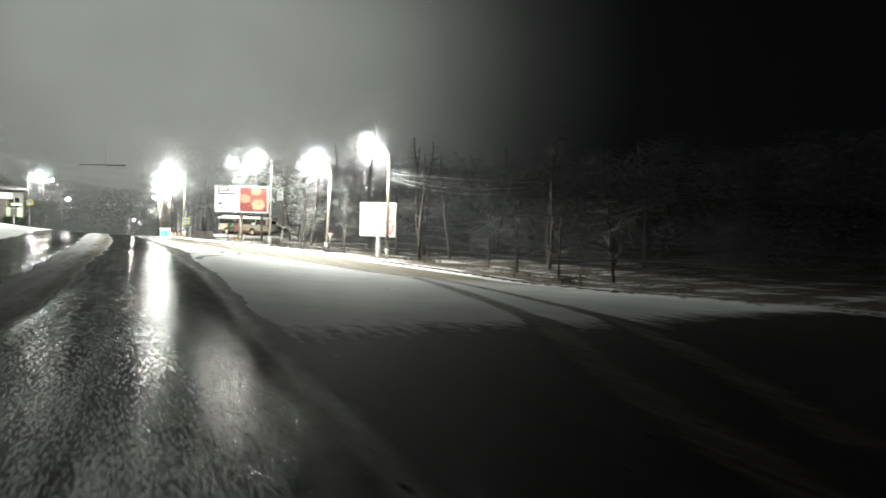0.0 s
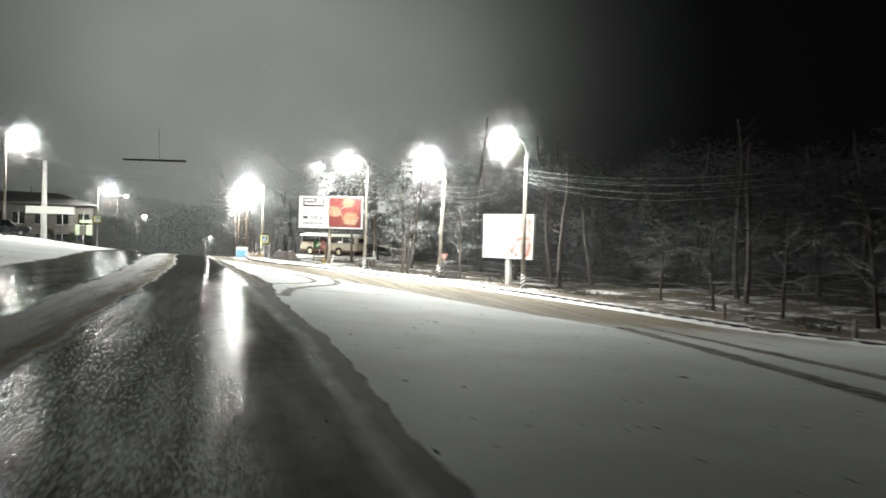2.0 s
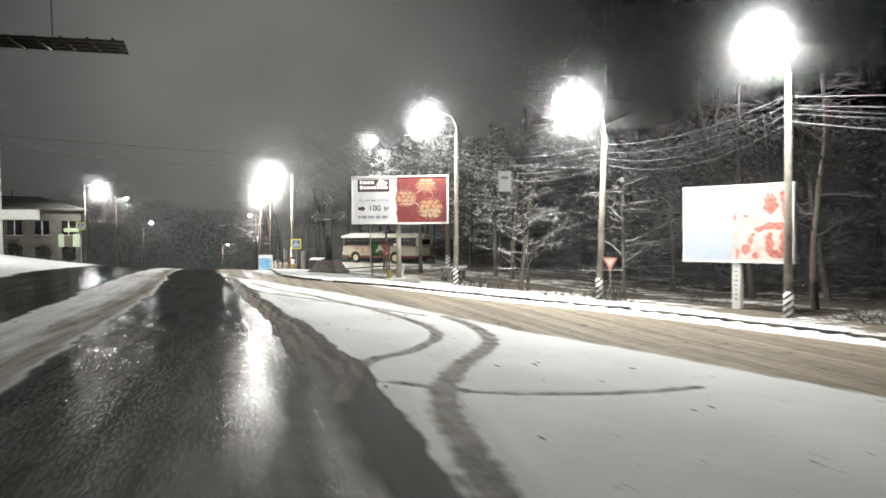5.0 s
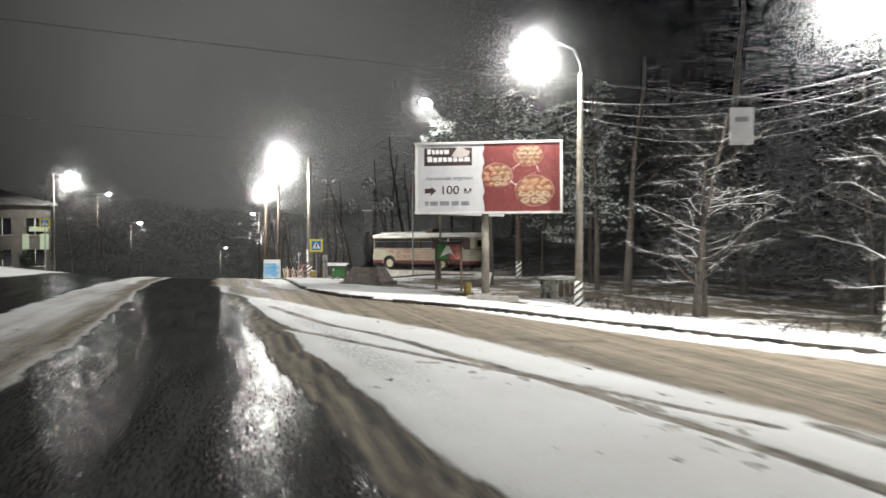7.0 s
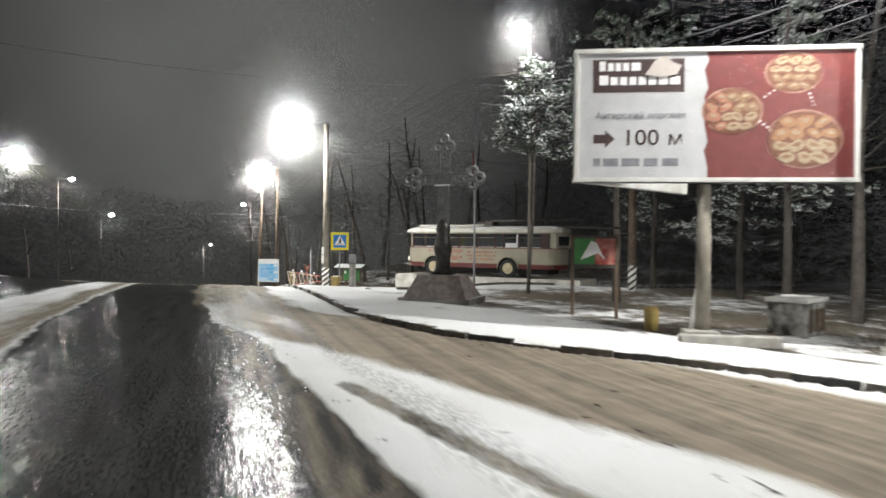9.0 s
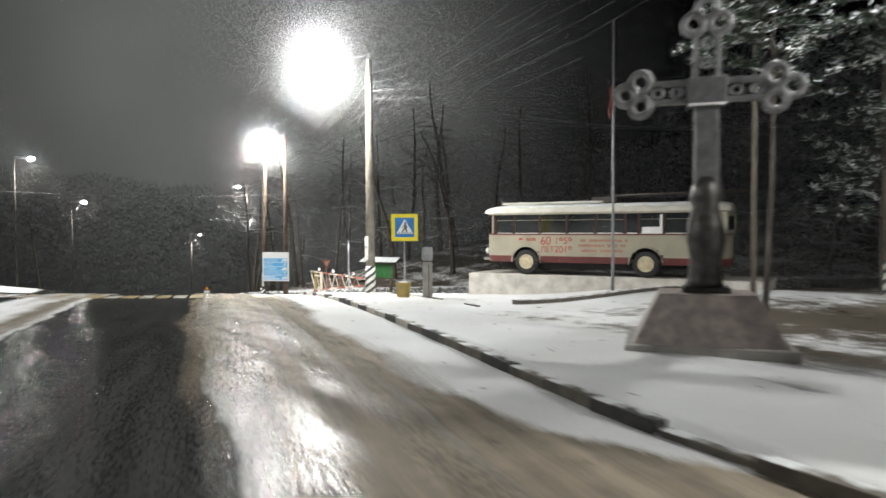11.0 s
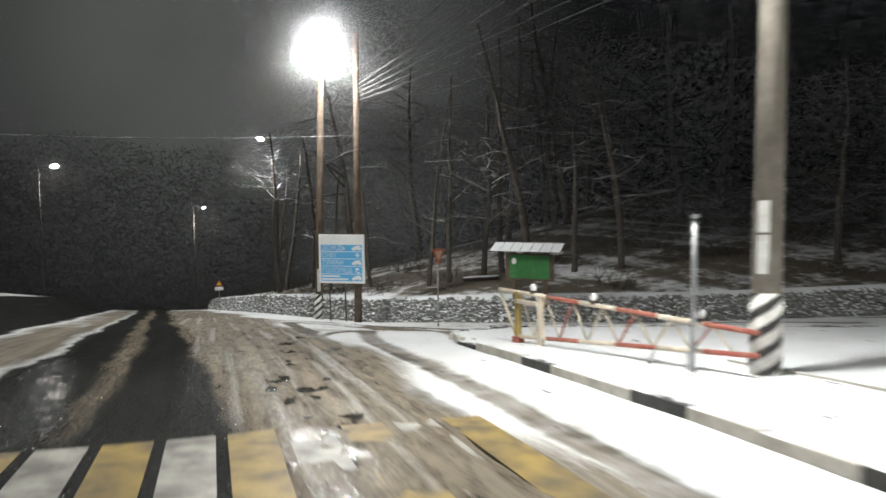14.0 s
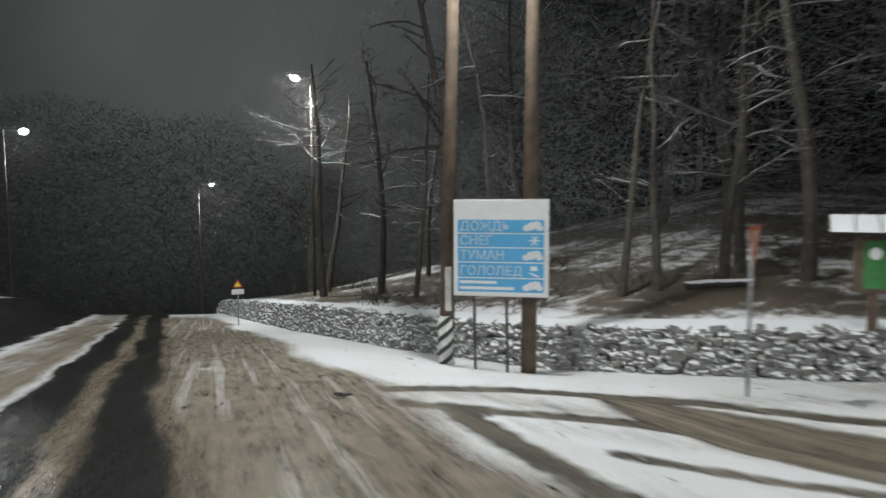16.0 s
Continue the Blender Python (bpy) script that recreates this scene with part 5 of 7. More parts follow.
bm_tube(bm, [(0, 0, 0.50), (0, 0, 0.57)], [0.22, 0.12], 12)
part("snow_cap", bm, SIGNWHITE, pot, "snow on the soil")
zb = gz(11.0, 79.2)
yb = thing("litter_bin", pose(10.95, 78.9, zb - 0.02), "small yellow litter bin", "bin")
bm = bmesh.new()
bm_tube(bm, [(0, 0, 0), (0, 0, 0.5), (0, 0, 0.62)], [0.16, 0.19, 0.15], 12)
part("drum", bm, POTM, yb, smooth=True)
for px_, py_ in ((15.2, 78.6),):
    zb = gz(px_, py_)
    rw = thing("concrete_ring", pose(px_, py_, zb - 0.03, 0, 0, 25), "weathered concrete block bin with a snowy lid", "concrete bin")
    box_part("body", (0, 0, 0.45), (1.35, 1.0, 0.95), mat("stained_concrete", (0.42, 0.41, 0.38), 0.85, col2=(0.05, 0.05, 0.048), scale=4, bump=0.6, snow=0.3), rw, bev=0.06)
    box_part("lid", (0, 0, 0.97), (1.5, 1.1, 0.12), FRAME_W, rw, "snow-covered slab lid", 0.04)
    for k in range(3):
        box_part("panel", (-0.42 + 0.42 * k, -0.505, 0.45), (0.3, 0.03, 0.6), WOODPOLE, rw, bev=0.01)
GREENP = mat("green_print", (0.05, 0.24, 0.06), 0.5, col2=(0.04, 0.17, 0.05), scale=4)
ib = thing("notice_board", pose(10.9, 81.6, gz(10.9, 81.6) + 0.35, 0, 0, -30), "roofed notice board with a green and red print", "notice board")
for lx in (-0.62, 0.62):
    box_part("leg", (lx, 0, 0.8), (0.10, 0.10, 2.5), WOODPOLE, ib)
box_part("backing", (0, 0, 1.55), (1.3, 0.05, 0.95), DARKSTEEL, ib)
flat("green_print", rect(-0.58, 1.18, 0.0, 1.92), GREENP, ib, -0.025)
flat("red_print", rect(0.02, 1.18, 0.58, 1.92), POSTER_RED, ib, -0.025)
flat("white_blaze", [(-0.4, 1.3), (-0.1, 1.85), (0.05, 1.8), (0.3, 1.3), (0.1, 1.5)], SIGNWHITE, ib, -0.029)
for s in (1, -1):
    box_part("roof_slope", (0, s * 0.22, 2.22), (1.7, 0.55, 0.05), TWIG, ib, "snowy roof board", m=None)

# ---- folding road barrier by the kerb ----
BARW = mat("barrier_white", (0.72, 0.66, 0.55), 0.6, col2=(0.6, 0.5, 0.38), scale=6)
BARR = mat("barrier_red", (0.33, 0.065, 0.045), 0.6, col2=(0.42, 0.17, 0.12), scale=6)
A0 = Vector((4.86, 109.35, gz(4.86, 109.35)))
B0 = Vector((6.14, 104.75, gz(6.14, 104.75)))
dirv = B0 - A0
L = math.hypot(dirv.x, dirv.y)
ba = thing("road_barrier", pose(A0.x, A0.y, A0.z, 0, 0, math.degrees(math.atan2(dirv.y, dirv.x))), "red and white lattice road barrier with round lamps", "barrier")
drop = B0.z - A0.z


def bz(u, top):
    return ((0.98 if top else 0.14) * (1 - u) + (drop + (0.62 if top else 0.32)) * u)


for top in (True, False):
    for k in range(6):
        u0, u1 = k / 6, (k + 1) / 6
        tube_part("chord", [(L * u0 - (0.55 if (top and k == 0) else 0), 0, bz(u0, top)), (L * u1, 0, bz(u1, top))], 0.038, BARR if k % 2 else BARW, ba, sides=8)
tube_part("brace", [(-0.55, 0, 0.98), (-0.05, 0, 0.14)], 0.03, BARW, ba, sides=6)
for k in range(13):
    u0, u1 = 0.02 + k * 0.07, 0.02 + (k + 1) * 0.07
    tube_part("lattice_bar", [(L * u0, 0, bz(u0, k % 2 == 0)), (L * u1, 0, bz(u1, k % 2 == 1))], 0.018, BARR if k % 4 == 3 else BARW, ba, sides=6)
for u in (0.0, 0.13):
    box_part("post", (L * u, 0, 0.5), (0.10, 0.10, 0.98), BARW if u else POTM, ba)
box_part("foot", (0, 0, 0.05), (0.16, 0.16, 0.18), BARR, ba)
box_part("latch_bar", (0.32, -0.05, 0.82), (0.55, 0.06, 0.08), BARW, ba)
for u in (0.09, 0.40, 0.82):
    bm = bmesh.new()
    bmesh.ops.create_uvsphere(bm, u_segments=14, v_segments=8, radius=0.06, matrix=Matrix.Translation((L * u, 0, bz(u, True) + 0.13)) @ Matrix.Diagonal((1, 1, 1.25, 1)))
    lampb = part("lamp_globe", bm, SIGNWHITE, ba, "white globe lamp", smooth=True)
    box_part("lamp_socket", (L * u, 0, bz(u, True) + 0.045), (0.09, 0.09, 0.06), DARKSTEEL, lampb)
for u, s in ((0.66, 0.0), (0.78, 0.12)):
    tube_part("trestle_leg", [(L * u, 0, bz(u, False)), (L * u + s, -0.25, drop * u - 0.12)], 0.025, STEEL, ba, sides=6)
zb = gz(5.55, 105.25)
tp = thing("marker_post", pose(5.68, 105.45, zb - 0.05), "thin grey metal marker post in the snow", "post")
tube_part("rod", [(0, 0, 0), (0, 0, 2.2)], 0.038, STEEL, tp, sides=10)
box_part("cap", (0, 0, 2.2), (0.09, 0.09, 0.05), STEEL, tp)

# ---- green notice board under a little roof, behind the wall ----
kc = Vector((11.0, 121.45))
kz = gz(kc.x + 0.4, kc.y + 0.4)
ki = thing("forest_notice", pose(kc.x, kc.y, -2.45, 0, 0, -45), "green notice board under a small snowy board roof", "notice board")
for lx in (-0.62, 0.62):
    box_part("leg", (lx, 0.05, 0.75), (0.16, 0.14, 2.2), WOODPOLE, ki)
box_part("backing", (0, 0.0, 1.2), (1.95, 0.08, 1.05), WOODPOLE, ki)
flat("green_panel", rect(-0.80, 0.76, 0.80, 1.66), GREENP, ki, -0.04, "bright green panel")
flat("emblem", blob(-0.62, 1.42, 0.10, 0.12, 12), SIGNWHITE, ki, -0.044)
for s in (1, -1):
    for k in range(7):
        bm = bmesh.new()
        bm_box(bm, (-1.2 + 0.4 * k, 0, 0), (0.385, 0.75, 0.035), None, 0.006)
        bmesh.ops.transform(bm, matrix=Matrix.Translation((0, s * 0.33, 1.98)) @ pose(0, 0, 0, -s * 24, 0, 0), verts=bm.verts)
        part("roof_board", bm, TWIG, ki)

# ---- zebra crossing ----
ZW = mat("zebra_white", (0.44, 0.42, 0.38), 0.5, col2=(0.16, 0.15, 0.135), scale=3.5, bump=0.2)
ZY = mat("zebra_yellow", (0.36, 0.25, 0.075), 0.5, col2=(0.13, 0.10, 0.06), scale=3.5, bump=0.2)
zebra = thing("crosswalk", Matrix.Identity(4), "worn white and yellow striped pedestrian crossing", "crossing", kind="structure")
for k in range(-4, 13):
    x0 = -0.05 - 0.525 * k
    bm = bmesh.new()
    rowsv = []
    for j in range(9):
        y = 101.45 + 2.85 * j / 8
        rowsv.append([bm.verts.new((x, y, gz(x, y) + (0.012 if k >= 0 else -0.003) + 0.022 * float(cover(np.array([x]), np.array([y]))[0][0]))) for x in (x0 - 0.42, x0)])
    for a, b in zip(rowsv, rowsv[1:]):
        bm.faces.new((a[0], a[1], b[1], b[0]))
    part("stripe", bm, ZW if k % 2 else ZY, zebra)

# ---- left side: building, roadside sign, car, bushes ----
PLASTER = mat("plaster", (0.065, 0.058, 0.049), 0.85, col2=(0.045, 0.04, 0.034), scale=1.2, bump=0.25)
ROOFM = mat("roof_sheet", (0.08, 0.077, 0.075), 0.8, col2=(0.05, 0.048, 0.046), scale=2)
bl = thing("building", pose(-17.6, 129.5, gz(-20, 127) - 0.4, 0, 0, 195), "two-storey plastered building with dark windows", "building")
BW, BD, BH = 17.0, 10.0, 7.4
# outer walls with openings cut as panels between piers
def facade(root, w, h, m, cols, z_rows, ww, wh):
    """A wall of piers and spandrels round real window openings, with panes set back."""
    xs_ = [w * (i + 0.5) / cols for i in range(cols)]
    cuts = []
    last = 0.0
    bm = bmesh.new()
    for zr in z_rows:
        bm_box(bm, (w / 2, 0.15, (last + zr) / 2), (w, 0.3, zr - last))
        last = zr + wh
        edges = [0.0] + [e for x in xs_ for e in (x - ww / 2, x + ww / 2)] + [w]
        for a, b in zip(edges[::2], edges[1::2]):
            bm_box(bm, ((a + b) / 2, 0.15, zr + wh / 2), (b - a, 0.3, wh))
        cuts += [(x, zr) for x in xs_]
    bm_box(bm, (w / 2, 0.15, (last + h) / 2), (w, 0.3, h - last))
    bmesh.ops.transform(bm, matrix=m, verts=bm.verts)
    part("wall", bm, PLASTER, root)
    for x, zr in cuts:
        wn_ = box_part("window", (x, 0.2, zr + wh / 2), (ww, 0.04, wh), GLASS_D, root, bev=0, m=m)
        box_part("window_frame", (x, 0.17, zr + wh / 2), (0.07, 0.06, wh), PAINT_W, wn_, bev=0.005, m=m)
        box_part("window_sill", (x, -0.03, zr - 0.03), (ww + 0.2, 0.14, 0.06), CONCRETE, wn_, bev=0.01, m=m)


facade(bl, BW, BH, Matrix.Translation((BW, 0, 0)) @ pose(0, 0, 0, 0, 0, 180) @ Matrix.Translation((0, -BD * 0, 0)), 6, (1.2, 4.4), 1.5, 1.7)
facade(bl, BD, BH, Matrix.Translation((0, 0, 0)) @ pose(0, 0, 0, 0, 0, -90), 3, (1.2, 4.4), 1.3, 1.7)
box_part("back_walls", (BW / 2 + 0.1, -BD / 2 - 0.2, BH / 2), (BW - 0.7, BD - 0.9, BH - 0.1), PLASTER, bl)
bm = bmesh.new()
ro = [(-0.6, 0.6), (BW + 0.6, 0.6), (BW + 0.6, -BD - 0.6), (-0.6, -BD - 0.6)]
va = [bm.verts.new((x, y, BH)) for x, y in ro]
vb = [bm.verts.new((x, y, BH + 0.18)) for x, y in ro]
rg = [bm.verts.new((4.5, -BD / 2, BH + 1.9)), bm.verts.new((BW - 4.5, -BD / 2, BH + 1.9))]
bm.faces.new(va[::-1])
for i in range(4):
    bm.faces.new((va[i], va[(i + 1) % 4], vb[(i + 1) % 4], vb[i]))
bm.faces.new((vb[0], vb[1], rg[1], rg[0]))
bm.faces.new((vb[2], vb[3], rg[0], rg[1]))
bm.faces.new((vb[1], vb[2], rg[1]))
bm.faces.new((vb[3], vb[0], rg[0]))
part("roof", bm, ROOFM, bl, "low hipped dark sheet roof")
LIT = mat("lit_pane", (0.16, 0.19, 0.13), 0.4, emit=0.5)
for x_, z_, w_, h_ in ((2.25, 3.7, 0.6, 1.6), (0.6, 3.7, 0.8, 1.6), (1.1, 5.0, 1.7, 0.5)):
    box_part("lit_window", (x_, 0.02, z_), (w_, 0.05, h_), LIT, bl, "window glowing pale green", 0.005)

ps = thing("roadside_sign", pose(-18.3, 101.9, gz(-18.3, 101.9) - 0.1, 0, 0, -8), "tall tapered pale pole with a long white panel", "sign pole")
tube_part("pole", [(0, 0, 0), (0, 0, 9.2)], [0.34, 0.2], PAINT_W, ps, sides=14)
box_part("panel", (0.8, -0.35, 3.5), (5.2, 0.35, 0.85), PAINT_W, ps, "long white sign panel", 0.04)

CARP = mat("car_paint", (0.015, 0.016, 0.018), 0.25, col2=(0.02, 0.02, 0.022), scale=3, spec=0.6)
cr = thing("parked_car", pose(-18.6, 88.4, gz(-18.6, 88.4), 0, 0, 8), "dark parked estate car on the snowy verge", "car")
bm = bmesh.new()
bm_prism(bm, [(-2.1, 0.35), (2.1, 0.35), (2.15, 0.75), (1.95, 0.95), (1.0, 1.02), (-2.05, 1.02), (-2.15, 0.7)], 1.7, Matrix.Translation((0, -0.85, 0)))
part("body", bm, CARP, cr)
bm = bmesh.new()
vs = bm_prism(bm, [(-1.95, 1.0), (0.95, 1.0), (0.35, 1.52), (-1.7, 1.56)], 1.5, Matrix.Translation((0, -0.75, 0)))
part("cabin_glass", bm, GLASS_D, cr, "dark car windows")
box_part("roof", (-0.68, 0, 1.57), (2.0, 1.42, 0.05), CARP, cr, "snow-dusted roof", 0.02)
for wx in (-1.35, 1.35):
    for sy in (-0.78, 0.78):
        bm = bmesh.new()
        bmesh.ops.create_cone(bm, cap_ends=True, segments=20, radius1=0.33, radius2=0.33, depth=0.2, matrix=Matrix.Translation((wx, sy, 0.33)) @ pose(0, 0, 0, 90, 0, 0))
        wh_ = part("wheel", bm, RUBBER, cr)
        bm = bmesh.new()
        bmesh.ops.create_cone(bm, cap_ends=True, segments=16, radius1=0.2, radius2=0.16, depth=0.22, matrix=Matrix.Translation((wx, sy, 0.33)) @ pose(0, 0, 0, 90 if sy < 0 else -90, 0, 0))
        part("rim", bm, STEEL, wh_)
for sy in (-0.6, 0.6):
    box_part("tail_lamp", (-2.12, sy, 0.82), (0.06, 0.3, 0.14), SIGNRED, cr)
    box_part("headlamp", (2.08, sy, 0.80), (0.08, 0.32, 0.13), SIGNWHITE, cr)


def leaf_cloud(bm, c, r, n, size, rnd):
    """Many small leaf blades in a rounded, uneven cloud."""
    for _ in range(n):
        while True:
            p = Vector((rnd.uniform(-1, 1), rnd.uniform(-1, 1), rnd.uniform(-1, 1)))
            if 0.35 < p.length < 1:
                break
        k = 0.85 + 0.3 * math.sin(5 * p.x + 3 * p.z) * math.sin(4 * p.y)
        q = Vector((c[0] + p.x * r[0] * k, c[1] + p.y * r[1] * k, c[2] + p.z * r[2] * k))
        a = Vector((rnd.uniform(-1, 1), rnd.uniform(-1, 1), rnd.uniform(-0.4, 0.6))).normalized() * size * rnd.uniform(0.6, 1.3)
        b = a.cross(Vector((rnd.uniform(-1, 1), rnd.uniform(-1, 1), rnd.uniform(-1, 1)))).normalized() * size * 0.35
        v = [bm.verts.new(q), bm.verts.new(q + 0.5 * a + b), bm.verts.new(q + a), bm.verts.new(q + 0.5 * a - b)]
        bm.faces.new(v)


rnd = random.Random(5)
bush = thing("thuja_bush", pose(-15.5, 113.4, gz(-15.5, 113.4)), "dark clipped round bush in the snow", "bush", "bushes before the building")
tube_part("stem", [(0, 0, -0.05), (0, 0, 0.6)], 0.05, BARK, bush, sides=6)
bm = bmesh.new()
leaf_cloud(bm, (0, 0, 0.95), (0.75, 0.75, 0.95), 900, 0.16, rnd)
part("foliage", bm, BUSHM, bush)
for bx_, by_, s in ((-17.2, 111.5, 0.9), (-19.4, 109.6, 0.8), (-21.5, 107.8, 1.0), (-23.5, 106, 0.85), (-25.8, 104, 1.0)):
    copy_thing(bush, pose(bx_, by_, gz(bx_, by_) - 0.05, 0, 0, 70 * s) )

# ---- cables ----
def cable(name, p, q, sag, r=0.009, label="thin overhead cable dusted with snow", n=14):
    pts = []
    for i in range(n + 1):
        u = i / n
        a = Vector(p).lerp(Vector(q), u)
        a.z -= sag * 4 * u * (1 - u)
        pts.append(a)
    bm = bmesh.new()
    bm_tube(bm, pts, [r] * len(pts), 5)
    return tagged(finish(name, bm, WIREM, True), label, "cable", "overhead cables")


PT = [((28.5, 40.0), 6.4), ((22.1, 57.0), 7.6), ((18.4, 64.5), 6.6), ((14.2, 74.5), 7.4), ((10.2, 90.0), 8.2), ((6.5, 105.0), 7.9), ((5.1, 125.2), 6.4)]
for (a, za), (b, zb_) in zip(PT, PT[1:]):
    for k in range(4):
        o = 0.18 * (k - 1.5)
        cable("overhead_cable", (a[0] + o, a[1] + o * 0.5, za - 0.3 * k), (b[0] + o, b[1] + o * 0.5, zb_ - 0.3 * k), 0.5 + 0.12 * k)
for k in range(5):
    cable("overhead_cable", (6.5, 105.0, 8.0 - 0.35 * k), (34 + 2 * k, 122 - 3 * k, 9.5 - 0.2 * k), 0.9)
    cable("overhead_cable", (5.15, 125.2, 6.0 - 0.16 * k), (10.4 + 0.9 * k, 97.6 + 0.8 * k, 9.6 - 0.35 * k), 0.25, 0.013)
cable("overhead_cable", (5.15, 125.2, 5.1), (36, 135, 4.6), 0.3, 0.014)
cable("overhead_cable", (18.3, 64.5, 5.5), (-14.5, 63.6, 6.6), 0.35, 0.006)
cable("overhead_cable", (5.1, 125.2, 4.0), (-16.6, 127, 4.4), 0.4, 0.013)
cable("overhead_cable", (22.2, 57, 7.2), (46, 52, 7.6), 0.5)
cable("overhead_cable", (22.2, 57, 6.7), (46, 55, 6.9), 0.5)
cable("overhead_cable", (-18.4, 88, 9.5), (8.0, 92.0, 8.2), 0.9)
cross_over = thing("wire_crossing", pose(-1.8, 50.2, 6.1, 0, -3, 4), "dark overhead trolley wire crossing frame", "overhead switch")
for k in range(4):
    tube_part("rail", [(-1.5, -0.45 + 0.3 * k, 0.02 * k), (1.5, -0.35 + 0.28 * k, -0.02)], 0.035, DARKSTEEL, cross_over, sides=6)
for k in range(7):
    tube_part("rung", [(-1.4 + 0.45 * k, -0.5, 0), (-1.25 + 0.45 * k, 0.55, 0)], 0.025, DARKSTEEL, cross_over, sides=6)
tube_part("hanger", [(0.2, 0, 0.0), (0.25, 0, 1.6)], 0.01, DARKSTEEL, cross_over, sides=5)
hp = thing("hanging_panel", pose(13.1, 64.62, 4.35, 0, 0, -22), "small white-blue panel hung from an overhead cable", "sign panel")
box_part("panel", (0.28, 0, 0.45), (0.56, 0.05, 0.92), WHITEP, hp, bev=0.01)
flat("caption_bar", rect(0.12, 0.55, 0.44, 0.68), GREYP, hp, -0.025)
for lx in (0.06, 0.5):
    tube_part("hook", [(lx, 0, 0.9), (lx, 0, 1.12)], 0.012, DARKSTEEL, hp, sides=5)

# roadworks warning on its post at the wall's far end
rs = thing("warning_sign", pose(-0.2, 143.5, gz(-0.2, 143.5)), "small warning triangle over a white plate on a post", "road sign")
tube_part("post", [(0, 0, -0.05), (0, 0, 2.05)], 0.03, STEEL, rs, sides=8)
flat("triangle", [(-0.22, 1.72), (0.22, 1.72), (0, 2.1)], SIGNRED, rs, -0.03, thick=0.02)
flat("triangle_inner", [(-0.14, 1.76), (0.14, 1.76), (0, 2.0)], YELLOW, rs, -0.052)
flat("plate", rect(-0.26, 1.42, 0.26, 1.64), SIGNWHITE, rs, -0.03, thick=0.02)
for i, (hx, hy) in enumerate(((28.67, 43.9), (30.1, 36.7), (27.0, 12.0))):
    gp_ = thing("guide_post", pose(hx, hy, gz(hx, hy) - 0.05), "short pale concrete guide post at the verge", "guide post", "guide posts")
    bm = bmesh.new()
    bm_tube(bm, [(0, 0, 0), (0, 0, 0.9), (0, 0, 1.0)], [0.11, 0.11, 0.05], 8)
    part("shaft", bm, POLE, gp_)


# ---- trees ----
def limb(bm, p, d, length, r, rnd, segs, sides, droop=0.0, wander=0.25):
    """A crooked tapering limb; returns its points with directions and radii."""
    pts, rad, dirs = [Vector(p)], [r], [Vector(d).normalized()]
    dd = Vector(d).normalized()
    for i in range(segs):
        dd = (dd + Vector((rnd.uniform(-1, 1), rnd.uniform(-1, 1), rnd.uniform(-1, 1) - droop)) * wander).normalized()
        pts.append(pts[-1] + dd * length / segs)
        rad.append(r * (1 - 0.75 * (i + 1) / segs))
        dirs.append(dd.copy())
    bm_tube(bm, pts, rad, sides, cap=False)
    return pts, dirs, rad


def bare_tree(name, h, seed, low=0.25, spread=0.42, n_main=17, label="bare leafless tree with snow along its branches", lean=0.05, twig=None, dense=7):
    rnd = random.Random(seed)
    root = thing(name, Matrix.Identity(4), label, "tree", "bare trees of the wood")
    bm = bmesh.new()
    pts, dirs, rad = limb(bm, (0, 0, -0.2), (rnd.uniform(-lean, lean), rnd.uniform(-lean, lean), 1), h, 0.014 * h + 0.04, rnd, 9, 8, -0.3, 0.09)
    part("trunk", bm, BARK, root, smooth=True)
    bm = bmesh.new()
    for k in range(n_main):
        u = low + (0.97 - low) * (k + rnd.random()) / n_main
        i = min(int(u * 9), 8)
        p = pts[i].lerp(pts[i + 1], u * 9 - i)
        a = rnd.uniform(0, 2 * math.pi)
        up = rnd.uniform(0.05, 0.7)
        ln = h * spread * (1.15 - 0.75 * abs(u - 0.45)) * rnd.uniform(0.5, 1.1) * (1.05 - 0.5 * u)
        bp_, bd, br = limb(bm, p, (math.cos(a), math.sin(a), up), ln, 0.010 * h * (1.15 - u) * 0.55 + 0.012, rnd, 6, 5, 0.05, 0.22)
        for q in range(dense):
            v = 0.25 + 0.75 * (q + rnd.random()) / dense
            j = min(int(v * 6), 5)
            pp = bp_[j].lerp(bp_[j + 1], v * 6 - j)
            side = bd[j].cross(Vector((0, 0, 1))).normalized() * rnd.choice((-1, 1))
            d2 = (bd[j] * 0.7 + side * rnd.uniform(0.4, 1.0) + Vector((0, 0, rnd.uniform(-0.25, 0.5)))).normalized()
            l2 = ln * rnd.uniform(0.2, 0.45) * (1.15 - 0.6 * v)
            tp_, td, _ = limb(bm, pp, d2, l2, 0.014, rnd, 3, 4, 0.1, 0.3)
            for w in range(3 if dense > 5 else 2):
                jj = min(w, 2)
                d3 = (td[jj] + Vector((rnd.uniform(-1, 1), rnd.uniform(-1, 1), rnd.uniform(-0.5, 0.6))) * 0.8).normalized()
                limb(bm, tp_[jj + 1], d3, l2 * rnd.uniform(0.25, 0.6), 0.009, rnd, 2, 3, 0.1, 0.3)
    tagged(part("crown", bm, twig or TWIG, root, "twigs lined with snow", smooth=True), kind="stuff")
    return root


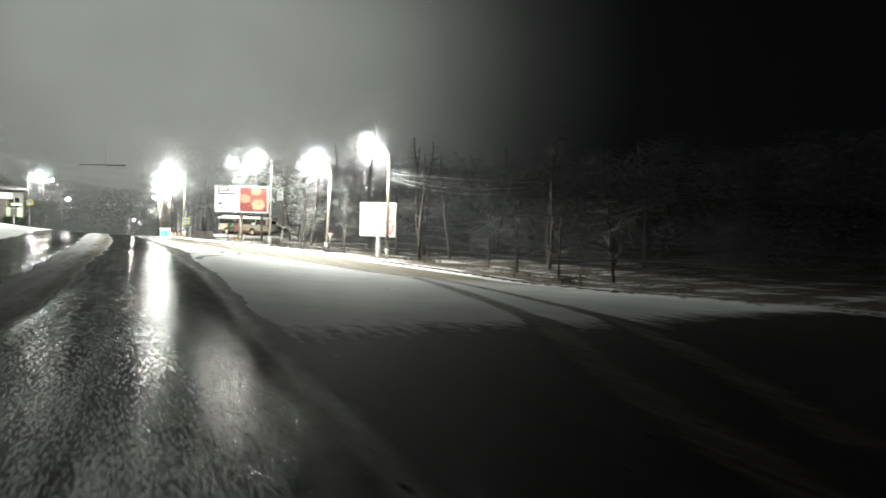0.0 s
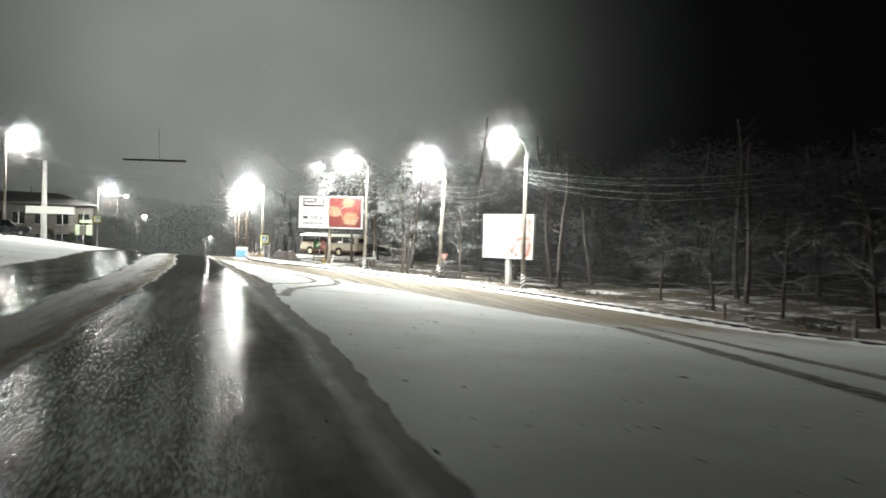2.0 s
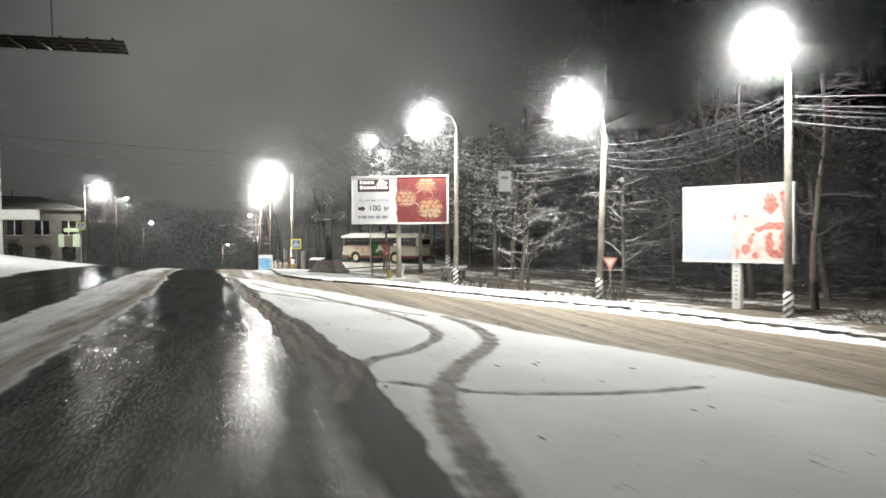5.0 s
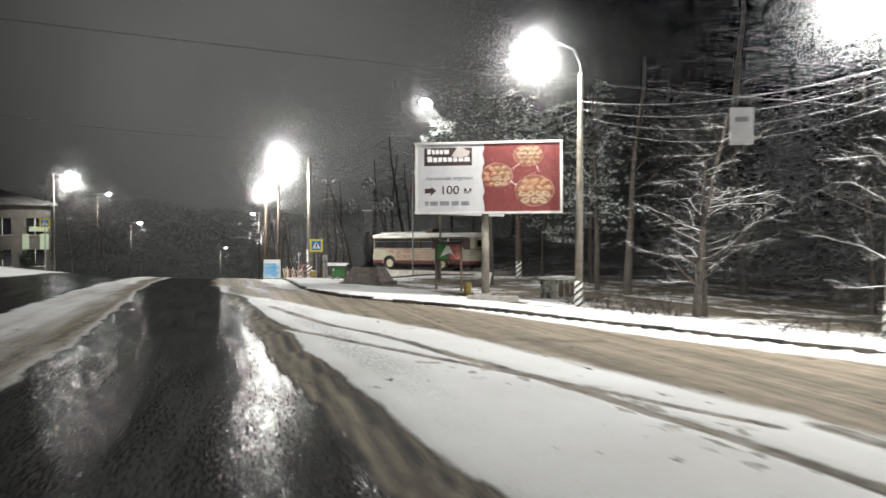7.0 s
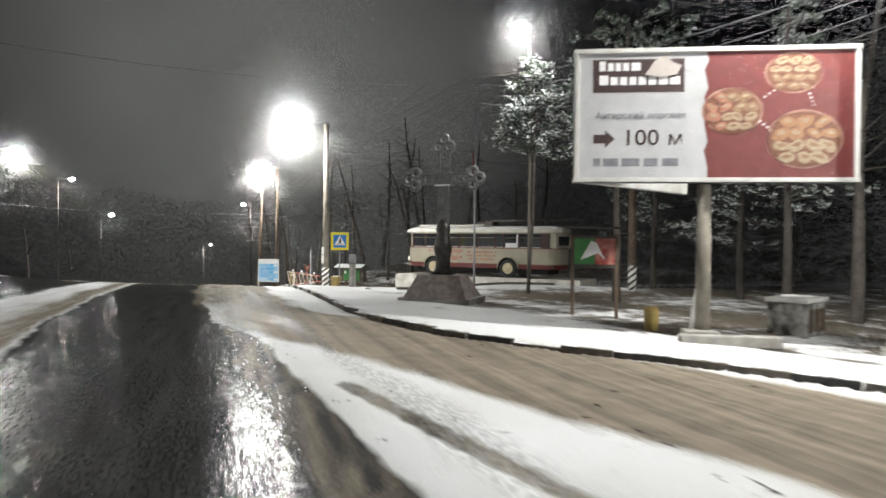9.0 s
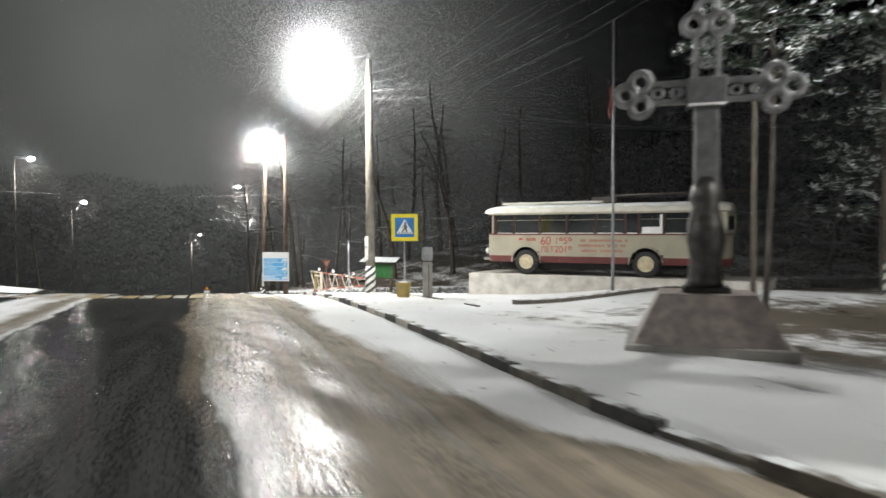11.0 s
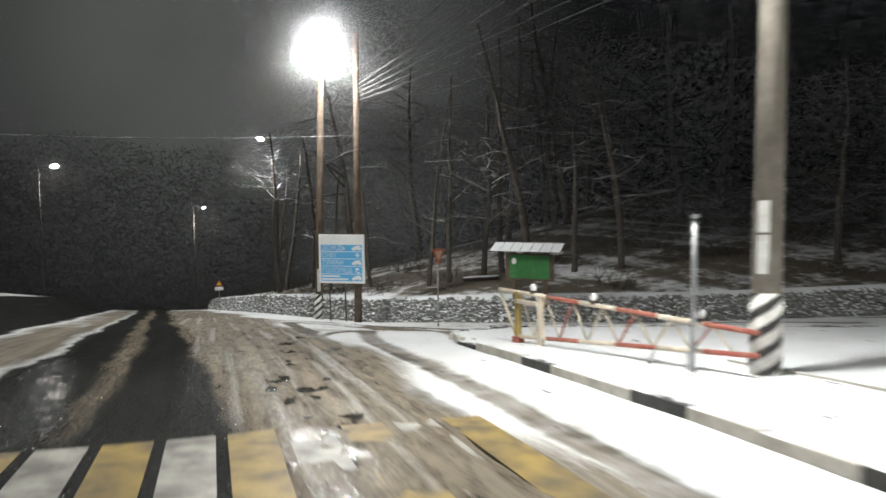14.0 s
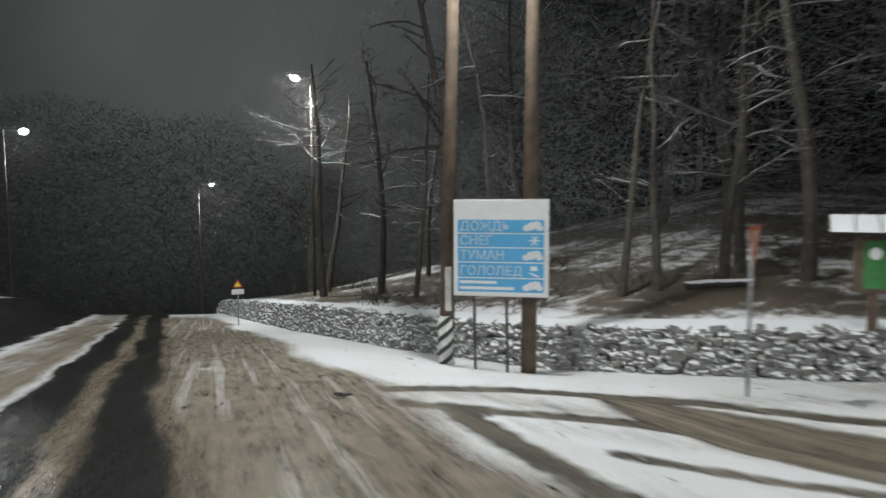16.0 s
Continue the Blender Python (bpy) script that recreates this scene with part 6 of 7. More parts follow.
# the trees by the verge, each its own
t_a = bare_tree("bare_tree", 7.4, 11, 0.15, 0.50, 22)
t_a.matrix_basis = pose(16.8, 70.9, gz(16.8, 70.9), 0, 0, 20)
t_b = bare_tree("bare_tree", 6.6, 12, 0.2, 0.62, 18)
t_b.matrix_basis = pose(20.6, 66.3, gz(20.6, 66.3), 0, 0, 140)
t_c = bare_tree("bare_tree", 11.0, 13, 0.3, 0.34, 18, twig=TWIG_D, dense=5)
t_c.matrix_basis = pose(27.0, 60.5, gz(27, 60.5), 0, 0, 60)
t_d = bare_tree("bare_tree", 13.0, 14, 0.4, 0.28, 16, "tall bare forest tree with dark upper branches", twig=TWIG_D, dense=5)
t_d.matrix_basis = pose(30.0, 68.0, gz(30, 68), 0, 0, 10)
t_f = bare_tree("bare_tree", 8.5, 16, 0.3, 0.42, 16)
t_f.matrix_basis = pose(11.2, 126.6, gz(11.2, 126.6), 0, 0, 90)
t_e = bare_tree("bare_tree", 10.8, 15, 0.55, 0.40, 18)
t_e.matrix_basis = pose(3.7, 144.2, gz(3.7, 144.2), 0, 0, 200)
for x_, y_, turn, k_ in ((17.35, 71.15, 130, 0.92),):
    c_ = copy_thing(t_a if k_ > 1 else t_b, pose(x_, y_, gz(x_, y_) - 0.05, 0, 0, turn))
    c_.scale = (k_, k_, k_)
rnd = random.Random(21)
placed = [(20, 58), (21, 60), (22, 62), (19, 60), (20, 62.5), (22, 57), (24, 56), (18, 62), (23, 60), (25, 58), (24.5, 53), (22, 54), (18, 57), (26.5, 55), (27, 50), (16.8, 70.9), (20.6, 66.3), (27, 60.5), (30, 68), (3.7, 144.2), (11.2, 126.6)]


def plant(n, xr, yr, ok, gap, choice, smin=0.85, smax=1.25):
    made = 0
    for _ in range(n * 40):
        if made >= n:
            break
        x, y = rnd.uniform(*xr), rnd.uniform(*yr)
        if not ok(x, y) or any(math.hypot(x - a, y - b) < gap for a, b in placed):
            continue
        placed.append((x, y))
        c = copy_thing(rnd.choice(choice), pose(x, y, gz(x, y) - 0.05, rnd.uniform(-3, 3), rnd.uniform(-3, 3), rnd.uniform(0, 360)))
        c.scale = (s := rnd.uniform(smin, smax), s, s)
        made += 1


def off_kerb(d0, d1):
    def ok(x, y):
        d, s = seg_dist(x, y, KERB)
        return bool(s > 0 and d0 < d < d1)
    return ok


def behind_wall(d0, d1):
    def ok(x, y):
        d, s = seg_dist(x, y, WALL)
        return bool(s > 0 and d0 < d < d1)
    return ok


plant(4, (22, 36), (28, 60), off_kerb(5.5, 10), 3.0, [t_b, t_a], 0.8, 1.2)
plant(14, (18, 60), (46, 84), off_kerb(13, 26), 2.4, [t_c, t_d, t_d], 0.9, 1.4)
plant(2, (24, 46), (80, 108), off_kerb(6, 40), 3.0, [t_c, t_d], 0.9, 1.4)
plant(9, (-2, 40), (112, 165), behind_wall(2.5, 8), 2.6, [t_c, t_d, t_d, t_f], 0.75, 1.15)
plant(10, (0, 60), (112, 168), behind_wall(7, 34), 2.2, [t_c, t_d, t_d], 0.9, 1.4)
plant(7, (-40, -16), (132, 175), lambda x, y: x < -18 and y > 140, 4.0, [t_c, t_d], 0.9, 1.3)

# dark crooked trunks on the slope behind the stone wall
SNOWY_BOUGH = mat("snow_lined_bough", (0.06, 0.052, 0.045), 0.9, col2=(0.04, 0.034, 0.03), scale=5, snow=0.62)


def slope_tree(x, y, h, r, seed, boughs, lean):
    rt = random.Random(seed)
    root = thing("slope_tree", pose(x, y, gz(x, y)), "dark crooked forest trunk with snow-lined boughs behind the wall", "tree", "trees behind the stone wall")
    bm = bmesh.new()
    pts, dirs, rad = limb(bm, (0, 0, -0.25), (lean, rt.uniform(-0.05, 0.05), 1), h, r, rt, 10, 8, -0.35, 0.11)
    part("trunk", bm, BARK, root, smooth=True)
    for k in range(boughs):
        i = min(3 + int(6 * (k + rt.random()) / boughs), 9)
        a = rt.choice((0.2, math.pi - 0.2)) + rt.uniform(-0.7, 0.7)
        bm = bmesh.new()
        ln = rt.uniform(1.0, 2.3)
        bp_, bd, br = limb(bm, pts[i], (math.cos(a), math.sin(a), rt.uniform(-0.15, 0.45)), ln, 0.034, rt, 7, 6, 0.05, 0.34)
        for j in (2, 3, 4, 5):
            limb(bm, bp_[j], bd[j] + Vector((rt.uniform(-0.8, 0.8), rt.uniform(-0.8, 0.8), rt.uniform(-0.2, 0.7))), ln * rt.uniform(0.15, 0.4), 0.014, rt, 4, 4, 0.05, 0.4)
        part("bough", bm, SNOWY_BOUGH, root, "crooked bough lined with snow", smooth=True)


for x, y, h, r, seed, boughs, lean in ((8.87, 127.64, 9.0, 0.12, 2, 3, -0.05), (9.8, 127.4, 10.0, 0.13, 5, 7, -0.04), (12.46, 127.4, 11.0, 0.17, 7, 5, 0.02), (12.9, 125.6, 11.5, 0.21, 9, 6, 0.0),
                                       (14.9, 124.9, 10.0, 0.15, 12, 5, 0.04), (7.1, 131.5, 9.0, 0.12, 15, 4, -0.06), (5.6, 135.5, 8.5, 0.11, 17, 4, 0.05), (16.9, 124.2, 11.0, 0.17, 21, 5, -0.03)):
    slope_tree(x, y, h, r, seed, boughs, lean)
log = thing("fallen_log", pose(10.35, 127.0, gz(10.35, 127.0) + 0.1), "fallen dark log capped with snow behind the wall", "log")
bm = bmesh.new()
lz = gz(11.7, 126.1) - gz(10.35, 127.0)
bm_tube(bm, [Vector((0, 0, 0)), Vector((0.45, -0.28, lz * 0.33 + 0.02)), Vector((0.95, -0.62, lz * 0.7)), Vector((1.35, -0.9, lz))], [0.13, 0.125, 0.115, 0.10], 9, cap=True)
part("stem", bm, SNOWY_BOUGH, log, smooth=True)
bm = bmesh.new()
limb(bm, (0.6, -0.38, lz * 0.45 + 0.08), (0.3, 0.2, 1), 0.45, 0.03, random.Random(3), 3, 5, 0.0, 0.2)
part("branch_stub", bm, BARK, log)

# the depth of the wood, too dense and dim to count
rw = np.random.RandomState(12)
N_W = 1900000
wx, wy = rw.uniform(0, 62, N_W), rw.uniform(14, 172, N_W)
k_d, k_s = seg_dist(wx, wy, KERB)
w_d, w_s = seg_dist(wx, wy, WALL)
dense = ((k_s > 0) & (k_d > 14) & (k_d < 24) & (wy < 82)) | ((wx > 25) & (wx < 33) & (wy > 76) & (wy < 112)) | ((w_s > 0) & (w_d > 7.5) & (w_d < 15) & (wx < 44) & (wy > 108))
dense &= wob(wx, wy, 0.8, 31) > -0.35
wx, wy = wx[dense], wy[dense]
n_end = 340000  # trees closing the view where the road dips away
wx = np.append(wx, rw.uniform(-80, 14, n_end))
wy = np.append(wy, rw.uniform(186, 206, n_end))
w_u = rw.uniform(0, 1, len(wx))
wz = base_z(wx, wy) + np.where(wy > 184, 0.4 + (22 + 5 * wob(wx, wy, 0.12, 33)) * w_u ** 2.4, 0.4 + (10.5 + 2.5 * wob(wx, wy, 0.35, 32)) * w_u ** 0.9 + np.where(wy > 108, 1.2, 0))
w_c = np.stack([wx, wy, wz], -1)
w_dir = rw.normal(0, 1, w_c.shape) * np.array([1, 1, 0.6]) + np.array([0, 0, 0.35])
w_dir /= np.linalg.norm(w_dir, axis=1)[:, None]
w_sd = np.cross(w_dir, rw.normal(0, 1, w_c.shape))
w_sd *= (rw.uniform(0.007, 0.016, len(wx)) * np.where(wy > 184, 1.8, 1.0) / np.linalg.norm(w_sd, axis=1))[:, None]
w_len = rw.uniform(0.5, 1.3, (len(wx), 1))
w_tri = np.stack([w_c - w_sd, w_c + w_sd, w_c + w_dir * w_len], 1).reshape(-1, 3)
w_me = bpy.data.meshes.new("far_woods")
w_n = len(wx)
w_me.vertices.add(3 * w_n)
w_me.vertices.foreach_set("co", w_tri.astype(np.float32).ravel())
w_me.loops.add(3 * w_n)
w_me.loops.foreach_set("vertex_index", np.arange(3 * w_n, dtype=np.int32))
w_me.polygons.add(w_n)
w_me.polygons.foreach_set("loop_start", np.arange(0, 3 * w_n, 3, dtype=np.int32))
w_me.update(calc_edges=True)
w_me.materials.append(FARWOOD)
# own grey for the road-end trees: fog and dimness put into the colour
w_me.materials.append(mat("end_wood_haze", (0.11, 0.115, 0.11), 0.95, col2=(0.075, 0.08, 0.077), scale=0.4))
# paler still beyond y = 100, imitating lamp-lit haze over the twigs
w_me.materials.append(mat("wall_wood_haze", (0.15, 0.153, 0.157), 0.95, col2=(0.10, 0.102, 0.106), scale=0.5))
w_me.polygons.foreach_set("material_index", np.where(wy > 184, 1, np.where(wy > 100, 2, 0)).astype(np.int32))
tagged(new("far_woods", w_me), "dim mass of bare twigs deep in the wood, greyed for haze", "woods", kind="stuff")

# low scrub along the verge
scrub = thing("scrub", pose(22.5, 62.5, gz(22.5, 62.5)), "tangle of leafless scrub twigs with snow", "shrub", "scrub along the verge")
bm = bmesh.new()
for k in range(26):
    a = rnd.uniform(0, 2 * math.pi)
    p = Vector((rnd.uniform(-0.8, 0.8), rnd.uniform(-0.8, 0.8), -0.05))
    q, d, _ = limb(bm, p, (0.6 * math.cos(a), 0.6 * math.sin(a), 1), rnd.uniform(0.7, 1.7), 0.012, rnd, 4, 3, 0.15, 0.3)
    for j in (1, 2, 3):
        limb(bm, q[j], d[j] + Vector((rnd.uniform(-1, 1), rnd.uniform(-1, 1), 0.3)), rnd.uniform(0.25, 0.6), 0.007, rnd, 2, 3, 0.1, 0.4)
tagged(part("thicket", bm, TWIG_D, scrub), kind="stuff")
for k in range(24):
    for _ in range(30):
        x, y = rnd.uniform(13, 34), rnd.uniform(28, 78)
        if off_kerb(2.4, 6)(x, y) and math.hypot(x - 21.5, y - 59.5) > 4.5 and math.hypot(x - 14.1, y - 74.5) > 1.5:
            break
    else:
        continue
    copy_thing(scrub, pose(x, y, gz(x, y) - 0.03, 0, 0, rnd.uniform(0, 360)))
for k in range(16):
    for _ in range(30):
        x, y = rnd.uniform(0, 30), rnd.uniform(113, 160)
        if behind_wall(1.2, 9)(x, y):
            break
    else:
        continue
    copy_thing(scrub, pose(x, y, gz(x, y) - 0.03, 0, 0, rnd.uniform(0, 360)))


def snowy_pine(x, y, h, seed, label, low=0.22, wide=0.26, girth=0.17):
    r2 = random.Random(seed)
    root = thing("pine_tree", pose(x, y, gz(x, y) - 0.1), label, "tree", "snowy pines")
    bm = bmesh.new()
    pts, dirs, rad = limb(bm, (0, 0, -0.1), (0.02, 0.03, 1), h, girth, r2, 9, 9, -0.3, 0.05)
    part("trunk", bm, BARK, root, smooth=True)
    bm = bmesh.new()
    bb = bmesh.new()
    for k in range(46):
        u = low + (1 - low) * (k + r2.random()) / 46
        i = min(int(u * 9), 8)
        p = pts[i].lerp(pts[i + 1], u * 9 - i)
        a = r2.uniform(0, 2 * math.pi)
        ln = h * wide * (1.12 - u) * r2.uniform(0.7, 1.2) + 0.35
        q, d, _ = limb(bb, p, (math.cos(a), math.sin(a), 0.15), ln, 0.03, r2, 4, 4, 0.12, 0.15)
        for j in range(1, 5):
            for w in range(3):
                c = q[j] + Vector((r2.uniform(-0.2, 0.2), r2.uniform(-0.2, 0.2), r2.uniform(-0.1, 0.16)))
                for _ in range(24):
                    dv = Vector((r2.uniform(-1, 1), r2.uniform(-1, 1), r2.uniform(-0.35, 0.9))).normalized() * r2.uniform(0.12, 0.26)
                    sd = dv.cross(Vector((r2.uniform(-1, 1), r2.uniform(-1, 1), 1))).normalized() * 0.03
                    v = [bm.verts.new(c - sd), bm.verts.new(c + sd), bm.verts.new(c + dv)]
                    bm.faces.new(v)
    tagged(part("bough_frame", bb, BARK, root), kind="stuff")
    tagged(part("crown", bm, NEEDLE, root, "clumps of dark needles loaded with snow"), kind="stuff")
    return root


snowy_pine(15.2, 87.3, 10.8, 31, "broad pine with snow-loaded needles at the edge of the plaza", 0.45, 0.85)
snowy_pine(12.8, 90.2, 9.9, 37, "slim pine with snowy needles beside the tall lamp", 0.6, 0.36, 0.08)
snowy_pine(20.2, 84.0, 11.5, 32, "large dark pine by the notice board", 0.34)
snowy_pine(22.5, 89.0, 10.5, 33, "dark snowy pine at the edge of the plaza")
snowy_pine(21.5, 94.0, 12.0, 34, "tall dark pine behind the monument")

# ---- kerb stones ----
rnd = random.Random(8)
kerb = thing("kerb", Matrix.Identity(4), "black and white painted concrete kerb, partly under snow", "kerb", kind="structure")
bm = bmesh.new()
bm_box(bm, (0, 0, 0), (0.17, 0.985, 0.30), None, 0.018)
kb_w = finish("kerb_stone", bm, mat("kerb_white", (0.55, 0.52, 0.46), 0.8, col2=(0.38, 0.35, 0.30), scale=4, bump=0.4, snow=0.12))
bm = bmesh.new()
bm_box(bm, (0, 0, 0), (0.17, 0.985, 0.30), None, 0.018)
kb_k = finish("kerb_stone", bm, mat("kerb_black", (0.03, 0.03, 0.03), 0.75, col2=(0.07, 0.065, 0.06), scale=4, bump=0.4, snow=0.06))
# darker brown stone for the near stretch and the slab's edge
bm = bmesh.new()
bm_box(bm, (0, 0, 0), (0.17, 0.985, 0.30), None, 0.018)
kb_d = finish("kerb_stone", bm, mat("kerb_brown", (0.16, 0.14, 0.115), 0.8, col2=(0.08, 0.07, 0.06), scale=4, bump=0.5, snow=0.05))
chain = []
for (x0, y0), (x1, y1) in zip(KERB[3:-1], KERB[4:]):
    d = math.hypot(x1 - x0, y1 - y0)
    chain += [(x0 + (x1 - x0) * k * 0.05 / d, y0 + (y1 - y0) * k * 0.05 / d) for k in range(int(d / 0.05))]
count = 0
for i in range(0, len(chain) - 20, 20):
    x, y = chain[i + 10]
    xa, ya = chain[i]
    xb, yb = chain[i + 20] if i + 20 < len(chain) else chain[-1]
    if y < 30 or x > 30 or math.hypot(xb - xa, yb - ya) > 1.2:
        continue
    src = kb_k if (count % 3 == 0 or rnd.random() < 0.12) else kb_d if y < 90 else kb_w
    count += 1
    ob = src if not src.parent else new("kerb_stone", src.data)
    ob.parent = kerb
    za, zb_ = float(base_z(xa, ya)), float(base_z(xb, yb))
    top = 0.16 + rnd.uniform(-0.015, 0.015) - (0.015 if y < 79 else 0) - (0.05 if rnd.random() < 0.06 else 0)
    ob.matrix_basis = pose(x, y, (za + zb_) / 2 + top - 0.15, math.degrees(math.atan2(zb_ - za, 1.0)), rnd.uniform(-2, 2), math.degrees(math.atan2(yb - ya, xb - xa)) - 90 + rnd.uniform(-1, 1))
# edging of the pavement behind the kerb
edging = thing("path_edging", Matrix.Identity(4), "low dark edging strip along the snowy path", "edging", kind="structure")
for x0, y0, x1, y1, gap, top in ((6.95, 94.0, 6.95, 107.2, 0.38, 0.065), (8.4, 94.9, 18.4, 97.0, 0.0, 0.14)):
    n = int(math.hypot(x1 - x0, y1 - y0) / 1.0)
    for k in range(n):
        u, v = k / n, (k + 0.97) / n
        a = Vector((x0 + (x1 - x0) * u, y0 + (y1 - y0) * u, 0))
        b = Vector((x0 + (x1 - x0) * v, y0 + (y1 - y0) * v, 0))
        if rnd.random() < gap:
            continue
        a.z, b.z = gz(a.x, a.y) + top - 0.10, gz(b.x, b.y) + top - 0.10
        bm = bmesh.new()
        bm_box(bm, (0, 0, 0), (0.1 if gap else 0.24, (b - a).length, 0.20), None, 0.012)
        ob = part("edging_stone", bm, kb_d.data.materials[0] if gap == 0 else kb_w.data.materials[0] if k % 4 else kb_k.data.materials[0], edging)
        ob.matrix_basis = Matrix.Translation((a + b) / 2) @ (b - a).to_track_quat("Y", "Z").to_matrix().to_4x4()

# ---- rubble stone wall ----
wall = thing("stone_wall", Matrix.Identity(4), "low rubble stone retaining wall capped with snow", "wall", kind="structure")
stones = []
for k in range(8):
    bm = bmesh.new()
    bmesh.ops.create_cube(bm, size=0.92)
    bmesh.ops.subdivide_edges(bm, edges=bm.edges[:], cuts=1, use_grid_fill=True)
    r3 = random.Random(100 + k)
    for v in bm.verts:
        far_ = v.co.length / 0.46
        v.co *= (1.0 - 0.13 * (far_ - 1)) * r3.uniform(0.72, 1.16)
    me = bpy.data.meshes.new("stone")
    bm.to_mesh(me)
    bm.free()
    me.materials.append(STONE)
    stones.append(me)
WL = WALL[::-1]
wch = []
for (x0, y0), (x1, y1) in zip(WL, WL[1:]):
    d = math.hypot(x1 - x0, y1 - y0)
    wch += [(x0 + (x1 - x0) * k * 0.02 / d, y0 + (y1 - y0) * k * 0.02 / d, (x1 - x0) / d, (y1 - y0) / d) for k in range(int(d / 0.02))]
rnd = random.Random(17)
far_bm = bmesh.new()
n_near = 0
for course in range(8):
    s = rnd.uniform(0, 0.3)
    while int(s / 0.02) < len(wch) - 2:
        x, y, dx, dy = wch[int(s / 0.02)]
        wd = rnd.uniform(0.13, 0.31)
        s += wd * 0.93
        if y > 168 or x > 36:
            continue
        z = float(base_z(x, y)) + 0.06 + course * 0.118 + rnd.uniform(-0.05, 0.05)
        nxs, nys = -dy, dx
        back = 0.10 + 0.04 * course + rnd.uniform(-0.07, 0.07)
        m = Matrix.Translation((x + nxs * back, y + nys * back, z)) @ pose(0, 0, 0, rnd.uniform(-20, 20), rnd.uniform(-15, 15), math.degrees(math.atan2(dy, dx)) + rnd.uniform(-20, 20)) @ Matrix.Diagonal((wd * 1.02, 0.34, 0.15 * rnd.uniform(0.85, 1.35), 1))
        near = 118 < y < 130 and x < 10 and rnd.random() < 0.9 and n_near < 300
        if near:
            ob = new("stone", rnd.choice(stones))
            ob.parent = wall
            ob.matrix_basis = m
            n_near += 1
        else:
            far_bm.from_mesh(rnd.choice(stones))
            far_bm.verts.ensure_lookup_table()
            bmesh.ops.transform(far_bm, matrix=m, verts=far_bm.verts[-26:])
tagged(part("far_stones", far_bm, STONE, wall), kind="stuff")
# mortar core so that no light passes between the stones
bm = bmesh.new()
prev = None
for i in range(0, len(wch), 40):
    x, y, dx, dy = wch[i]
    z = float(base_z(x, y))
    a = bm.verts.new((x - dy * 0.14, y + dx * 0.14, z - 0.1))
    b = bm.verts.new((x - dy * 0.36, y + dx * 0.36, z + 0.90))
    c = bm.verts.new((x - dy * 1.15, y + dx * 1.15, z + 0.98))
    if prev:
        bm.faces.new((prev[0], a, b, prev[1]))
        bm.faces.new((prev[1], b, c, prev[2]))
    prev = (a, b, c)
part("core", bm, mat("mortar", (0.20, 0.195, 0.185), 0.9, col2=(0.13, 0.127, 0.12), scale=3, bump=0.5, snow=0.45), wall)

# ---- snow in the air, massed to imitate haze and lamp glow ----
FLAKE = bpy.data.materials.new("snowflake")
FLAKE.use_nodes = True
fn, fl_ = FLAKE.node_tree.nodes, FLAKE.node_tree.links
fn.clear()
f_out = fn.new("ShaderNodeOutputMaterial")
f_d = fn.new("ShaderNodeBsdfDiffuse")
f_t = fn.new("ShaderNodeBsdfTranslucent")
f_m = fn.new("ShaderNodeMixShader")
for nd in (f_d, f_t):
    nd.inputs["Color"].default_value = (0.92, 0.93, 0.95, 1)
fl_.new(f_d.outputs[0], f_m.inputs[1])
fl_.new(f_t.outputs[0], f_m.inputs[2])
fl_.new(f_m.outputs[0], f_out.inputs["Surface"])
rs_ = np.random.RandomState(4)
LAMPS = [(19.8, 55.7, 9.5), (16.8, 64.2, 8.5), (12.5, 75.1, 9.5), (4.4, 104.6, 8.3), (3.7, 124.8, 7.5), (-15.0, 126.0, 8.3), (-17.4, 88.8, 11.3), (11.2, 87.9, 9.7)]
cl, sz = [], []
N_AIR = 70000
WIDE = (60000, 70000, 70000, 430000, 230000, 60000, 70000, 30000)  # loose flakes round each lamp, standing in for haze
TIGHT = (30000, 45000, 30000, 170000, 60000, 30000, 30000, 15000)  # thick swirl right at each lamp, standing in for its glow
parts_ = [np.stack([rs_.uniform(-34, 40, N_AIR), rs_.uniform(34, 190, N_AIR), rs_.uniform(0, 1, N_AIR)], -1)]
parts_[0][:, 2] = base_z(parts_[0][:, 0], parts_[0][:, 1]) + 0.6 + 13 * parts_[0][:, 2]
for (lx, ly, lz), k in zip(LAMPS, WIDE):
    d = rs_.normal(0, 1, (k, 3))
    d /= np.linalg.norm(d, axis=1)[:, None]
    parts_.append(np.array([lx, ly, lz]) + d * np.minimum(rs_.gamma(2.2, 2.4, (k, 1)), 16))
p = np.concatenate(parts_)
over = p[:, 2] - base_z(p[:, 0], p[:, 1])
aside = np.hypot(np.maximum(np.abs(p[:, 0] - 0.5), 0), np.maximum(over - 2, 0)) + np.maximum(p[:, 1] - 118, 0) * 0.6
near_lamp = np.min([np.linalg.norm(p - np.array(q), axis=1) for q in LAMPS], axis=0)
keep = (over > 0.4) & (aside > np.where(p[:, 1] > 88, 11.0, 8.0)) & (near_lamp > 0.7)
cl.append(p[keep])
sz.append(np.where(p[keep][:, 1] < 82, 0.011, np.clip(np.where(p[keep][:, 1] > 88, 0.00082, 0.00058) * aside[keep], 0.0045, 0.0125)))
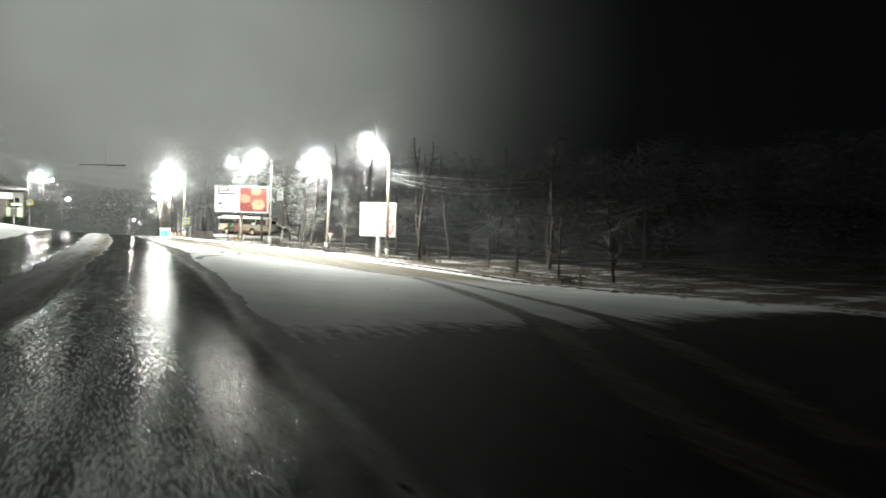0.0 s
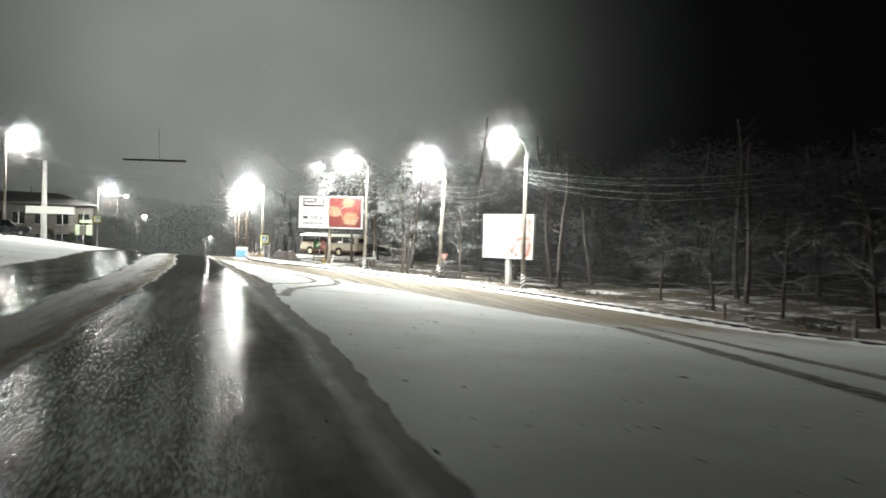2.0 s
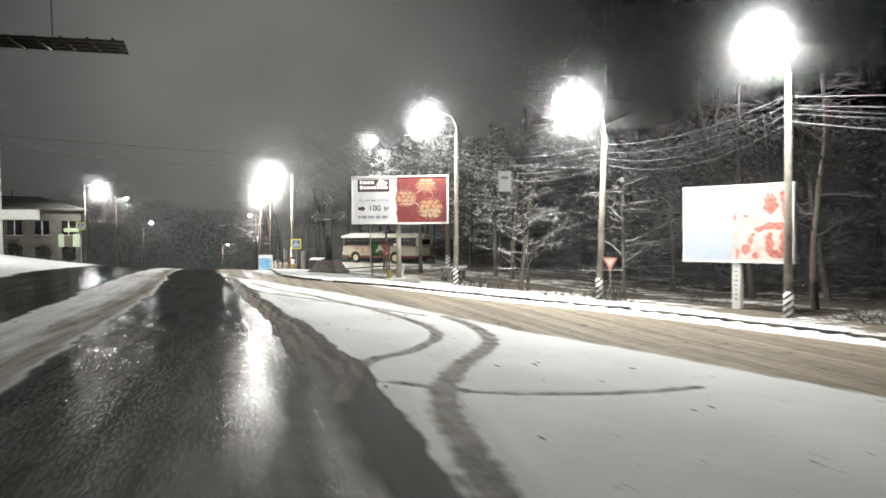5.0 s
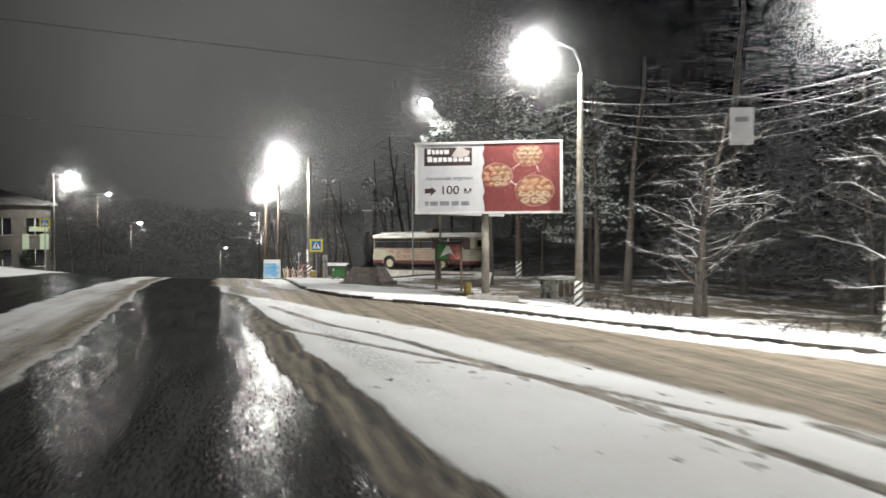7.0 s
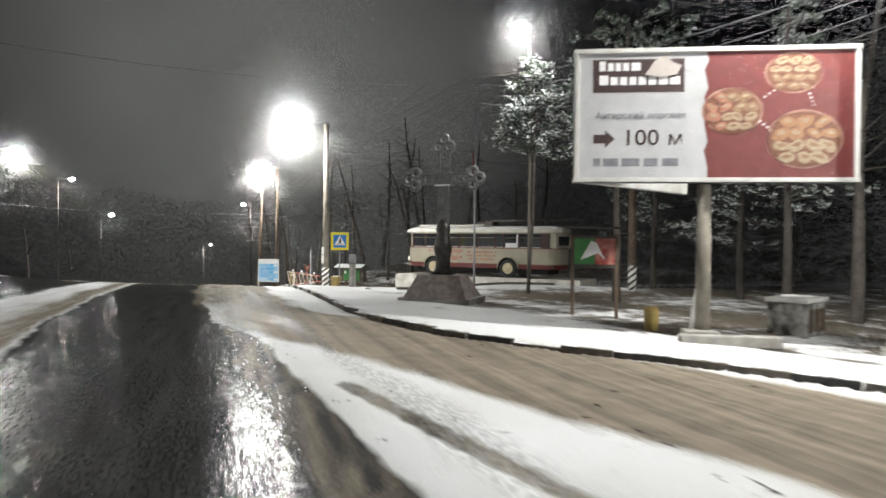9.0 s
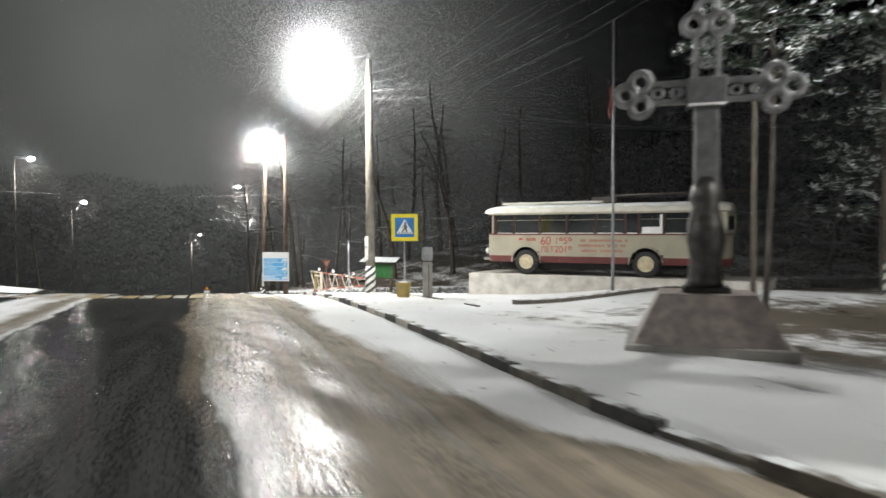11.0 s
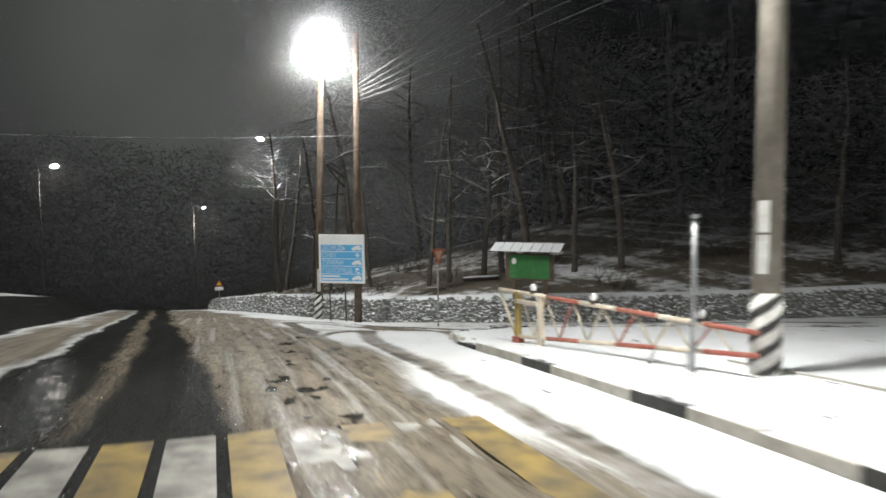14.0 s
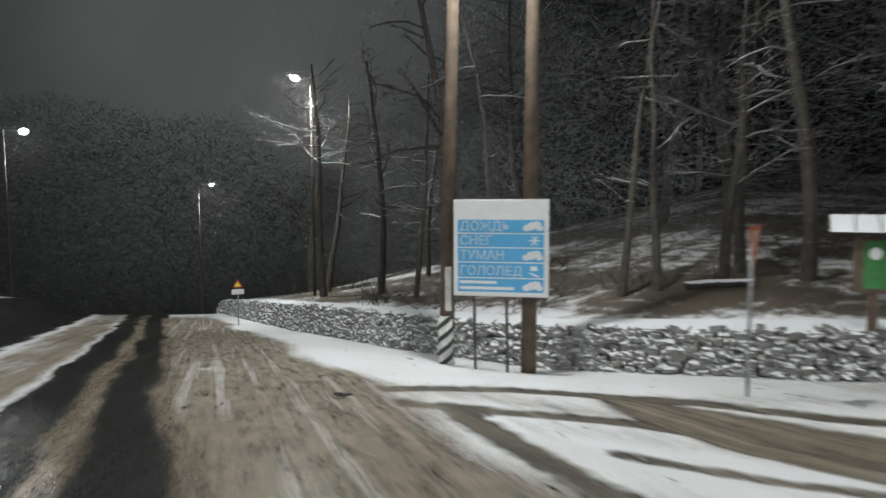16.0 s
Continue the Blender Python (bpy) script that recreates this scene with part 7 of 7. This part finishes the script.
for (lx, ly, lz), k in zip(LAMPS, TIGHT):
    reach = 2.1 if k > 150000 else 0.62
    d = rs_.normal(0, 1, (k, 3))
    d /= np.linalg.norm(d, axis=1)[:, None]
    q = np.array([lx, ly, lz]) + d * rs_.gamma(1.9, reach, (k, 1))
    q = q[np.linalg.norm(q - np.array([lx, ly, lz]), axis=1) > 0.35]
    if k > 150000:
        off = np.hypot(q[:, 0] - 0.5, np.maximum(q[:, 2] - 0.5, 0))
        q, off = q[off > 6.5], off[off > 6.5]
        sz.append(np.clip(0.0016 * off, 0.006, 0.018))
    else:
        sz.append(np.full(len(q), 0.0135))
    cl.append(q)
for lx, ly, lz, k in ((-15.0, 174.1, 4.9, 9000), (-1.2, 169.9, 0.7, 7000), (-15.9, 151.6, 8.2, 9000), (2.8, 146.4, 5.5, 5000)):
    d = rs_.normal(0, 1, (k, 3))
    d /= np.linalg.norm(d, axis=1)[:, None]
    cl.append(np.array([lx, ly, lz]) + d * (0.4 + rs_.uniform(0.0, 1, (k, 1)) ** 0.7 * 4.0))
    sz.append(np.full(k, 0.016))
N_W2 = 340000
q = np.stack([3 + 34 * rs_.beta(1.3, 1.5, N_W2), 102 + 34 * rs_.beta(2, 2, N_W2), -2 + 17 * rs_.beta(1.7, 1.5, N_W2)], -1)  # drifting before the wood, added to stand in for lit haze
q = q[q[:, 2] > land(q[:, 0], q[:, 1]) + 0.4]
q = q[np.hypot(q[:, 0] - 0.5, np.maximum(q[:, 1] - 112, 0)) > 14]
cl.append(q)
sz.append(np.full(len(q), 0.0125))
cl, sz = np.concatenate(cl), np.concatenate(sz)
u = rs_.normal(0, 1, cl.shape)
u /= np.linalg.norm(u, axis=1)[:, None]
v = np.cross(u, rs_.normal(0, 1, cl.shape))
v /= np.linalg.norm(v, axis=1)[:, None]
tri = np.stack([cl + u * sz[:, None] * 0.58, cl + (-0.5 * u + 0.87 * v) * sz[:, None] * 0.58, cl + (-0.5 * u - 0.87 * v) * sz[:, None] * 0.58], 1).reshape(-1, 3)
f_me = bpy.data.meshes.new("falling_snow")
nt = len(cl)
f_me.vertices.add(3 * nt)
f_me.vertices.foreach_set("co", tri.astype(np.float32).ravel())
f_me.loops.add(3 * nt)
f_me.loops.foreach_set("vertex_index", np.arange(3 * nt, dtype=np.int32))
f_me.polygons.add(nt)
f_me.polygons.foreach_set("loop_start", np.arange(0, 3 * nt, 3, dtype=np.int32))
f_me.update(calc_edges=True)
f_me.materials.append(FLAKE)
tagged(new("falling_snow", f_me), "fine snow in the lamplit air, massed to imitate haze and lamp glow", "snow", kind="stuff")
